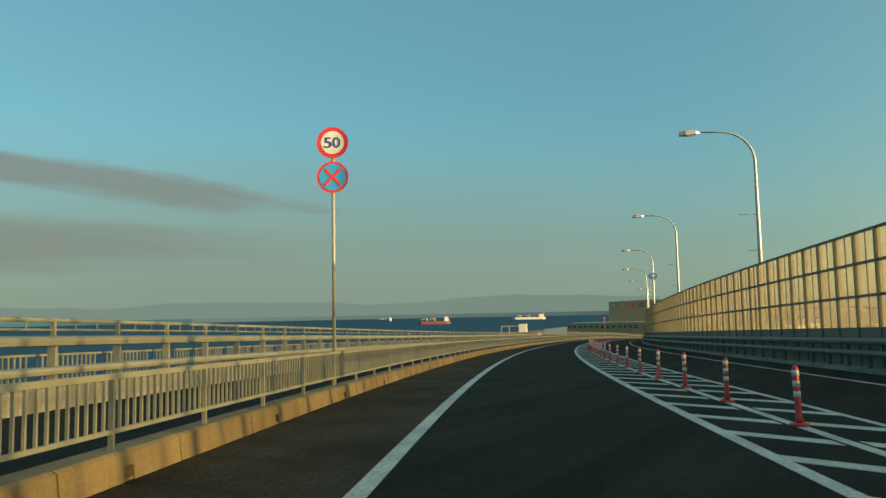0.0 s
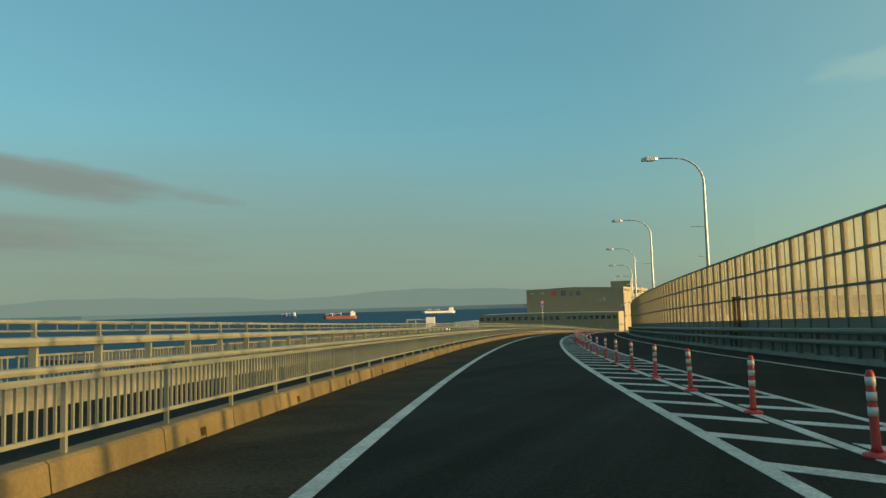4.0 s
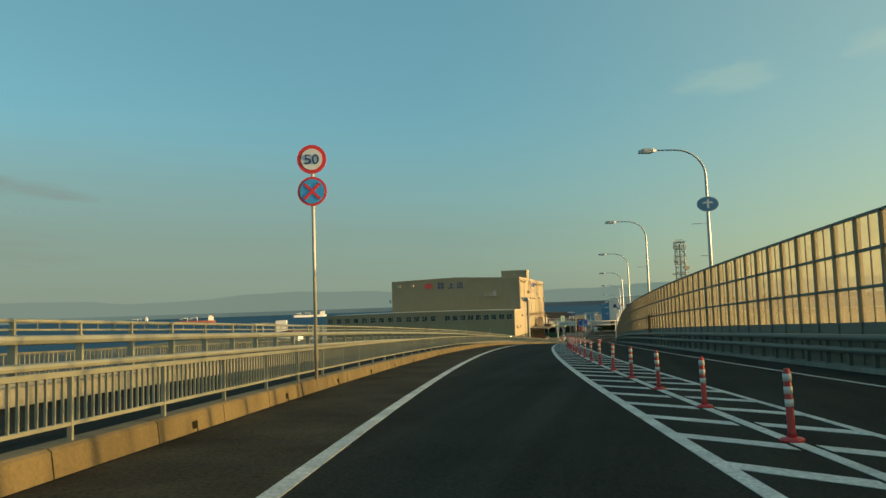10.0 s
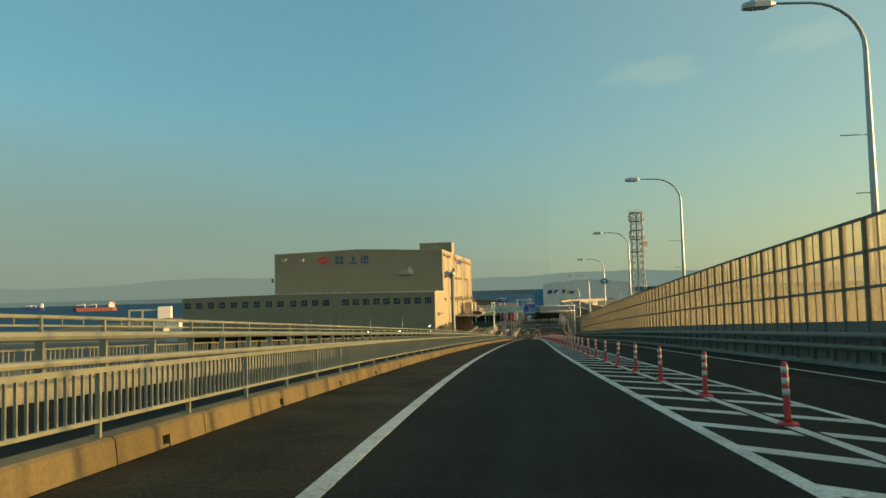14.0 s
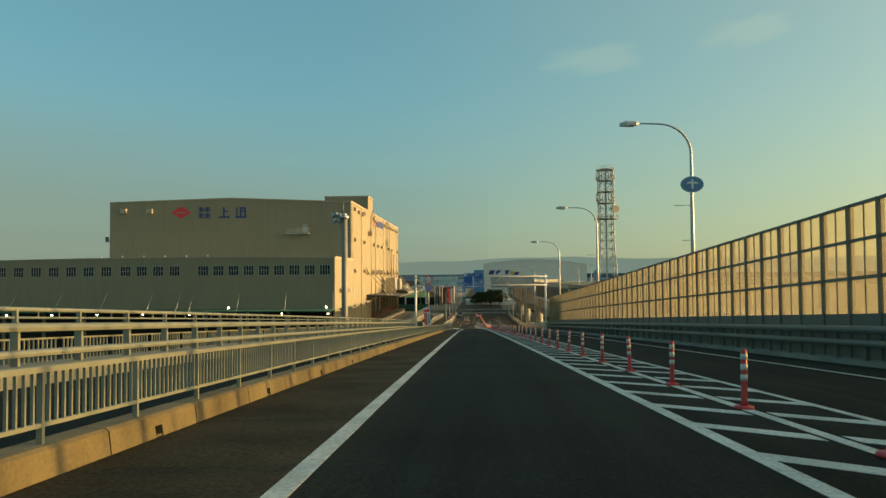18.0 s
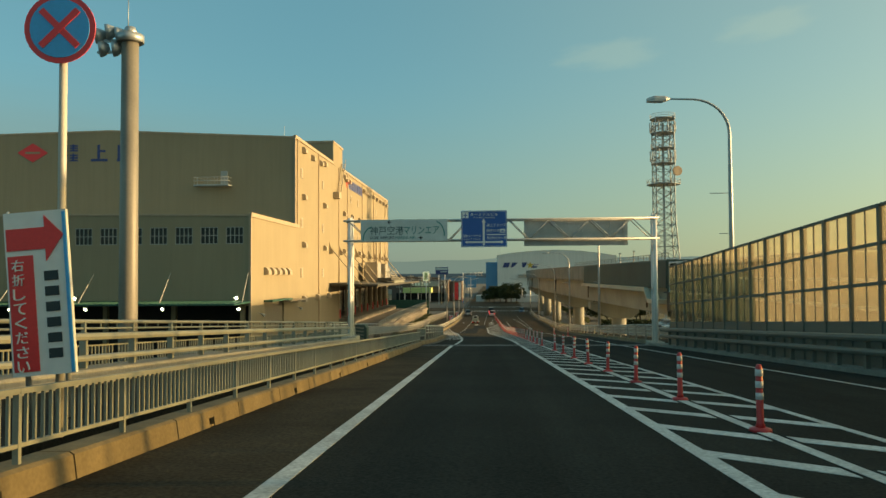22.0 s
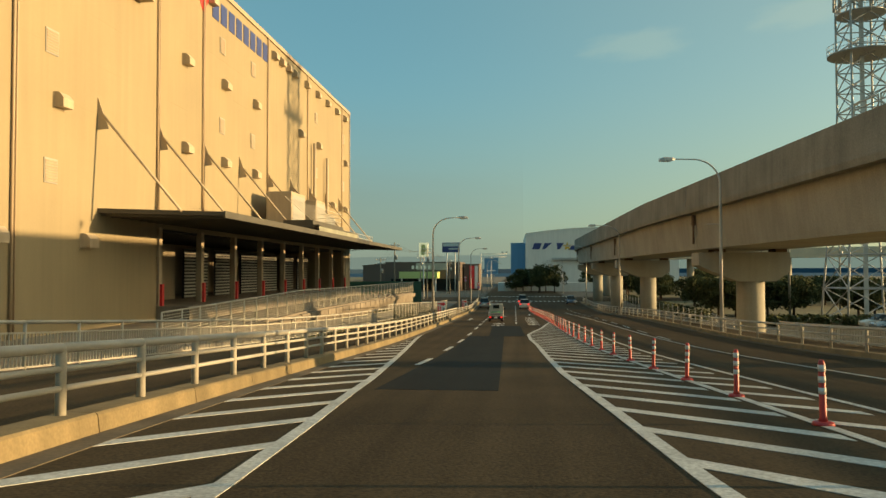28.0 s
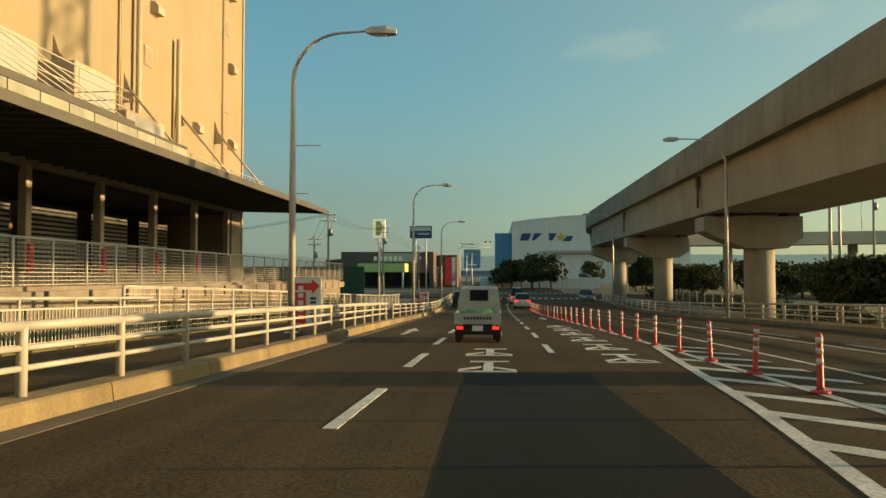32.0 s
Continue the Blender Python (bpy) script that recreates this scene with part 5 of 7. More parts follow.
for dx, dz in ((-1.45, 21.75), (-0.95, 21.9), (-0.5, 21.75), (-1.25, 21.15), (-0.65, 21.15)):
    f_ = part("floodlight", Build().tube([(dx - 0.12, -0.1, dz - 0.02), (dx + 0.02, -0.05, dz), (dx + 0.28, 0.05, dz + 0.06)], [0.36, 0.34, 0.18], 12), M_STEEL, mast)
    part("glass", Build().tube([(dx - 0.14, -0.108, dz - 0.023), (dx - 0.122, -0.1, dz - 0.02)], 0.31, 12), M_LAMP_GLASS, f_)

# ---- left side after the bridge: pipe rail, bar fence, retaining wall ----
pipes = tagged(new("pipe_railing"), "white three-pipe guard railing on the kerb", "railing", "", "structure")
def rail_run(parent, xs, y0, y1, step, heights, radii, post_r, mat, skew=0.0):
    y = y0
    base = lambda v: road_z(v) + float(np.interp(v, [-78.0, -72.0, -60.0], [0.14, 0.11, 0.0]))
    while y < y1 - 0.01:
        e = min(y + step, y1)
        part("post", Build().tube([(xs(y), y, road_z(y) + 0.18), (xs(y), y, base(y) + heights[0] - 0.04), (xs(y) + skew, y, base(y) + heights[0])], post_r, 9), mat, parent)
        for h, r in zip(heights, radii):
            dx = skew if h == heights[0] else 0.0
            part("pipe", Build().tube([(xs(y) + dx, y, base(y) + h), (xs(e) + dx, e, base(e) + h)], r, 9), mat, parent)
        y = e


rail_run(pipes, lambda y: left_kerb(y) - 0.3, -78.6, 34.0, 2.0, (0.96, 0.73, 0.52), (0.058, 0.034, 0.034), 0.058, M_RAIL_WHITE)
rail_run(pipes, lambda y: left_kerb(y) - 0.3, 36.0, 100.0, 3.0, (0.9, 0.68, 0.48), (0.05, 0.03, 0.03), 0.05, M_RAIL_WHITE)
for k, (ya, yb) in enumerate(((-81.2, -80.1), (-79.95, -78.8))):
    xa = left_kerb(ya) - 0.28
    b = Build()
    for h in (0.5, 0.95):
        b.bar((xa, ya, road_z(ya) + h), (left_kerb(yb) - 0.28, yb, road_z(yb) + h), 0.05, 0.06)
    for i in range(9):
        yy = ya + (yb - ya) * i / 8
        xx = xa + (left_kerb(yb) - 0.28 - xa) * i / 8
        b.bar((xx, yy, road_z(yy) + 0.5), (xx, yy, road_z(yy) + 0.95), 0.02, 0.02)
    part("link_panel", b, M_RAIL, pipes, "short barred panel at the bridge end")

bars_fence = tagged(new("pavement_fence"), "pale fence with upright bars along the pavement", "fence", "", "structure")
y = -80.0
bx = lambda v: -7.2 - 1.9 * min(1.0, (v + 80) / 60) - 0.3 * max(0.0, (v + 20) / 40)
while y < 18.5:
    e = y + 2.0
    part("post", Build().tube([(bx(y), y, road_z(y) + 0.1), (bx(y), y, road_z(y) + 1.2)], 0.035, 8), M_RAIL_WHITE, bars_fence)
    part("top_pipe", Build().tube([(bx(y), y, road_z(y) + 1.2), (bx(e), e, road_z(e) + 1.2)], 0.04, 8), M_RAIL_WHITE, bars_fence)
    b = Build()
    for h in (0.28, 0.98):
        b.bar((bx(y), y, road_z(y) + h), (bx(e), e, road_z(e) + h), 0.04, 0.04)
    for i in range(1, 16):
        v = y + 2.0 * i / 16
        b.bar((bx(v), v, road_z(v) + 0.28), (bx(v), v, road_z(v) + 0.98), 0.022, 0.022)
    stuff("bars", b, M_RAIL_WHITE, "", "", bars_fence)
    y = e

# mesh fence, and retaining wall with a second fence on it
def mesh_fence(name, label, xs, zs, y0, y1, height, step, wires):
    parent = tagged(new(name), label, "fence", "", "structure")
    y = y0
    while y < y1 - 0.1:
        e = min(y1, y + step)
        part("post", Build().tube([(xs(y), y, zs(y)), (xs(y), y, zs(y) + height)], 0.045, 7), M_RAIL_WHITE, parent)
        part("top_rail", Build().tube([(xs(y), y, zs(y) + height), (xs(e), e, zs(e) + height)], 0.035, 7), M_RAIL_WHITE, parent)
        b = Build()
        for k in range(wires):
            h = 0.06 + (height - 0.1) * k / (wires - 1)
            b.bar((xs(y), y, zs(y) + h), (xs(e), e, zs(e) + h), 0.012, 0.022)
        n = int((e - y) / 0.25)
        for k in range(1, n):
            v = y + (e - y) * k / n
            b.bar((xs(v) + 0.012, v, zs(v) + 0.04), (xs(v) + 0.012, v, zs(v) + height), 0.008, 0.008)
        part("wire_panel", b, M_RAIL_WHITE, parent)
        y = e
    return parent


mesh_fence("wire_fence", "low white wire fence on posts beside the pavement", lambda y: -9.6, lambda y: road_z(y) + 0.15, 18.6, 74.0, 1.35, 2.0, 9)
wall_top = lambda y: float(np.interp(y, [-14, 8, 70], [1.9 + 0.9, 3.25, 3.0]))
ret = Build()
ret.loft([[(-14.6, y, -0.3), (-14.0, y, -0.3), (-14.0, y, wall_top(y)), (-14.6, y, wall_top(y))] for y in range(-14, 70, 4)])
structure("retaining_wall", ret, M_YARD, "pale stepped concrete retaining wall beside the loading yard", "retaining wall")
cop = tagged(new("wall_coping"), "pale concrete blocks along the top of the retaining wall", "coping", "", "structure")
y = -13.0
while y < 66:
    piece("coping_block", Build().bevelled(-14.2, -13.75, y + 0.05, y + 2.3, wall_top(y) - 0.62, wall_top(y) - 0.14, 0.03).mesh("coping_block", M_YARD), cop)
    y += 2.5
mesh_fence("yard_fence", "white wire fence on the retaining wall", lambda y: -14.25, wall_top, -13.0, 68.5, 1.5, 2.0, 12)
slope = Build()
slope.loft([[(-14.0, y, wall_top(y) - 1.6), (-9.7, y, road_z(y) + 0.1), (-9.7, y, -0.3), (-14.0, y, -0.3)] for y in range(-14, 70, 4)])
structure("planted_slope", slope, M_GRASS, "strip of dry weeds below the retaining wall", "verge")
rng = random.Random(21)
weeds = Build()
for k in range(900):
    y = rng.choice([rng.uniform(-10, 68), rng.gauss(22, 3), rng.gauss(36, 3), rng.gauss(55, 4)])
    if not -13 < y < 68:
        continue
    x = rng.uniform(-13.6, -10.0)
    z = road_z(y) + 0.1 + (wall_top(y) - 1.6 - road_z(y) - 0.1) * (-9.7 - x) / 4.3
    for i in range(3):
        a, h = rng.uniform(0, 6.28), rng.uniform(0.25, 0.75)
        dx, dy = math.cos(a) * h * 0.45, math.sin(a) * h * 0.45
        weeds.face([(x - dy * 0.15, y + dx * 0.15, z - 0.05), (x + dy * 0.15, y - dx * 0.15, z - 0.05), (x + dx, y + dy, z + h)])
stuff("weeds", weeds, M_LEAF, "straggling green weeds along the wall", "weeds")

# ---- right side after the bridge: pipe rails ----
right_rail = tagged(new("roadside_railing"), "white pipe railing along the far kerb", "railing", "", "structure")
rail_run(right_rail, lambda y: right_kerb(y) + 0.2, -80.6, 100.0, 3.0, (0.98, 0.72, 0.48), (0.05, 0.032, 0.032), 0.052, M_RAIL_WHITE)
inner = tagged(new("embankment_fence"), "pale fence with bars on the embankment edge", "fence", "", "structure")
y = -80.0
while y < -4:
    e = y + 2.5
    x0 = right_kerb(y) + 2.3
    part("post", Build().box(x0 - 0.04, x0 + 0.04, y - 0.04, y + 0.04, road_z(y), road_z(y) + 0.98), M_RAIL_WHITE, inner)
    b = Build()
    for h in (0.25, 0.93):
        b.bar((x0, y, road_z(y) + h), (right_kerb(e) + 2.3, e, road_z(e) + h), 0.05, 0.06)
    for i in range(1, 17):
        v = y + 2.5 * i / 17
        b.bar((right_kerb(v) + 2.3, v, road_z(v) + 0.25), (right_kerb(v) + 2.3, v, road_z(v) + 0.93), 0.03, 0.03)
    stuff("bars", b, M_RAIL_WHITE, "", "", inner)
    y = e


# ---- warehouse ----
WX = -24.8                          # plane of its long wall
wh = thing("warehouse", "large cream-clad harbour warehouse with loading bays and a lower annex", "warehouse")
FX0, FY0, FX1, FY1 = -76.3, -27.1, WX, -22.2
ROOF = lambda x: 31.0 + 0.9 * (1 - abs((x + 50.5) / 25.8))
T_ = 0.35


def front_y(x):
    return FY0 + (FY1 - FY0) * (x - FX0) / (FX1 - FX0)


b = Build()
xs = [FX0 + (FX1 - FX0) * i / 8 for i in range(9)]
b.loft([[(x, front_y(x), 0), (x, front_y(x) + T_, 0), (x, front_y(x) + T_, ROOF(x)), (x, front_y(x), ROOF(x))] for x in xs])
part("front_wall", b, M_CREAM, wh, "shaded cream wall of vertical cladding")
b = Build()
b.box(WX - T_, WX, FY1, 71.0, 9.3, 31.1)
b.box(WX - T_, WX, FY1, 7.6, 0, 9.3)
b.box(WX - T_, WX, 68.2, 71.0, 0, 9.3)
part("long_wall", b, M_CREAM, wh, "sunlit cream wall")
b = Build()
for k in range(10):                 # horizontal joints of the panels
    z = 1.0 + k * 3.0
    b.box(WX, WX + 0.004, FY1 + 0.05, 7.5 if z < 9.4 else 70.95, z, z + 0.02)
stuff("panel_joints", b, M_CREAM, "", "", wh)
b = Build()
b.box(FX0, WX, 70.65, 71.0, 0, 31.0)
b.box(FX0, FX0 + T_, FY0 + T_, 70.6, 0, 31.0)
part("rear_wall", b, M_CREAM, wh)
b = Build()
b.loft([[(x, front_y(x) + 0.1, ROOF(x) - 0.2), (x, 70.9, ROOF(x) - 0.2), (x, 70.9, ROOF(x) - 0.05), (x, front_y(x) + 0.1, ROOF(x) - 0.05)] for x in xs])
part("roof", b, M_STEEL, wh)
b = Build()
b.box(WX - 0.25, WX + 0.12, FY1 - 0.1, 2.9, 30.85, 31.3)
b.box(WX - 0.25, WX + 0.12, 11.1, 71.1, 30.85, 31.3)
part("roof_edge", b, M_CREAM_TRIM, wh, "pale roof edge")
b = Build()
b.loft([[(x, front_y(x) - 0.08, ROOF(x) - 0.12), (x, front_y(x) + 0.2, ROOF(x) - 0.12), (x, front_y(x) + 0.2, ROOF(x) + 0.1), (x, front_y(x) - 0.08, ROOF(x) + 0.1)] for x in xs])
part("roof_edge", b, M_CREAM_TRIM, wh)
part("corner_trim", Build().box(WX - 0.15, WX + 0.07, FY1 - 0.12, FY1 + 0.18, 0, 31.0), M_CREAM_TRIM, wh)
part("corner_trim", Build().box(WX - 0.15, WX + 0.06, 70.8, 71.1, 0, 31.0), M_CREAM_TRIM, wh)
b = Build().box(WX - 11, WX + 0.02, 3.0, 11.0, 30.8, 34.8)
blk = part("roof_block", b, M_CREAM, wh, "cream stair block on the roof")
part("block_roof_edge", Build().box(WX - 11.1, WX + 0.15, 2.85, 11.15, 34.7, 35.05), M_CREAM_TRIM, blk)
part("aerial", Build().tube([(WX - 9, 4, 35), (WX - 9, 4, 38)], 0.03, 6), M_STEEL, blk)
part("aerial", Build().tube([(WX - 5, 2, 31), (WX - 5, 2, 34)], 0.03, 6), M_STEEL, wh)
# drain pipes
for y, z0 in ((-21.3, 0.5), (-8.3, 0.5), (7.4, 9.8), (15.3, 9.8), (31.6, 9.8), (46.8, 9.8), (65.4, 9.8)):
    part("drain_pipe", Build().tube([(WX + 0.12, y, z0), (WX + 0.12, y, 30.9)], 0.075, 8).tube([(WX + 0.1, y + 0.28, z0), (WX + 0.1, y + 0.28, 30.9)], 0.05, 8), M_CREAM_TRIM, wh)
for y, z1 in ((48.8, 22.6), (55.2, 21.6)):
    part("flue", Build().tube([(WX + 0.45, y, 10.0), (WX + 0.45, y, z1)], 0.2, 10), M_VENT, wh)


def vent(x, y, z):
    b = Build()
    b.side_plate([(y - 0.55, z - 0.5), (y + 0.55, z - 0.5), (y + 0.55, z + 0.45), (y - 0.55, z + 0.45)], x, x + 0.06)
    b.loft([[(x, y - 0.5, z + 0.45), (x, y - 0.5, z - 0.42), (x + 0.62, y - 0.5, z - 0.42), (x + 0.62, y - 0.5, z + 0.1), (x + 0.35, y - 0.5, z + 0.42)],
            [(x, y + 0.5, z + 0.45), (x, y + 0.5, z - 0.42), (x + 0.62, y + 0.5, z - 0.42), (x + 0.62, y + 0.5, z + 0.1), (x + 0.35, y + 0.5, z + 0.42)]])
    return part("vent_hood", b, M_VENT, wh, "")


for y in (-17.9, -4.3, 12.0, 19.9, 27.8):
    for z in (29.8, 22.9, 15.9):
        if not (z > 29 and y > 18):
            vent(WX, y, z)
for y in (-18.0, -9.6, -1.5):
    vent(WX, y, 8.0)
for y in (-12.5, -7.1, 14.0, 16.8, 33.5, 36.0, 38.5, 41.0, 46.1, 51.3, 56.5, 61.9, 67.0):
    vent(WX, y, 29.5)
for y, z in ((43.6, 22.9), (51.8, 22.8), (67.4, 22.7), (67.5, 15.6), (59.5, 15.6)):
    vent(WX, y, z)
for y in (-18.6, -5.0, 19.5, 27.3, 51.0, 66.5):
    for z in (26.3, 19.1, 11.8):
        if z < 12 and y > 0:
            continue
        w_ = part("louvre", Build().box(WX, WX + 0.06, y - 0.6, y + 0.6, z - 0.7, z + 0.7), M_FRAME, wh)
        b = Build()
        for i in range(8):
            zz = z - 0.6 + 0.16 * i
            b.hexa([(WX + 0.06, y - 0.54, zz), (WX + 0.1, y - 0.54, zz - 0.03), (WX + 0.1, y + 0.54, zz - 0.03), (WX + 0.06, y + 0.54, zz),
                    (WX + 0.06, y - 0.54, zz + 0.11), (WX + 0.1, y - 0.54, zz + 0.04), (WX + 0.1, y + 0.54, zz + 0.04), (WX + 0.06, y + 0.54, zz + 0.11)])
        part("slats", b, M_CREAM_TRIM, w_)
# name on the long wall as plain shapes
part("emblem", Build().side_plate([(14.2, 29.2), (15.3, 30.4), (16.4, 29.2), (15.3, 28.0)], WX, WX + 0.05), M_SIGN_RED, wh, "red diamond emblem")
for k in range(8):
    y = 17.2 + k * 1.85
    part("name_block", Build().side_plate([(y, 28.2), (y + 1.4, 28.2), (y + 1.4, 30.0), (y, 30.0)], WX, WX + 0.05), M_NAVY, wh, "navy name lettering as plain block")
# name on the front
def on_front(b, x0, x1, z0, z1, deep=0.05):
    return b.hexa([(x0, front_y(x0) - deep, z0), (x1, front_y(x1) - deep, z0), (x1, front_y(x1), z0), (x0, front_y(x0), z0),
                   (x0, front_y(x0) - deep, z1), (x1, front_y(x1) - deep, z1), (x1, front_y(x1), z1), (x0, front_y(x0), z1)])


dm = [(-63.3, 28.8), (-61.2, 30.15), (-59.1, 28.8), (-61.2, 27.45)]
part("emblem", Build().loft([[(x, front_y(x) - 0.06, z) for x, z in dm], [(x, front_y(x) - 0.01, z) for x, z in dm]]), M_SIGN_RED, wh, "red diamond emblem")
part("emblem_bar", on_front(Build(), -62.2, -60.2, 28.65, 28.95, 0.07), M_CREAM, wh)
for x0, x1, z0, z1 in ((-57.5, -56.4, 29.0, 30.0), (-57.5, -56.4, 27.6, 28.7), (-56.1, -55.0, 29.0, 30.0), (-56.1, -55.0, 27.6, 28.7)):
    b = Build()
    for k in range(3):
        on_front(b, x0, x1, z0 + (z1 - z0) * k / 3, z0 + (z1 - z0) * (k + 0.62) / 3)
    on_front(b, x0 + 0.35, x0 + 0.6, z0, z1, 0.055)
    part("name_block", b, M_NAVY, wh, "navy name lettering as plain bars")
for x0 in (-53.2, -49.6):
    b = Build()
    on_front(b, x0, x0 + 2.3, 27.6, 27.95)
    on_front(b, x0 + 0.9, x0 + 1.25, 27.95, 29.95)
    on_front(b, x0 + 1.25, x0 + 2.0, 28.9, 29.2)
    if x0 > -50:
        on_front(b, x0 + 0.1, x0 + 0.4, 27.95, 29.9)
        on_front(b, x0 + 1.9, x0 + 2.2, 27.95, 29.9)
        on_front(b, x0 + 1.25, x0 + 1.9, 29.6, 29.9)
    part("name_block", b, M_NAVY, wh, "navy name lettering as plain bars")
# little balcony with a door
b = Build()
b.box(-38.6, -33.6, front_y(-36) - 1.3, front_y(-36) + 0.2, 24.0, 24.15)
bal = part("balcony", b, M_STEEL, wh, "small steel balcony")
b = Build()
for i in range(11):
    b.tube([(-38.5 + 0.48 * i, front_y(-36) - 1.25, 24.15), (-38.5 + 0.48 * i, front_y(-36) - 1.25, 25.2)], 0.025, 5)
for z in (24.7, 25.2):
    b.tube([(-38.5, front_y(-36) - 1.25, z), (-33.7, front_y(-36) - 1.25, z)], 0.03, 6)
    for xx in (-38.5, -33.7):
        b.tube([(xx, front_y(-36) - 1.25, z), (xx, front_y(-36) + 0.1, z)], 0.03, 6)
part("railing", b, M_STEEL, bal)
part("door", Build().box(-35.2, -34.2, front_y(-35) - 0.06, front_y(-35) + 0.02, 24.15, 26.2), M_FRAME, bal)
for x in (-74.0, -68.5):
    part("vent_hood", Build().box(x, x + 1.3, front_y(x) - 0.5, front_y(x) + 0.1, 28.6, 29.6), M_VENT, wh)
part("side_platform", Build().box(-77.6, -76.3, -26.5, -25.0, 22.5, 22.65).box(-77.6, -77.55, -26.5, -25.0, 22.65, 23.7), M_STEEL, wh)
# hanging stair near the roof block
st = part("hanging_stair", Build().bar((WX + 0.9, 9.4, 31.8), (WX + 0.9, 4.7, 25.0), 0.08, 0.2).bar((WX + 0.2, 9.4, 31.8), (WX + 0.2, 4.7, 25.0), 0.08, 0.2), M_VENT, wh, "steel stair hanging from the roof edge")
b = Build()
for i in range(16):
    y, z = 9.4 - 4.7 * i / 16, 31.8 - 6.8 * i / 16
    b.box(WX + 0.2, WX + 0.9, y - 0.12, y + 0.12, z - 0.02, z + 0.02)
part("treads", b, M_VENT, st)
b = Build()
b.bar((WX + 0.95, 9.4, 32.8), (WX + 0.95, 4.7, 26.0), 0.05, 0.05)
for i in range(6):
    y, z = 9.4 - 0.94 * i, 31.8 - 1.36 * i
    b.bar((WX + 0.95, y, z), (WX + 0.95, y, z + 1.0), 0.04, 0.04)
part("handrail", b, M_VENT, st)
part("landing", Build().box(WX, WX + 1.1, 2.8, 4.8, 24.9, 25.02).box(WX + 1.05, WX + 1.1, 2.8, 4.8, 25.02, 26.0).box(WX, WX + 1.1, 2.8, 2.85, 25.02, 26.0), M_VENT, st)

# canopy over the loading bays
CZ = 9.6
can = part("canopy", Build().loft([[(WX, y, CZ + 0.2), (-16.6, y, CZ - 0.05), (-16.6, y, CZ + 0.2), (WX, y, CZ + 0.5)] for y in (-0.2, 71.6)]), M_CANOPY, wh, "thin projecting canopy over the loading bays")
b = Build()
for k in range(60):
    y = 0.2 + 1.2 * k
    b.loft([[(WX, y, CZ + 0.02), (-16.7, y, CZ - 0.2), (-16.7, y, CZ - 0.05), (WX, y, CZ + 0.2)], [(WX, y + 0.1, CZ + 0.02), (-16.7, y + 0.1, CZ - 0.2), (-16.7, y + 0.1, CZ - 0.05), (WX, y + 0.1, CZ + 0.2)]])
stuff("canopy_ribbing", b, M_CANOPY, "", "", can)
part("fascia", Build().box(-16.62, -16.5, -0.25, 71.65, CZ - 0.18, CZ + 0.24), M_CANOPY, can)
for k in range(9):      # pale sheets along the middle of the edge
    y = 22.2 + 1.85 * k
    part("fascia_panel", Build().bevelled(-16.66, -16.625, y + 0.03, y + 1.82, CZ + 0.14, CZ + 0.68, 0.01), M_FASCIA, can, "pale sheet panel")
part("fascia_cap", Build().box(-17.2, -16.62, 22.2, 38.9, CZ + 0.70, CZ + 0.82), M_CANOPY, can)
part("plant_platform", Build().box(-20.0, -17.2, 22.2, 34.2, CZ + 0.55, CZ + 1.25), M_CANOPY, wh, "raised platform on the canopy")
rail_ = Build()
for k in range(9):
    rail_.tube([(-17.3, 22.5 + 1.4 * k, CZ + 1.2), (-17.3, 14.1 + 1.4 * k, CZ + 2.6)], 0.028, 6)
for z in (CZ + 1.75, CZ + 2.2, CZ + 2.6):
    rail_.tube([(-17.3, 22.5, z), (-17.3, 33.7, z)], 0.028, 6)
    rail_.tube([(-17.3, 33.7, z), (-20.0, 33.7, z)], 0.028, 6)
part("platform_railing", rail_, M_RAIL_WHITE, wh)
for k in range(9):
    y = -0.3 + 8.0 * k
    part("stay", Build().tube([(WX + 0.3, y, 16.0), (-19.3, y, CZ + 0.25)], 0.09, 8), M_VENT, can)
    part("stay_plate", Build().plate([(WX, 15.0), (WX + 0.75, 15.05), (WX, 17.1)], y - 0.03, y + 0.03), M_VENT, can)
# plant on the canopy
for y0, y1, z1, x1 in ((27.4, 32.2, 14.1, -20.8), (34.0, 37.8, 13.85, -20.1), (40.2, 45.0, 12.9, -20.7), (49.0, 51.5, 11.6, -21.5)):
    box_ = part("plant_box", Build().bevelled(x1 - 2.6, x1, y0, y1, CZ + 0.35, z1, 0.06), M_VENT, wh, "cream box of air plant on the canopy")
    part("grille", Build().box(x1, x1 + 0.03, y0 + 0.3, y1 - 0.3, CZ + 0.7, z1 - 0.3), M_FRAME, box_)
b = Build()
for k in range(24):
    b.tube([(-18.6, 35.0 + k * 1.0, CZ + 0.2), (-18.6, 35.0 + k * 1.0, CZ + 1.3)], 0.025, 5)
for z in (CZ + 0.8, CZ + 1.3):
    b.tube([(-18.6, 35.0, z), (-18.6, 58.0, z)], 0.03, 6)
part("canopy_railing", b, M_RAIL_WHITE, wh)
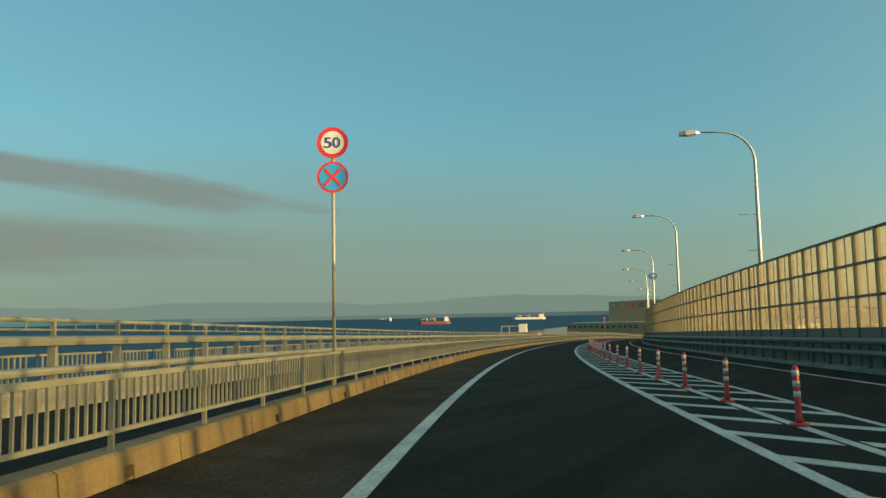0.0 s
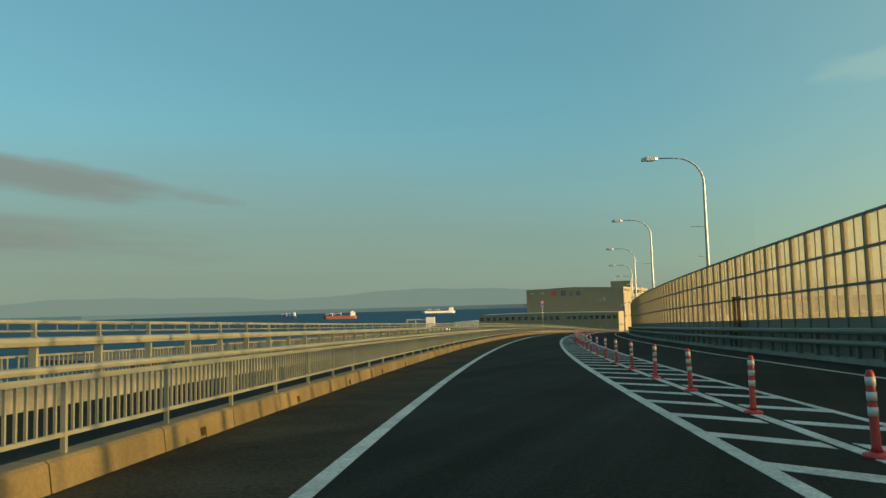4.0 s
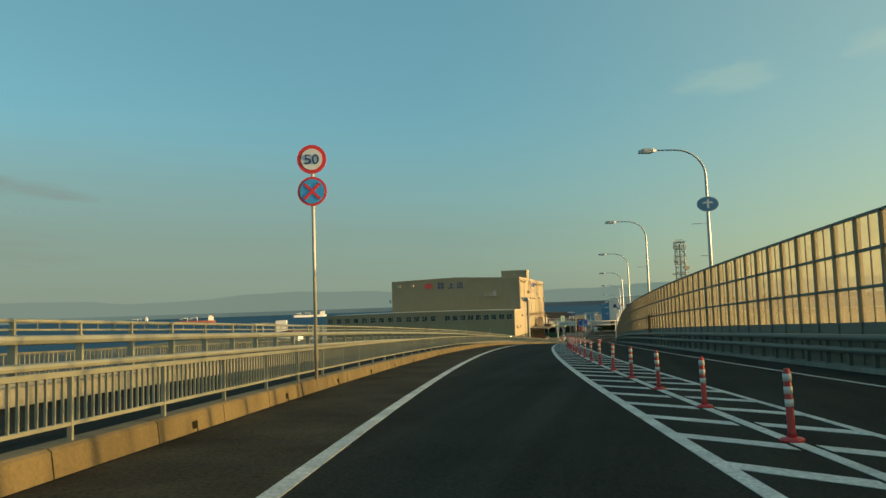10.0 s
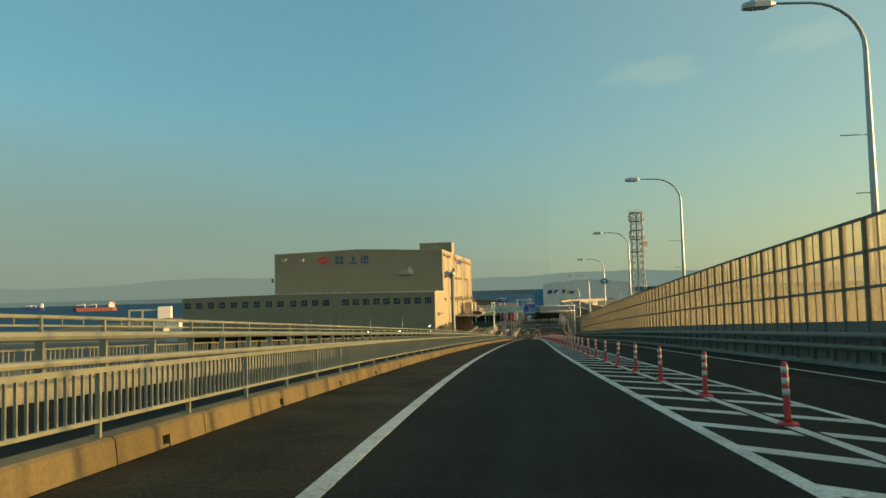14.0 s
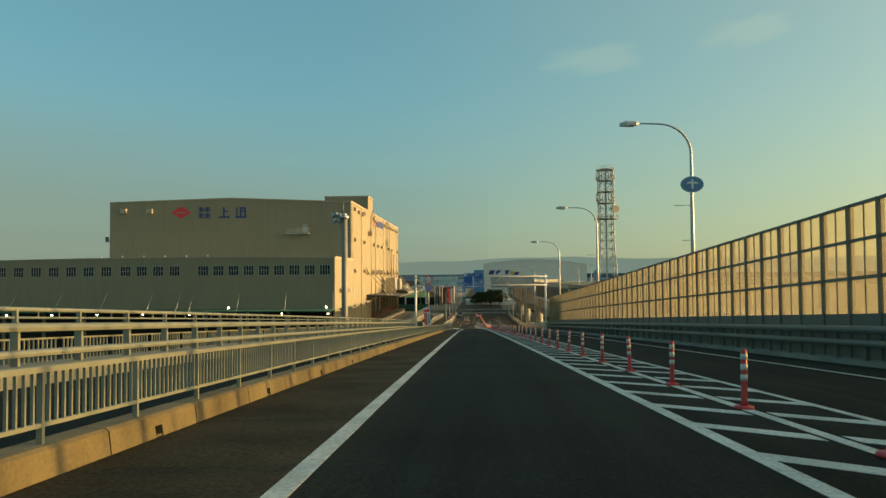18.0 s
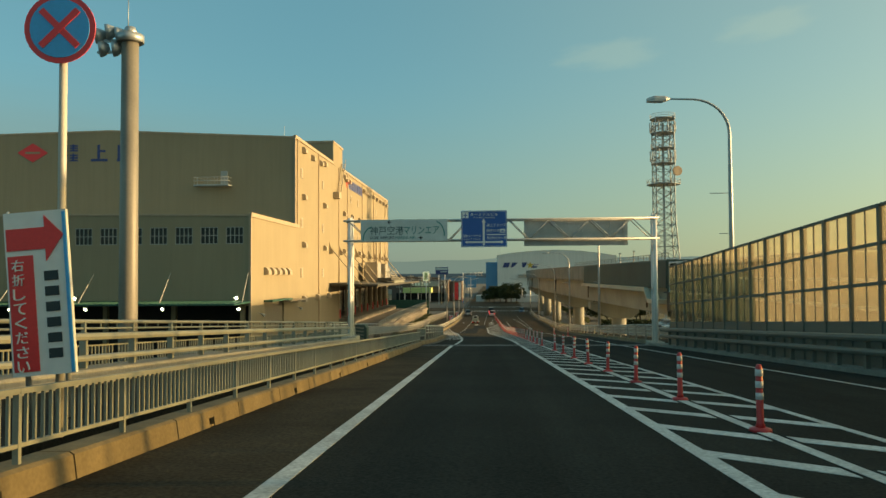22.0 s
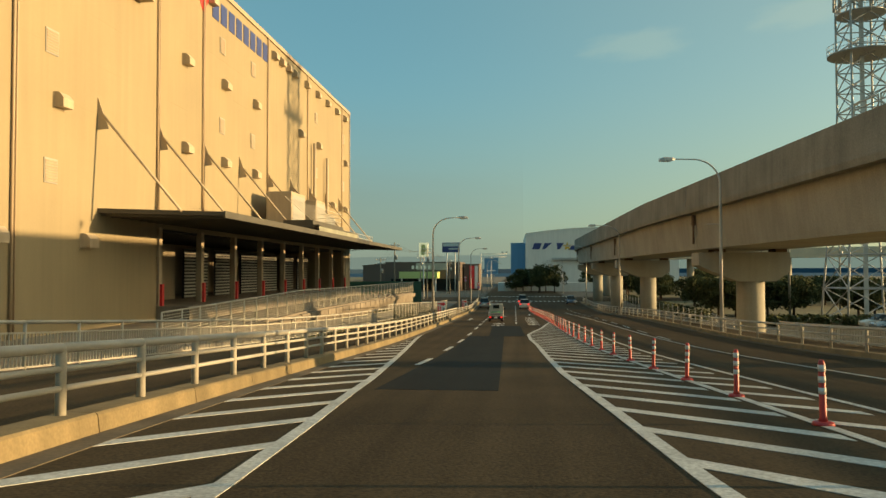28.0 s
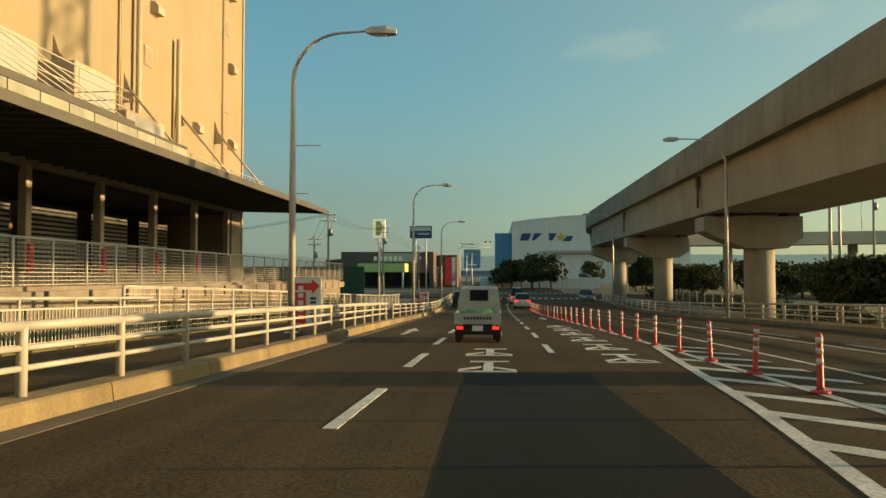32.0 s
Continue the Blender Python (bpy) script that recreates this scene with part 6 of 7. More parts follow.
# loading bays; ceiling and inner shutters carry the shade in their colour
part("bay_floor", Build().box(-36, WX + 2.5, 7.6, 68.2, 2.6, 3.6), M_YARD, wh)
part("bay_back_wall", Build().box(-36.3, -36.0, 7.6, 68.2, 3.6, 9.5), M_SHUTTER, wh)
part("bay_ceiling", Build().box(-36, WX - T_, 7.6, 68.2, 9.1, 9.35), M_BAY_SHADE, wh)
part("bay_side", Build().box(-36, WX - T_, 7.3, 7.6, 3.0, 9.3), M_CREAM, wh)
part("bay_side", Build().box(-36, WX - T_, 68.2, 68.5, 3.0, 9.3), M_CREAM, wh)
for k in range(9):
    y = 7.9 + 7.4 * k
    part("bay_column", Build().bevelled(WX - 0.45, WX + 0.05, y, y + 0.5, 3.5, 9.4, 0.04), M_VENT, wh)
    part("bumper", Build().box(WX + 0.05, WX + 0.25, y + 0.1, y + 0.4, 3.5, 5.2), M_SIGN_RED, wh, "red painted bumper")
    if k < 8:
        sh = part("bay_shutter", Build().box(-30.4, -30.2, y + 1.2, y + 6.6, 3.6, 8.3), M_SHUTTER if k < 2 else M_BAY_SHADE, wh)
        b = Build()
        for i in range(14):
            b.box(-30.2, -30.16, y + 1.2, y + 6.6, 3.7 + 0.32 * i, 3.86 + 0.32 * i)
        part("shutter_ribs", b, M_SHUTTER if k < 2 else M_FRAME, sh)

# ---- annex ----
ann = thing("warehouse_annex", "lower cream warehouse annex with a row of square windows", "warehouse")
AX0, AX1, AY = -98.5, -24.3, -43.0
atop = lambda x: 18.1 + 0.45 * (1 - ((x + 58) / 40) ** 2)
axs = [AX0 + (AX1 - AX0) * i / 12 for i in range(13)]
# window openings
WINS = [-97.9 + 3.5 * k for k in range(9)] + [-66.1 + 3.22 * k for k in range(4)] + [-50.8 + 2.95 * k for k in range(9)]
WW, WZ0, WZ1 = 2.05, 15.0, 16.95
b = Build()
b.box(AX0, AX1, AY, AY + 0.3, 8.0, WZ0)
edges = [AX0] + [v for x in WINS for v in (x, x + WW)] + [AX1]
for x0, x1 in zip(edges[::2], edges[1::2]):
    b.box(x0, x1, AY, AY + 0.3, WZ0, WZ1)
b.loft([[(x, AY, WZ1), (x, AY + 0.3, WZ1), (x, AY + 0.3, atop(x)), (x, AY, atop(x))] for x in axs])
part("front_wall", b, M_CREAM, ann, "shaded cream wall of vertical cladding")
for x in WINS:
    win = part("window", Build().box(x, x + WW, AY + 0.12, AY + 0.16, WZ0, WZ1), M_GLASS, ann)
    b = Build()
    b.box(x, x + WW, AY + 0.04, AY + 0.12, WZ0, WZ0 + 0.08).box(x, x + WW, AY + 0.04, AY + 0.12, WZ1 - 0.08, WZ1)
    for i in range(5):
        xx = x + (WW - 0.08) * i / 4
        b.box(xx, xx + 0.08, AY + 0.041, AY + 0.119, WZ0 + 0.08, WZ1 - 0.08)
    b.box(x, x + WW, AY + 0.042, AY + 0.118, (WZ0 + WZ1) / 2 - 0.035, (WZ0 + WZ1) / 2 + 0.035)
    part("window_frame", b, M_FRAME, win)
b = Build()
b.box(AX1 - 0.3, AX1, AY + 0.3, -22.3, 8.2, 18.3)
b.box(AX1 - 0.3, AX1, AY + 0.3, -37.8, 0, 8.2)
b.box(AX1 - 0.3, AX1, -29.6, -22.3, 0, 8.2)
part("side_wall", b, M_CREAM, ann, "sunlit cream wall")
part("side_wall", Build().box(AX0, AX0 + 0.3, AY + 0.3, -27.5, 8, 18.0), M_CREAM, ann)
b = Build()
b.loft([[(x, AY + 0.05, atop(x) - 0.15), (x, -27.3 if x < FX0 else front_y(x) - 0.05, atop(x) + 0.1), (x, -27.3 if x < FX0 else front_y(x) - 0.05, atop(x) + 0.25), (x, AY + 0.05, atop(x))] for x in axs])
part("roof", b, M_STEEL, ann)
part("roof_edge", Build().box(AX1 - 0.2, AX1 + 0.14, AY - 0.15, -22.3, 18.05, 18.55), M_CREAM_TRIM, ann)
part("corner_trim", Build().box(AX1 - 0.2, AX1 + 0.07, AY - 0.12, AY + 0.2, 0, 18.1), M_CREAM_TRIM, ann)
b = Build()
b.loft([[(x, AY - 0.1, atop(x) - 0.1), (x, AY + 0.15, atop(x) - 0.1), (x, AY + 0.15, atop(x) + 0.1), (x, AY - 0.1, atop(x) + 0.1)] for x in axs])
part("roof_edge", b, M_CREAM_TRIM, ann)
sh = part("roller_shutter", Build().box(AX1 - 0.28, AX1 - 0.2, -37.8, -29.6, 0.2, 8.2), M_SHUTTER, ann)
b = Build()
for i in range(30):
    b.box(AX1 - 0.2, AX1 - 0.17, -37.7, -29.7, 0.3 + 0.26 * i, 0.42 + 0.26 * i)
part("shutter_ribs", b, M_SHUTTER, sh)
part("hood", Build().box(AX1, AX1 + 1.1, -38.2, -29.2, 8.25, 8.45), M_GREEN, ann, "green sheet hood")
part("hood", Build().box(AX1, AX1 + 1.3, -31.0, -22.6, 8.0, 8.15), M_CREAM_TRIM, ann)
for k in range(5):
    y = -38.2 + 2.35 * k
    b = Build().loft([[(AX1, y + e, 12.4), (AX1, y + e, 11.5), (AX1 + 0.6, y + e, 11.5), (AX1 + 0.6, y + e, 12.0), (AX1 + 0.3, y + e, 12.35)] for e in (0.0, 1.2)])
    part("vent_hood", b, M_VENT, ann)
for y in (-40.4, -23.4):
    lamp_ = part("wall_lamp", Build().bar((AX1, y, 7.1), (AX1 + 0.6, y, 6.9), 0.06, 0.06).tube([(AX1 + 0.4, y, 6.95), (AX1 + 0.8, y, 6.75)], [0.1, 0.2], 10), M_STEEL, ann)
# dock under the annex; shade is painted on its back wall and ceiling
part("dock_back_wall", Build().box(AX0, AX1 - 0.3, -36.3, -36.0, 0, 8.4), M_BAY_SHADE, ann)
part("dock_ceiling", Build().box(AX0, AX1 - 0.3, AY + 0.3, -36.3, 8.1, 8.3), M_BAY_SHADE, ann)
for k in range(10):
    x = AX0 + 1 + 8.0 * k
    part("dock_column", Build().box(x, x + 0.5, AY, AY + 0.5, 0, 8.05), M_CREAM, ann)
green = part("dock_canopy", Build().loft([[(x, AY, 8.35), (x, AY - 5.2, 8.25), (x, AY - 5.2, 8.4), (x, AY, 8.55)] for x in (AX0, AX1)]), M_GREEN, ann, "green sheet canopy")
b = Build()
for k in range(120):
    x = AX0 + 0.3 + 0.61 * k
    b.loft([[(x + e, AY, 8.55), (x + e, AY - 5.2, 8.4), (x + e, AY - 5.2, 8.46), (x + e, AY, 8.61)] for e in (0.0, 0.2)])
stuff("canopy_ribs", b, M_GREEN, "", "", green)
for x in (-95.5, -86.5, -77.5, -68.6, -59.6, -54.1, -51.6, -42.6, -33.6, -24.6):
    part("stay", Build().tube([(x, AY, 11.7), (x + 1.0, AY - 5.0, 8.5)], 0.05, 6), M_RAIL_WHITE, green)
for x, z in ((-88.3, 7.65), (-79.3, 7.65), (-70.3, 7.65), (-61.3, 7.65), (-52.3, 7.65), (-43.3, 7.65), (-34.3, 7.65), (-25.5, 7.65), (-44.6, 8.9), (-25.8, 8.9)):
    fl = part("dock_lamp", Build().tube([(x, AY - 0.02, z + 0.3), (x, AY - 0.3, z + 0.15), (x, AY - 0.5, z)], [0.05, 0.1, 0.24], 10), M_STEEL, ann)
    part("lamp_face", Build().tube([(x, AY - 0.505, z - 0.005), (x, AY - 0.525, z - 0.02)], 0.17, 12), M_LAMP_LIT, fl, "lit lamp face")
for k in range(6):
    x = -70 + 4.2 * k
    up = part("roof_lamp", Build().tube([(x, AY + 0.5, 18.2), (x, AY + 0.5, 18.75)], 0.03, 6).tube([(x, AY + 0.45, 18.75), (x, AY + 0.3, 18.9)], [0.08, 0.16], 8), M_WHITE, ann)


# ---- yard beside the warehouse ----
yard = Build()
yard.box(WX, -14.6, -14, 69, -0.3, 2.6)
structure("yard", yard, M_YARD, "raised concrete loading yard beside the warehouse", "yard")
ramp = Build()
ramp.loft([[(WX + 0.1, -40, -0.2), (-15, -40, -0.2), (-15, -40, 0.0), (WX + 0.1, -40, 0.0)], [(WX + 0.1, -14, -0.2), (-15, -14, -0.2), (-15, -14, 2.6), (WX + 0.1, -14, 2.6)]])
structure("yard_ramp", ramp, M_YARD, "concrete ramp up to the loading yard", "ramp")

# ---- viaduct of the automatic railway ----
def vx(y):
    base = max(13.35, 15.1 - 0.045 * (y + 10))
    return base + (max(0.0, y - 105) / 12.0) ** 2 * 0.6


via = tagged(new("rail_viaduct"), "weathered concrete railway viaduct on round piers", "viaduct", "", "structure")
V_TOP, V_LEDGE, V_BOT, V_W = 12.5, 10.7, 7.7, 8.4
ys = [-74 + 4.0 * k for k in range(61)]
def strip(profile, y0, y1, n):
    return [[(vx(y) + dx, y, z) for dx, z in profile] for y in (y0 + (y1 - y0) * i / n for i in range(n + 1))]


spans = [(-62.0, -53.0), (-53.0, -21.0), (-21.0, 13.5), (13.5, 52.5), (52.5, 82.0), (82.0, 112.0), (112.0, 142.0), (142.0, 172.0)]
for y0, y1 in spans:
    part("girder", Build().loft(strip([(0.9, V_BOT), (V_W - 0.9, V_BOT), (V_W - 0.6, V_LEDGE - 0.3), (0.6, V_LEDGE - 0.3)], y0 + 0.04, y1 - 0.04, 8)), M_CONCRETE, via, "smooth concrete girder")
    part("deck", Build().loft(strip([(0.05, V_LEDGE - 0.3), (V_W - 0.05, V_LEDGE - 0.3), (V_W, V_LEDGE), (0.0, V_LEDGE)], y0 + 0.03, y1 - 0.03, 8)), M_CONCRETE_DARK, via)
    part("parapet", Build().loft(strip([(0.0, V_LEDGE), (0.25, V_LEDGE), (0.3, V_TOP), (0.06, V_TOP)], y0 + 0.03, y1 - 0.03, 8)), M_CONCRETE_DARK, via, "streaked parapet wall")
    part("parapet", Build().loft(strip([(V_W - 0.25, V_LEDGE), (V_W, V_LEDGE), (V_W - 0.06, V_TOP), (V_W - 0.3, V_TOP)], y0 + 0.03, y1 - 0.03, 8)), M_CONCRETE_DARK, via)
    b = Build()
    b.box(vx(y1) + 0.4, vx(y1) + 0.62, y1 - 0.6, y1 - 0.2, V_LEDGE - 1.2, V_LEDGE - 0.45)
    b.tube([(vx(y1) + 0.5, y1 - 0.4, V_LEDGE - 1.2), (vx(y1) + 0.5, y1 - 0.4, V_BOT + 0.4)], 0.08, 7)
    part("drain_box", b, M_RUST, via, "rusty drain box and pipe")
for y in (-21.0, 13.5, 52.5, 82.0, 112.0, 142.0):
    cx = vx(y) + 4.7
    pier = thing("viaduct_pier", "round concrete pier with a hammerhead under the viaduct", "pier", "viaduct piers", (cx, y, 0))
    part("column", Build().tube([(0, 0, -0.5), (0, 0, 6.6)], 1.0, 28), M_CONCRETE, pier)
    part("crosshead", Build().plate([(-1.2, 5.3), (1.5, 5.3), (2.5, 6.0), (2.5, V_BOT - 0.25), (-4.0, V_BOT - 0.25), (-4.0, 6.5), (-3.2, 6.1)], -1.15, 1.15), M_CONCRETE, pier)
    for dx in (-2.4, 2.0):
        part("bearing", Build().box(dx - 0.4, dx + 0.4, -0.9, 0.9, V_BOT - 0.26, V_BOT + 0.03), M_RUST, pier)
# railing on the parapet, in short framed panels
for k in range(24):
    ya, yb = -62.0 + 2.1 * k, -62.0 + 2.1 * k + 1.9
    b = Build()
    for y in (ya, (ya + yb) / 2, yb):
        b.bar((vx(y) + 0.17, y, V_TOP - 0.05), (vx(y) + 0.17, y, V_TOP + 0.52), 0.045, 0.045)
    for z in (0.28, 0.52):
        b.bar((vx(ya) + 0.17, ya, V_TOP + z), (vx(yb) + 0.17, yb, V_TOP + z), 0.045, 0.05)
    part("railing_panel", b, M_FRAME, via, "thin steel railing panel on the parapet")
# dark cladding on the near parapet, with its pale ledge stepping down at the end
part("parapet_cladding", Build().loft([[(vx(y) + dx, y, z) for dx, z in [(-0.1, V_LEDGE - 0.62), (-0.02, V_LEDGE - 0.62), (0.05, V_TOP - 0.1), (-0.04, V_TOP - 0.1)]] for y in (-62.1, -50.0, -40.0, -30.0, -21.3)]), M_CLADDING, via, "dark grey-green cladding sheets")
part("ledge", Build().loft([[(vx(y) + dx, y, z) for dx, z in [(-0.45, V_LEDGE - 1.0), (0.7, V_LEDGE - 1.0), (0.7, V_LEDGE - 0.63), (-0.45, V_LEDGE - 0.63)]] for y in (-56.0, -46.0, -36.0, -21.3)]), M_PALE, via, "pale concrete ledge")
part("ledge_step", Build().loft([[(vx(y) + dx, y, z + h) for dx, z in [(-0.45, V_LEDGE - 1.0), (0.7, V_LEDGE - 1.0), (0.7, V_LEDGE - 0.63), (-0.45, V_LEDGE - 0.63)]] for y, h in ((-60.0, -1.0), (-57.2, -1.0), (-56.02, 0.0))]), M_PALE, via, "pale concrete ledge stepping down")
# steel span beyond, with a glazed screen
# dark sheet added to darken the view through the screen
part("end_wall", Build().box(vx(-62) + 0.02, vx(-62) + V_W - 0.02, -62.14, -62.02, V_BOT, V_TOP), M_CLADDING, via, "dark sheet added across the end of the concrete span")
part("steel_girder", Build().box(vx(-63) - 0.1, vx(-63) + 8.6, -98.0, -62.2, 8.2, 9.7), M_GIRDER, via, "brown painted steel girder")
part("girder_flange", Build().box(vx(-63) - 0.35, vx(-63) + 8.85, -98.0, -62.25, 9.7, 9.82), M_GIRDER, via)
for k in range(14):
    y = -62.6 - 2.6 * k
    part("screen_post", Build().box(vx(-63) + 0.02, vx(-63) + 0.14, y - 0.06, y + 0.06, 9.82, 12.3), M_WHITE, via)
    if k < 13:
        part("screen_pane", Build().box(vx(-63) + 0.06, vx(-63) + 0.09, y - 2.5, y - 0.1, 9.95, 12.1), M_SCREEN, via)
for z in (9.85, 10.95, 12.15):
    part("screen_rail", Build().box(vx(-63) + 0.03, vx(-63) + 0.13, -97.5, -62.6, z, z + 0.13), M_WHITE, via)
for k, (dx, y) in enumerate(((0.8, -66.0), (7.5, -66.0), (0.8, -96.0), (7.5, -96.0))):
    part("support_leg", Build().box(vx(-63) + dx - 0.4, vx(-63) + dx + 0.4, y - 0.4, y + 0.4, 0, 8.25), M_GIRDER, via)
# low wall of a parallel road seen through the noise barrier
low = Build()
low.loft([[(axis_x(y) + 19, y, z), (axis_x(y) + 27, y, z), (axis_x(y) + 27, y, z + 1.6), (axis_x(y) + 19, y, z + 1.6)] for y, z in ((-420, road_z(-420) - 2.2), (-300, road_z(-300) - 1.9), (-200, road_z(-200) - 1.2), (-140, 10.2), (-100, 9.2))])
structure("railway_deck", low, M_CONCRETE_DARK, "concrete deck of the railway alongside the bridge", "viaduct")
for k in range(6):
    y = -400 + 56 * k
    z = float(np.interp(y, [-420, -300, -200, -140, -100], [road_z(-420) - 2.2, road_z(-300) - 1.9, road_z(-200) - 1.2, 10.2, 9.2]))
    leg = thing("railway_pier", "concrete pier under the railway deck", "pier", "railway piers", (axis_x(y) + 23, y, 0))
    part("column", Build().tube([(0, 0, -5), (0, 0, z + 0.05)], 1.2, 20), M_CONCRETE, leg)

# ---- second viaduct, a far road bridge ----
far_road = tagged(new("far_viaduct"), "concrete road viaduct crossing in the distance, girder pale as if sunlit", "viaduct", "", "structure")
pts = [(34 + 12 * k, 150 - 0.5 * k * k + 2 * k, 9.0 + 0.12 * k) for k in range(12)]
b = Build()
b.loft([[(x, y - 4, z), (x, y + 4, z), (x, y + 4, z + 2.4), (x, y - 4, z + 2.4)] for x, y, z in pts])
# sunlight on this girder is painted in by the paler concrete
part("girder", b, M_PALE, far_road)
for x, y, z in pts[1::2]:
    part("column", Build().tube([(x, y, -0.3), (x, y, z + 0.1)], 0.9, 16), M_CONCRETE, far_road)
    part("lamp_pole", Build().tube([(x, y - 3.8, z + 2.4), (x, y - 3.8, z + 9)], 0.07, 6), M_POLE, far_road)

# ---- telecom tower ----
tw = thing("telecom_tower", "pale steel lattice telecom tower with round platforms and a dish", "lattice tower", "", (42.3, 47.6, 0))
half = lambda z: 3.7 + (2.05 - 3.7) * min(1.0, z / 24.0)
levels = [0, 4, 8, 11.5, 14.5, 17.5, 20, 22.5, 25, 27.5, 30, 32.5, 35, 37.5, 40, 42.5, 45, 47]
for sx in (-1, 1):
    for sy in (-1, 1):
        part("leg", Build().tube([(sx * half(z), sy * half(z), z - (0.3 if z == 0 else 0)) for z in levels], 0.13, 8), M_TOWER, tw)
for z0, z1 in zip(levels, levels[1:]):
    h0, h1 = half(z0), half(z1)
    for (ax, ay), (bx_, by) in (((-1, -1), (1, -1)), ((1, -1), (1, 1)), ((1, 1), (-1, 1)), ((-1, 1), (-1, -1))):
        part("brace", Build().tube([(ax * h0, ay * h0, z0), (bx_ * h1, by * h1, z1)], 0.07, 5), M_TOWER, tw)
        part("brace", Build().tube([(bx_ * h0, by * h0, z0), (ax * h1, ay * h1, z1)], 0.07, 5), M_TOWER, tw)
        part("strut", Build().tube([(ax * h1, ay * h1, z1), (bx_ * h1, by * h1, z1)], 0.08, 5), M_TOWER, tw)
part("ladder", Build().bar((0, 0, 0), (0, 0, 46), 0.5, 0.12), M_STEEL, tw)
for z, r in ((31.7, 3.7), (36.5, 2.7), (40.0, 2.7), (43.5, 2.7), (46.8, 2.8)):
    pl = part("platform", Build().tube([(0, 0, z - 0.08), (0, 0, z + 0.08)], r, 24), M_TOWER, tw)
    b = Build()
    for k in range(24):
        a = 2 * math.pi * k / 24
        b.tube([(r * math.cos(a), r * math.sin(a), z), (r * math.cos(a), r * math.sin(a), z + 1.1)], 0.03, 5)
    for h in (0.55, 1.1):
        b.tube([(r * math.cos(2 * math.pi * k / 24), r * math.sin(2 * math.pi * k / 24), z + h) for k in range(25)], 0.035, 5)
    part("railing", b, M_TOWER, pl)
for k in range(9):
    a = 2 * math.pi * k / 9
    for z in (37.2, 43.8):
        part("aerial_panel", Build().tube([(2.85 * math.cos(a), 2.85 * math.sin(a), z), (2.85 * math.cos(a), 2.85 * math.sin(a), z + 2.4)], 0.13, 6), M_TOWER, tw)
part("dish", Build().tube([(2.6, -1.6, 34.6), (2.75, -2.1, 34.6)], [1.05, 1.1], 20), M_CREAM_TRIM, tw, "round dish aerial")

# ---- hangar ----
hg = thing("hangar", "white aircraft hangar with a curved roof and a dark wordmark", "hangar", "", (0, 0, 0))
HY = 258.0
prof = [(5.6, 21.2), (14, 22.3), (24, 23.2), (36, 23.6), (48, 23.0), (58, 21.8), (66, 20.4)]
outline = [(5.6, -0.2)] + prof + [(66, -0.2)]
part("body", Build().plate(outline, HY, HY + 80), M_HANGAR, hg)
part("roof_edge", Build().plate([(x, z - 0.15) for x, z in prof] + [(x, z + 0.3) for x, z in reversed(prof)], HY - 0.15, HY + 80.1), M_HANGAR, hg)
part("side_block", Build().box(-0.4, 5.55, HY + 4, HY + 60, -0.2, 17.8), M_HANGAR_BLUE, hg, "blue clad side block")
for k, x in enumerate((8.2, 12.3, 17.5)):
    b = Build()
    if k == 0:
        ol = [(x, 15.0), (x + 3.0, 15.0), (x + 3.9, 17.5), (x + 0.9, 17.5)]
    elif k == 1:
        ol = [(x, 15.0), (x + 1.0, 15.0), (x + 3.8, 17.5), (x + 0.9, 17.5)]
    else:
        ol = [(x + 0.8, 15.0), (x + 1.9, 15.0), (x + 3.4, 17.5), (x + 0.6, 17.5)]
    part("wordmark_block", b.plate(ol, HY - 0.12, HY - 0.02), M_NAVY, hg, "dark wordmark as plain slanted block")
star = []
for k in range(10):
    r, a = (1.9 if k % 2 == 0 else 0.8), radians(90 + 36 * k)
    star.append((22.3 + r * math.cos(a), 16.1 + r * math.sin(a)))
part("star", Build().plate(star, HY - 0.16, HY - 0.05), M_GOLD, hg, "gold star")
part("wordmark_block", Build().plate([(22.6, 14.7), (25.6, 14.7), (26.6, 16.5), (24.2, 16.5)], HY - 0.13, HY - 0.03), M_NAVY, hg)
part("door_canopy", Build().box(16, 52, HY - 2.0, HY, 10.6, 11.5), M_FRAME, hg)
for k in range(8):
    part("door_panel", Build().box(17 + 4.3 * k, 21.1 + 4.3 * k, HY - 0.3, HY - 0.02, 0, 10.4), M_HANGAR, hg)
part("terminal_block", Build().box(-4, 26, HY - 70, HY - 60, -0.2, 2.6), M_HANGAR, hg)

# ---- shops and boards along the far left side ----
shop = thing("car_dealer", "dark brown showroom with a pale green canopy", "shop building")
part("body", Build().box(-40, -16, 190, 215, -0.2, 9.2), M_BROWN, shop)
part("upper_fascia", Build().box(-30, -20, 189.8, 190.0, 6.6, 8.8), M_FRAME, shop)
part("canopy_fascia", Build().box(-34.2, -22.4, 182, 189.7, 4.0, 6.1), M_LIME, shop, "pale green canopy")
for x in (-33.5, -28, -23):
    part("canopy_column", Build().box(x - 0.2, x + 0.2, 182.5, 182.9, 0, 4.0), M_WHITE, shop)
part("glazing", Build().box(-38, -17, 189.85, 189.98, 0.3, 3.8), M_GLASS, shop)
for k in range(6):
    part("name_bar", Build().box(-31.4 + 1.3 * k, -30.6 + 1.3 * k, 189.6, 189.79, 6.9, 8.0), M_SIGN_WHITE, shop, "pale wordmark as plain bar")
shop2 = thing("roadside_building", "dark low building with a red striped front", "shop building")
part("body", Build().box(-15.5, -10.5, 200, 220, -0.2, 8.6), M_BROWN, shop2)
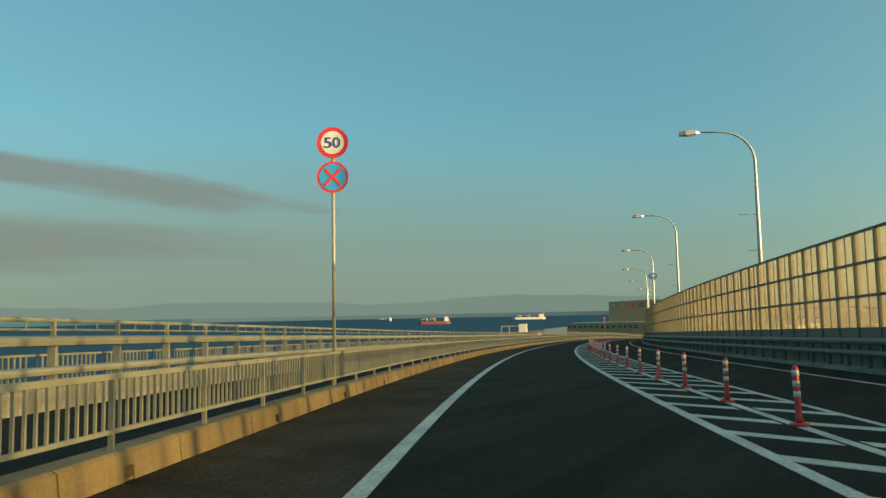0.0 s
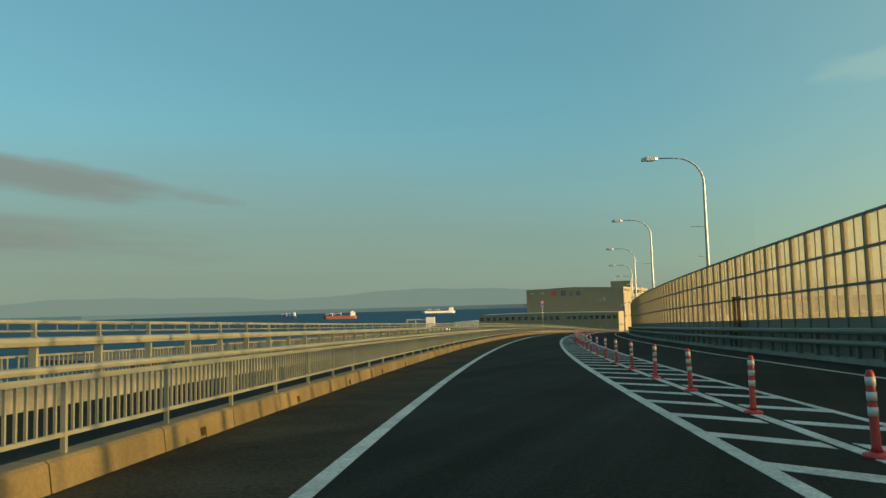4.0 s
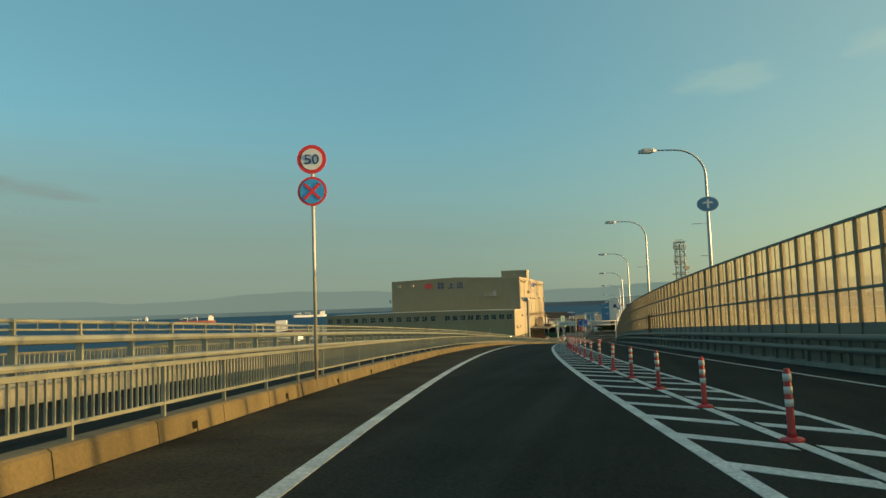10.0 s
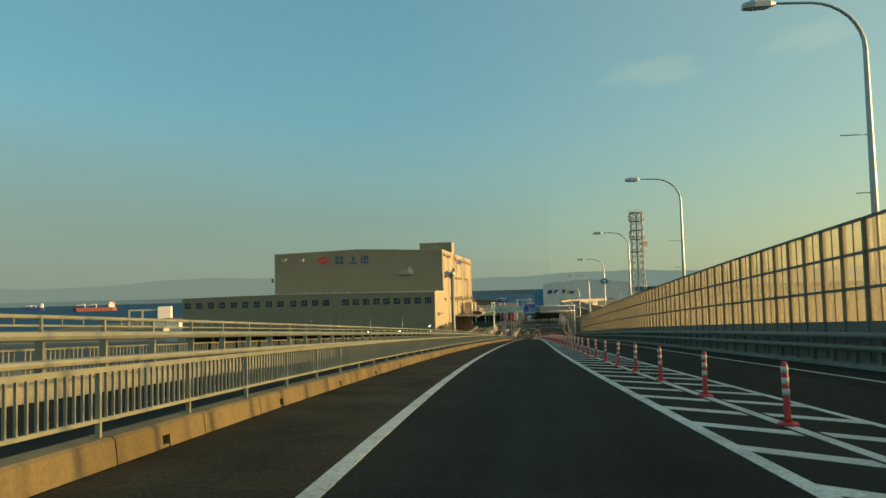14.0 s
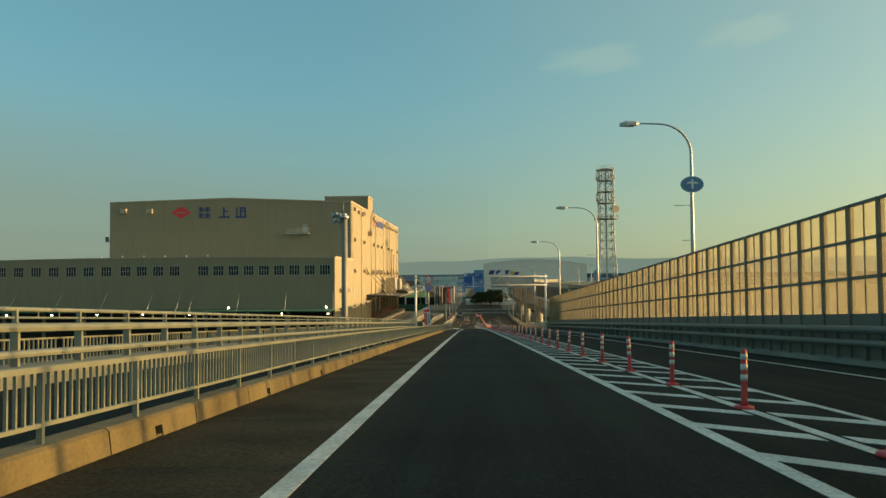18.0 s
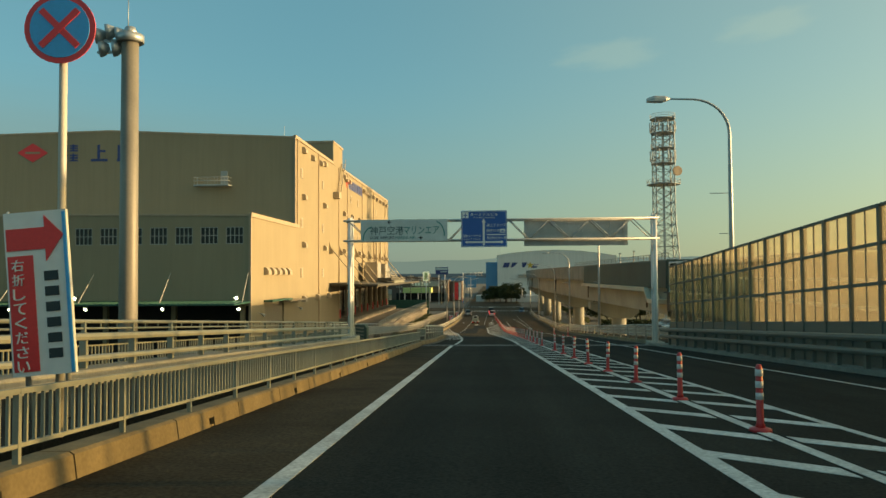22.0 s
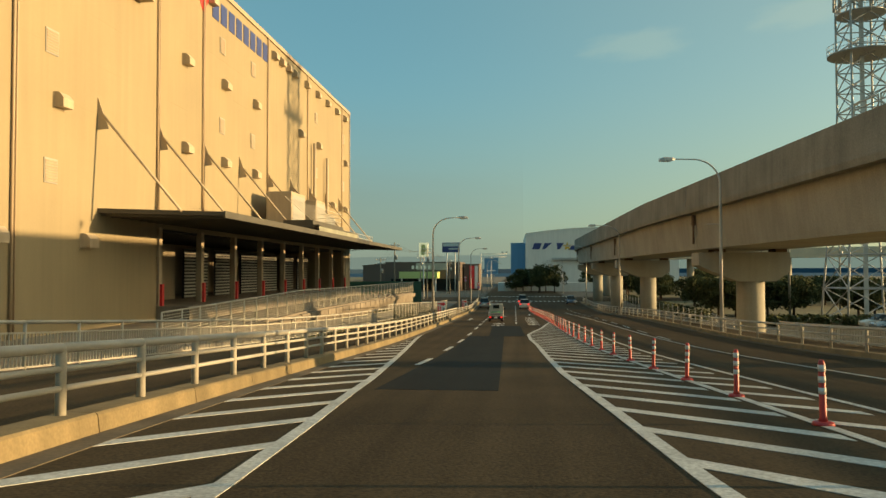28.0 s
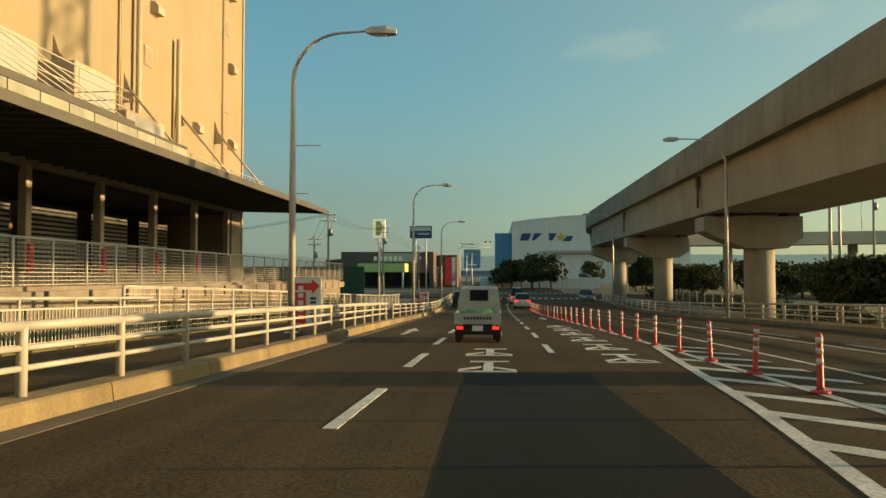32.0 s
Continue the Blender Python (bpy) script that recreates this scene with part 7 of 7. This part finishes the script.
part("red_band", Build().box(-13.6, -12.0, 199.8, 199.98, 0.5, 8.0), M_SIGN_RED, shop2)
part("white_band", Build().box(-11.9, -10.9, 199.8, 199.98, 0.5, 8.0), M_SIGN_WHITE, shop2)
post = thing("pole_sign", "white and yellow sign box on a tall pole", "pole sign", "", (-19.0, 120, 0))
part("pole", Build().tube([(0, 0, -0.2), (0, 0, 9.6)], 0.14, 10), M_WHITE, post)
bx1 = part("sign_box", Build().box(-1.0, 1.0, -0.25, 0.25, 9.4, 12.5), M_LIT_SIGN, post)
part("sign_mark", Build().plate([(-0.55, 9.8), (0.2, 9.8), (0.6, 11.0), (0.3, 12.1), (-0.5, 12.1)], -0.27, -0.255), M_LIME, bx1)
post = thing("pole_sign", "wide dark sign board on two white poles", "pole sign", "", (-17.0, 168, 0))
for x in (-1.2, 1.2):
    part("pole", Build().tube([(x, 0, -0.2), (x, 0, 12)], 0.14, 10), M_WHITE, post)
bx1 = part("sign_box", Build().box(-2.5, 2.5, -0.25, 0.25, 11.6, 14.4), M_NAVY, post)
part("name_bar", Build().box(-2.3, 2.3, -0.27, -0.255, 13.3, 14.2), M_SIGN_PALE, bx1, "pale plain bar")
part("name_bar", Build().box(-0.6, 2.0, -0.285, -0.255, 12.4, 12.8), M_SIGN_PALE, bx1, "pale plain bar")
for x, y, h in ((-11.0, 140.0, 4.6), (-6.6, 116.0, 3.4)):
    round_signs(x, y, 0, 0, h)
far_sign = thing("direction_sign", "far blue direction sign on a post", "road sign", "", (-7.5, 235, 0))
part("post", Build().tube([(0, 0, -0.2), (0, 0, 11.5)], 0.16, 10), M_WHITE, far_sign)
part("panel", Build().box(-2.6, 2.6, -0.3, -0.2, 5.2, 11.2), M_HANGAR_BLUE, far_sign)
part("arrow", Build().box(-0.2, 0.2, -0.33, -0.305, 6.2, 10.2).box(-1.6, 1.6, -0.335, -0.306, 6.2, 6.6), M_SIGN_WHITE, far_sign)
arm = thing("camera_gantry", "thin steel gantry arm with cameras over the road", "gantry", "", (-10.5, 215, 0))
part("post", Build().tube([(0, 0, -0.2), (0, 0, 12.5)], 0.15, 8), M_WHITE, arm)
part("arm", Build().tube([(0, 0, 12.2), (9, 0, 12.2)], 0.1, 8).tube([(0, 0, 11.2), (9, 0, 11.2)], 0.07, 8), M_WHITE, arm)
part("camera_box", Build().box(7.2, 7.8, -0.4, 0.4, 12.4, 13.0).box(8.6, 9.1, -0.4, 0.4, 12.4, 13.0), M_STEEL, arm)
green_wall = thing("green_hoarding", "low green sheet hoarding across the yard end", "hoarding")
part("sheet", Build().box(-44, -15, 84, 84.15, -0.2, 4.4), M_GREEN, green_wall)
b = Build()
for k in range(70):
    b.box(-43.9 + 0.41 * k, -43.7 + 0.41 * k, 83.95, 84.0, 0, 4.35)
part("ribs", b, M_GREEN, green_wall)

for x, y, h in ((-21.0, 92.0, 11.5), (-18.0, 118.0, 11.5), (-23.5, 150.0, 11.0), (-16.5, 158.0, 9.5), (-26, 105, 9.0), (44.0, 90.0, 14.2), (38, 60, 12.5), (52, 78, 11.5)):
    pole = thing("utility_pole", "grey concrete utility pole with crossarms", "utility pole", "utility poles", (x, y, 0), 12)
    part("shaft", Build().tube([(0, 0, -0.3), (0, 0, h)], [0.17, 0.1], 10), M_CONCRETE_DARK, pole)
    for z in (h - 0.5, h - 1.3):
        part("crossarm", Build().box(-0.95, 0.95, -0.06, 0.06, z - 0.06, z + 0.06), M_STEEL, pole)
        b = Build()
        for dx in (-0.85, -0.45, 0.45, 0.85):
            b.tube([(dx, 0, z + 0.06), (dx, 0, z + 0.26)], 0.05, 6)
        stuff("insulators", b, M_SIGN_WHITE, "", "", pole)
    part("transformer", Build().tube([(0.32, 0, h - 3.2), (0.32, 0, h - 2.3)], 0.22, 10), M_STEEL, pole)
for x, y, h in ((39.5, 91.0, 17.0), (45.5, 102.0, 18.0)):
    mast = thing("tall_pole", "tall dark steel mast by the car park", "mast", "tall poles", (x, y, 0))
    part("shaft", Build().tube([(0, 0, -0.3), (0, 0, h)], [0.25, 0.15], 10), M_FRAME, mast)
    part("head", Build().box(-0.3, 0.3, -0.3, 0.3, h - 0.02, h + 0.25), M_FRAME, mast)


# overhead wires
for (xa, ya, za), (xb, yb, zb) in (((-26.0, 105.0, 8.5), (-21.0, 92.0, 11.0)), ((-21.0, 92.0, 11.0), (-18.0, 118.0, 11.0)), ((-18.0, 118.0, 11.0), (-16.5, 158.0, 9.0)), ((-18.0, 118.0, 11.0), (-23.5, 150.0, 10.5)),
                                   ((-21.0, 92.0, 11.0), (-70.0, 130.0, 10.0)), ((44.0, 90.0, 13.7), (52.0, 78.0, 11.0)), ((38.0, 60.0, 12.0), (44.0, 90.0, 13.7))):
    run = tagged(new("overhead_wires"), "sagging black overhead wires between utility poles", "cables", "", "structure")
    for dx in (-0.85, 0.0, 0.85):
        pts = [(xa + dx + (xb - xa) * i / 10, ya + (yb - ya) * i / 10, za + (zb - za) * i / 10 - 0.9 * math.sin(math.pi * i / 10)) for i in range(11)]
        part("wire", Build().tube(pts, 0.018, 5), M_TYRE, run)


# ---- trees ----
def leaf_cloud(seed, radius, height, base, clumps, leaves):
    """A crown of many small leaf faces gathered in uneven clumps."""
    r = random.Random(seed)
    b = Build()
    for _ in range(clumps):
        a, u = r.uniform(0, 6.283), r.random() ** 0.6
        t = r.random()
        wide = radius * (0.55 + 0.6 * math.sin(math.pi * (0.15 + 0.8 * t)))
        cx, cy, cz = u * wide * math.cos(a), u * wide * math.sin(a), base + t * height
        cr = r.uniform(0.35, 0.8) * radius * 0.45
        for _ in range(leaves):
            v = Vector((r.gauss(0, 1), r.gauss(0, 1), r.gauss(0, 0.8)))
            v = v.normalized() * cr * r.uniform(0.5, 1.0)
            n = Vector((r.gauss(0, 1), r.gauss(0, 1), r.gauss(0.6, 1))).normalized()
            p = n.orthogonal().normalized() * r.uniform(0.12, 0.26)
            q = n.cross(p.normalized()) * r.uniform(0.12, 0.26)
            c = Vector((cx, cy, cz)) + v
            b.face([c - p, c - q * 0.8, c + p, c + q * 0.8])
    return b


def tree(x, y, z, seed, height, radius, label="dense dark green roadside tree"):
    t = thing("tree", label, "tree", "roadside trees", (x, y, z), seed * 37.0)
    r = random.Random(seed)
    th = height * 0.35
    part("trunk", Build().tube([(0, 0, -0.3), (0.05, 0, th * 0.5), (0.0, 0.08, th), (0.1, 0.1, height * 0.7)], [0.2, 0.16, 0.13, 0.05], 8), M_BARK, t)
    b = Build()
    for k in range(5):
        a = r.uniform(0, 6.28)
        z0 = th * r.uniform(0.7, 1.2)
        b.tube([(0, 0, z0), (math.cos(a) * radius * 0.4, math.sin(a) * radius * 0.4, z0 + height * 0.18), (math.cos(a) * radius * 0.75, math.sin(a) * radius * 0.75, z0 + height * 0.3)], [0.09, 0.06, 0.02], 6)
    part("branching", b, M_BARK, t)
    part("crown", leaf_cloud(seed, radius, height * 0.72, height * 0.28, 60, 60), M_LEAF, t)
    return t


proto = [tree(3.5, 172, 0, 1, 6.4, 2.9), tree(8.0, 168, 0, 2, 7.4, 3.2), tree(31, 60, 0, 3, 4.6, 2.9)]
rng = random.Random(77)
for x, y in ((12.5, 171), (6.0, 178), (10.5, 182), (1.5, 186), (8.5, 175)):
    k = rng.randrange(3)
    copy_thing(proto[k], pose(x, y, 0, 0, 0, rng.uniform(0, 360)))
for i in range(26):
    x, y = rng.uniform(29, 64), rng.uniform(56, 128)
    if abs(x - 41.8) < 7 and abs(y - 46.5) < 7:
        continue
    copy_thing(proto[2], pose(x, y, -0.05, 0, 0, rng.uniform(0, 360)))
for i in range(14):
    copy_thing(proto[rng.randrange(3)], pose(rng.uniform(24, 60), rng.uniform(150, 240), -0.05, 0, 0, rng.uniform(0, 360)))
hedge = Build()
r_ = random.Random(5)
for k in range(5200):
    x, y = r_.choice([(r_.uniform(23.5, 25.5), r_.uniform(50, 120)), (r_.uniform(27, 62), r_.uniform(41, 44))])
    c = Vector((x, y, r_.uniform(-0.1, 1.1)))
    n = Vector((r_.gauss(0, 1), r_.gauss(0, 1), r_.gauss(0.5, 1))).normalized()
    p = n.orthogonal().normalized() * r_.uniform(0.12, 0.3)
    q = n.cross(p.normalized()) * r_.uniform(0.12, 0.3)
    hedge.face([c - p, c - q, c + p, c + q])
stuff("hedge", hedge, M_LEAF, "dark clipped hedge and bushes beyond the viaduct", "hedge")
park_fence = tagged(new("car_park_fence"), "dark wire fence under the viaduct", "fence", "", "structure")
y = -20.0
while y < 100:
    part("post", Build().tube([(21.6, y, -0.2), (21.6, y, 1.7)], 0.04, 6), M_FRAME, park_fence)
    b = Build()
    for k in range(8):
        b.bar((21.6, y, 0.2 + 0.2 * k), (21.6, y + 3, 0.2 + 0.2 * k), 0.015, 0.02)
    part("wires", b, M_FRAME, park_fence)
    y += 3.0


# ---- vehicles ----
def wheel(parent, x, y, r, w):
    t = part("wheel", Build().tube([(x - w / 2, y, r), (x + w / 2, y, r)], r, 18), M_TYRE, parent)
    s_ = 1 if x > 0 else -1
    part("rim", Build().tube([(x + s_ * (w / 2 - 0.01), y, r), (x + s_ * (w / 2 + 0.012), y, r)], r * 0.6, 14), M_STEEL, t)


def sedan(x, y, z, turn, paint, label, lit=True, tall=1.5, group=""):
    car = thing("car", label, "car", group, (x, y, z), turn)
    sec = lambda y_, w, z0, z1: [(-w, y_, z0), (w, y_, z0), (w + 0.02, y_, (z0 + z1) / 2), (w * 0.94, y_, z1), (-w * 0.94, y_, z1), (-w - 0.02, y_, (z0 + z1) / 2)]
    body = part("body", Build().loft([sec(-2.05, 0.72, 0.35, 0.78), sec(-1.95, 0.8, 0.22, 0.9), sec(-0.6, 0.83, 0.2, 0.94), sec(1.2, 0.83, 0.2, 0.9), sec(2.0, 0.78, 0.25, 0.72), sec(2.1, 0.66, 0.35, 0.6)], smooth=False), paint, car)
    part("cabin", Build().loft([[(-0.74, -1.75, 0.9), (0.74, -1.75, 0.9), (0.74, 1.0, 0.9), (-0.74, 1.0, 0.9)], [(-0.58, -1.15, tall), (0.58, -1.15, tall), (0.58, 0.25, tall), (-0.58, 0.25, tall)]]), M_GLASS, car)
    part("roof", Build().bevelled(-0.6, 0.6, -1.18, 0.28, tall - 0.01, tall + 0.05, 0.04), paint, car)
    for sx in (-1, 1):
        part("tail_light", Build().box(sx * 0.64 - 0.14, sx * 0.64 + 0.14, -2.08, -1.98, 0.68, 0.86), M_TAIL if lit else M_TAIL_OFF, car)
        part("headlight", Build().box(sx * 0.55 - 0.14, sx * 0.55 + 0.14, 2.0, 2.11, 0.56, 0.68), M_LAMP_GLASS, car)
        part("mirror", Build().box(sx * 0.92 - 0.09, sx * 0.92 + 0.09, 0.5, 0.65, 0.92, 1.06), paint, car)
        for yy in (-1.25, 1.3):
            wheel(car, sx * 0.72, yy, 0.31, 0.2)
    part("bumper", Build().box(-0.78, 0.78, -2.12, -2.0, 0.3, 0.52), paint, car)
    part("number_plate", Build().box(-0.17, 0.17, -2.135, -2.12, 0.55, 0.68), M_SIGN_WHITE, car)
    return car


tx, ty = -0.5, 20.2
truck = thing("light_truck", "small white pickup truck with a green covered load", "truck", "", (tx, ty, road_z(ty + 1.6)))
part("bed", Build().box(-0.7, 0.7, 0.05, 1.95, 0.62, 0.7), M_TRUCK, truck)
tg = part("tailgate", Build().box(-0.71, 0.71, 0.0, 0.045, 0.62, 0.95), M_TRUCK, truck)
b = Build()
for k in range(9):
    b.box(-0.42 + 0.095 * k, -0.35 + 0.095 * k, -0.006, 0.0, 0.76, 0.84)
part("lettering_bars", b, M_INK, tg, "unreadable lettering as bars")
for sx in (-1, 1):
    part("bed_side", Build().box(sx * 0.69 - 0.02, sx * 0.69 + 0.02, 0.05, 1.95, 0.7, 0.95), M_TRUCK, truck)
    part("tail_light", Build().box(sx * 0.54 - 0.1, sx * 0.54 + 0.1, -0.03, 0.02, 0.47, 0.55), M_TAIL, truck)
    part("mudflap", Build().box(sx * 0.58 - 0.12, sx * 0.58 + 0.12, 0.35, 0.37, 0.12, 0.5), M_TYRE, truck)
    for yy in (0.7, 2.6):
        wheel(truck, sx * 0.62, yy, 0.27, 0.15)
    part("mirror", Build().box(sx * 0.82 - 0.08, sx * 0.82 + 0.08, 2.75, 2.83, 1.1, 1.32), M_TYRE, truck)
part("cab", Build().loft([[(-0.7, 2.0, 0.45), (0.7, 2.0, 0.45), (0.7, 3.3, 0.45), (-0.7, 3.3, 0.45)], [(-0.7, 2.0, 1.05), (0.7, 2.0, 1.05), (0.7, 3.3, 1.0), (-0.7, 3.3, 1.0)],
                         [(-0.62, 2.02, 1.63), (0.62, 2.02, 1.63), (0.62, 2.75, 1.63), (-0.62, 2.75, 1.63)], [(-0.54, 2.08, 1.71), (0.54, 2.08, 1.71), (0.54, 2.65, 1.71), (-0.54, 2.65, 1.71)]]), M_TRUCK, truck)
part("rear_window", Build().box(-0.27, 0.27, 1.985, 2.005, 1.28, 1.58), M_GLASS, truck)
part("window_seal", Build().box(-0.3, 0.3, 1.99, 2.003, 1.25, 1.61), M_TYRE, truck)
load = Build()
r_ = random.Random(9)
grid = [[(-0.66 + 1.32 * i / 8, 0.1 + 1.8 * j / 8, 0.74 + 0.30 * math.sin(math.pi * (0.1 + 0.8 * i / 8)) * math.sin(math.pi * (0.12 + 0.8 * j / 8)) + r_.uniform(-0.09, 0.09)) for i in range(9)] for j in range(9)]
load.loft(grid, smooth=True, caps=False, closed=False)
load.face([(-0.66, 0.1, 0.705), (0.66, 0.1, 0.705), (0.66, 1.9, 0.705), (-0.66, 1.9, 0.705)])
cargo = tagged(new("cargo_sheet", load.mesh("cargo_sheet", M_TARP)), "crumpled green sheet over a load in the truck bed", "cargo")
cargo.location = (tx, ty, road_z(ty + 1.6))
truck.scale = cargo.scale = (0.9, 0.9, 0.9)
part("chassis", Build().box(-0.45, 0.45, 0.1, 3.2, 0.3, 0.6), M_TYRE, truck)
part("rear_bumper", Build().box(-0.68, 0.68, -0.01, 0.06, 0.36, 0.44), M_TYRE, truck)
part("number_plate", Build().box(-0.16, 0.16, -0.03, -0.012, 0.42, 0.58), M_SIGN_WHITE, truck)

sedan(2.7, 78.5, road_z(78), 0, M_CAR_WHITE, "white hatchback with brake lights lit on the road", True)
sedan(2.5, 91.0, road_z(90), 0, M_CAR_WHITE, "white small van with brake lights waiting at the junction", True, 1.85)
sedan(-3.9, 82.0, road_z(82), 0, M_CAR_SILVER, "silver estate car in the outer lane", False, 1.6)
sedan(11.5, 96.0, road_z(96), 180, M_CAR_BLUE, "blue-grey car coming round the corner", False)
rng = random.Random(31)
first = {}
for row, y0 in ((39.5, 14.0), (45.5, 14.0), (51.5, 14.0)):
    for k in range(10):
        m = pose(row + rng.uniform(-0.15, 0.15), y0 + 2.7 * k, 0.0, 0, 0, 90)
        paint = rng.choice((M_CAR_WHITE, M_CAR_SILVER, M_CAR_BLUE, M_CAR_DARK))
        key = paint.name
        if key not in first:
            first[key] = sedan(row, y0 + 2.7 * k, 0.0, 90, paint, "parked car in the car park beside the viaduct", False, 1.5, "parked cars")
        else:
            copy_thing(first[key], m)
lot = Build()
lot.box(30.0, 66.0, 6.0, 50.0, -0.1, 0.0)
structure("car_park", lot, M_ASPHALT_OLD, "asphalt car park beside the viaduct", "car park")

# ---- harbour things in the distance ----
def ship(x, y, turn, length, beam, hull, label):
    s_ = thing("ship", label, "ship", "anchored ships", (x, y, -3.0), turn)
    L = length / 2
    deck_ = lambda z, k: [(-L * k, 0, z), (-L * 0.86 * k, beam / 2, z), (L * 0.8, beam / 2, z), (L, beam * 0.35, z), (L, -beam * 0.35, z), (L * 0.8, -beam / 2, z), (-L * 0.86 * k, -beam / 2, z)]
    part("hull", Build().loft([deck_(-1, 0.94), deck_(7.5, 1.0)]), hull, s_)
    part("bridge_house", Build().box(L * 0.62, L * 0.9, -beam * 0.4, beam * 0.4, 7.5, 16).box(L * 0.66, L * 0.82, -beam * 0.46, beam * 0.46, 16, 19), M_WHITE, s_)
    part("funnel", Build().tube([(L * 0.88, 0, 16), (L * 0.88, 0, 21)], 1.4, 12), hull, s_)
    for k in (-0.45, 0.05):
        part("crane", Build().tube([(L * k, 0, 7.5), (L * k, 0, 15)], 0.9, 10).bar((L * k, 0, 15), (L * k - 16, 0, 12), 0.9, 0.9), M_WHITE, s_)
    return s_


ship(-927, 1205, 32, 84, 16, M_SHIP_RED, "red-hulled cargo ship with white deckhouse at anchor")
ship(-998, 1997, 28, 118, 17, M_WHITE, "long white ship at anchor in the bay")
ship(-1280, 1500, 20, 40, 9, M_NAVY, "small dark coaster far out on the water")
silo = thing("harbour_plant", "white box building on steel legs by the shore", "harbour building", "", (-243, 209, 0), 20)
part("block", Build().box(0, 8, -4, 4, 4, 13.5), M_WHITE, silo)
for x in (1, 7):
    for y in (-3, 3):
        part("leg", Build().box(x - 0.3, x + 0.3, y - 0.3, y + 0.3, -0.2, 4), M_STEEL, silo)
part("frame", Build().box(-18, 0, -3, 3, 11, 12).box(-18, -17, -3, -2, -0.2, 11).box(-10, -9, -3, -2, -0.2, 11), M_FRAME, silo)
for x, y, w, d, h, m_, lb in ((-160, 120, 26, 14, 5, M_WHITE, "long low white shed by the shore"), (-205, 150, 16, 12, 6, M_SHIP_RED, "low shed with a rust-red roof"), (-150, 60, 12, 9, 4, M_WHITE, "small white store on bare ground"),
                              (-185, 90, 20, 8, 4, M_CONCRETE, "low grey concrete shed by the shore"), (-130, 160, 24, 10, 5, M_HANGAR, "grey sheet metal shed on bare ground"), (-230, 300, 40, 12, 6, M_HANGAR, "long grey metal shed by the shore"),
                              (-60, 330, 30, 20, 9, M_BROWN, "brown-clad low building beyond the warehouse yard"), (-70, 480, 60, 20, 9, M_BROWN, "distant long brown low building")):
    sh_ = thing("shed", lb, "shed", "harbour sheds", (x, y, 0), 8)
    part("wall_body", Build().box(-w / 2, w / 2, -d / 2, d / 2, -0.2, h), m_ if m_ is not M_SHIP_RED else M_WHITE, sh_)
    part("roof", Build().plate([(-w / 2 - 0.4, h), (w / 2 + 0.4, h), (w / 2 + 0.4, h + 0.3), (0, h + 1.6), (-w / 2 - 0.4, h + 0.3)], -d / 2 - 0.3, d / 2 + 0.3), m_, sh_)
    part("door", Build().box(-1.6, 1.6, -d / 2 - 0.06, -d / 2 + 0.02, 0, 3.0), M_FRAME, sh_)
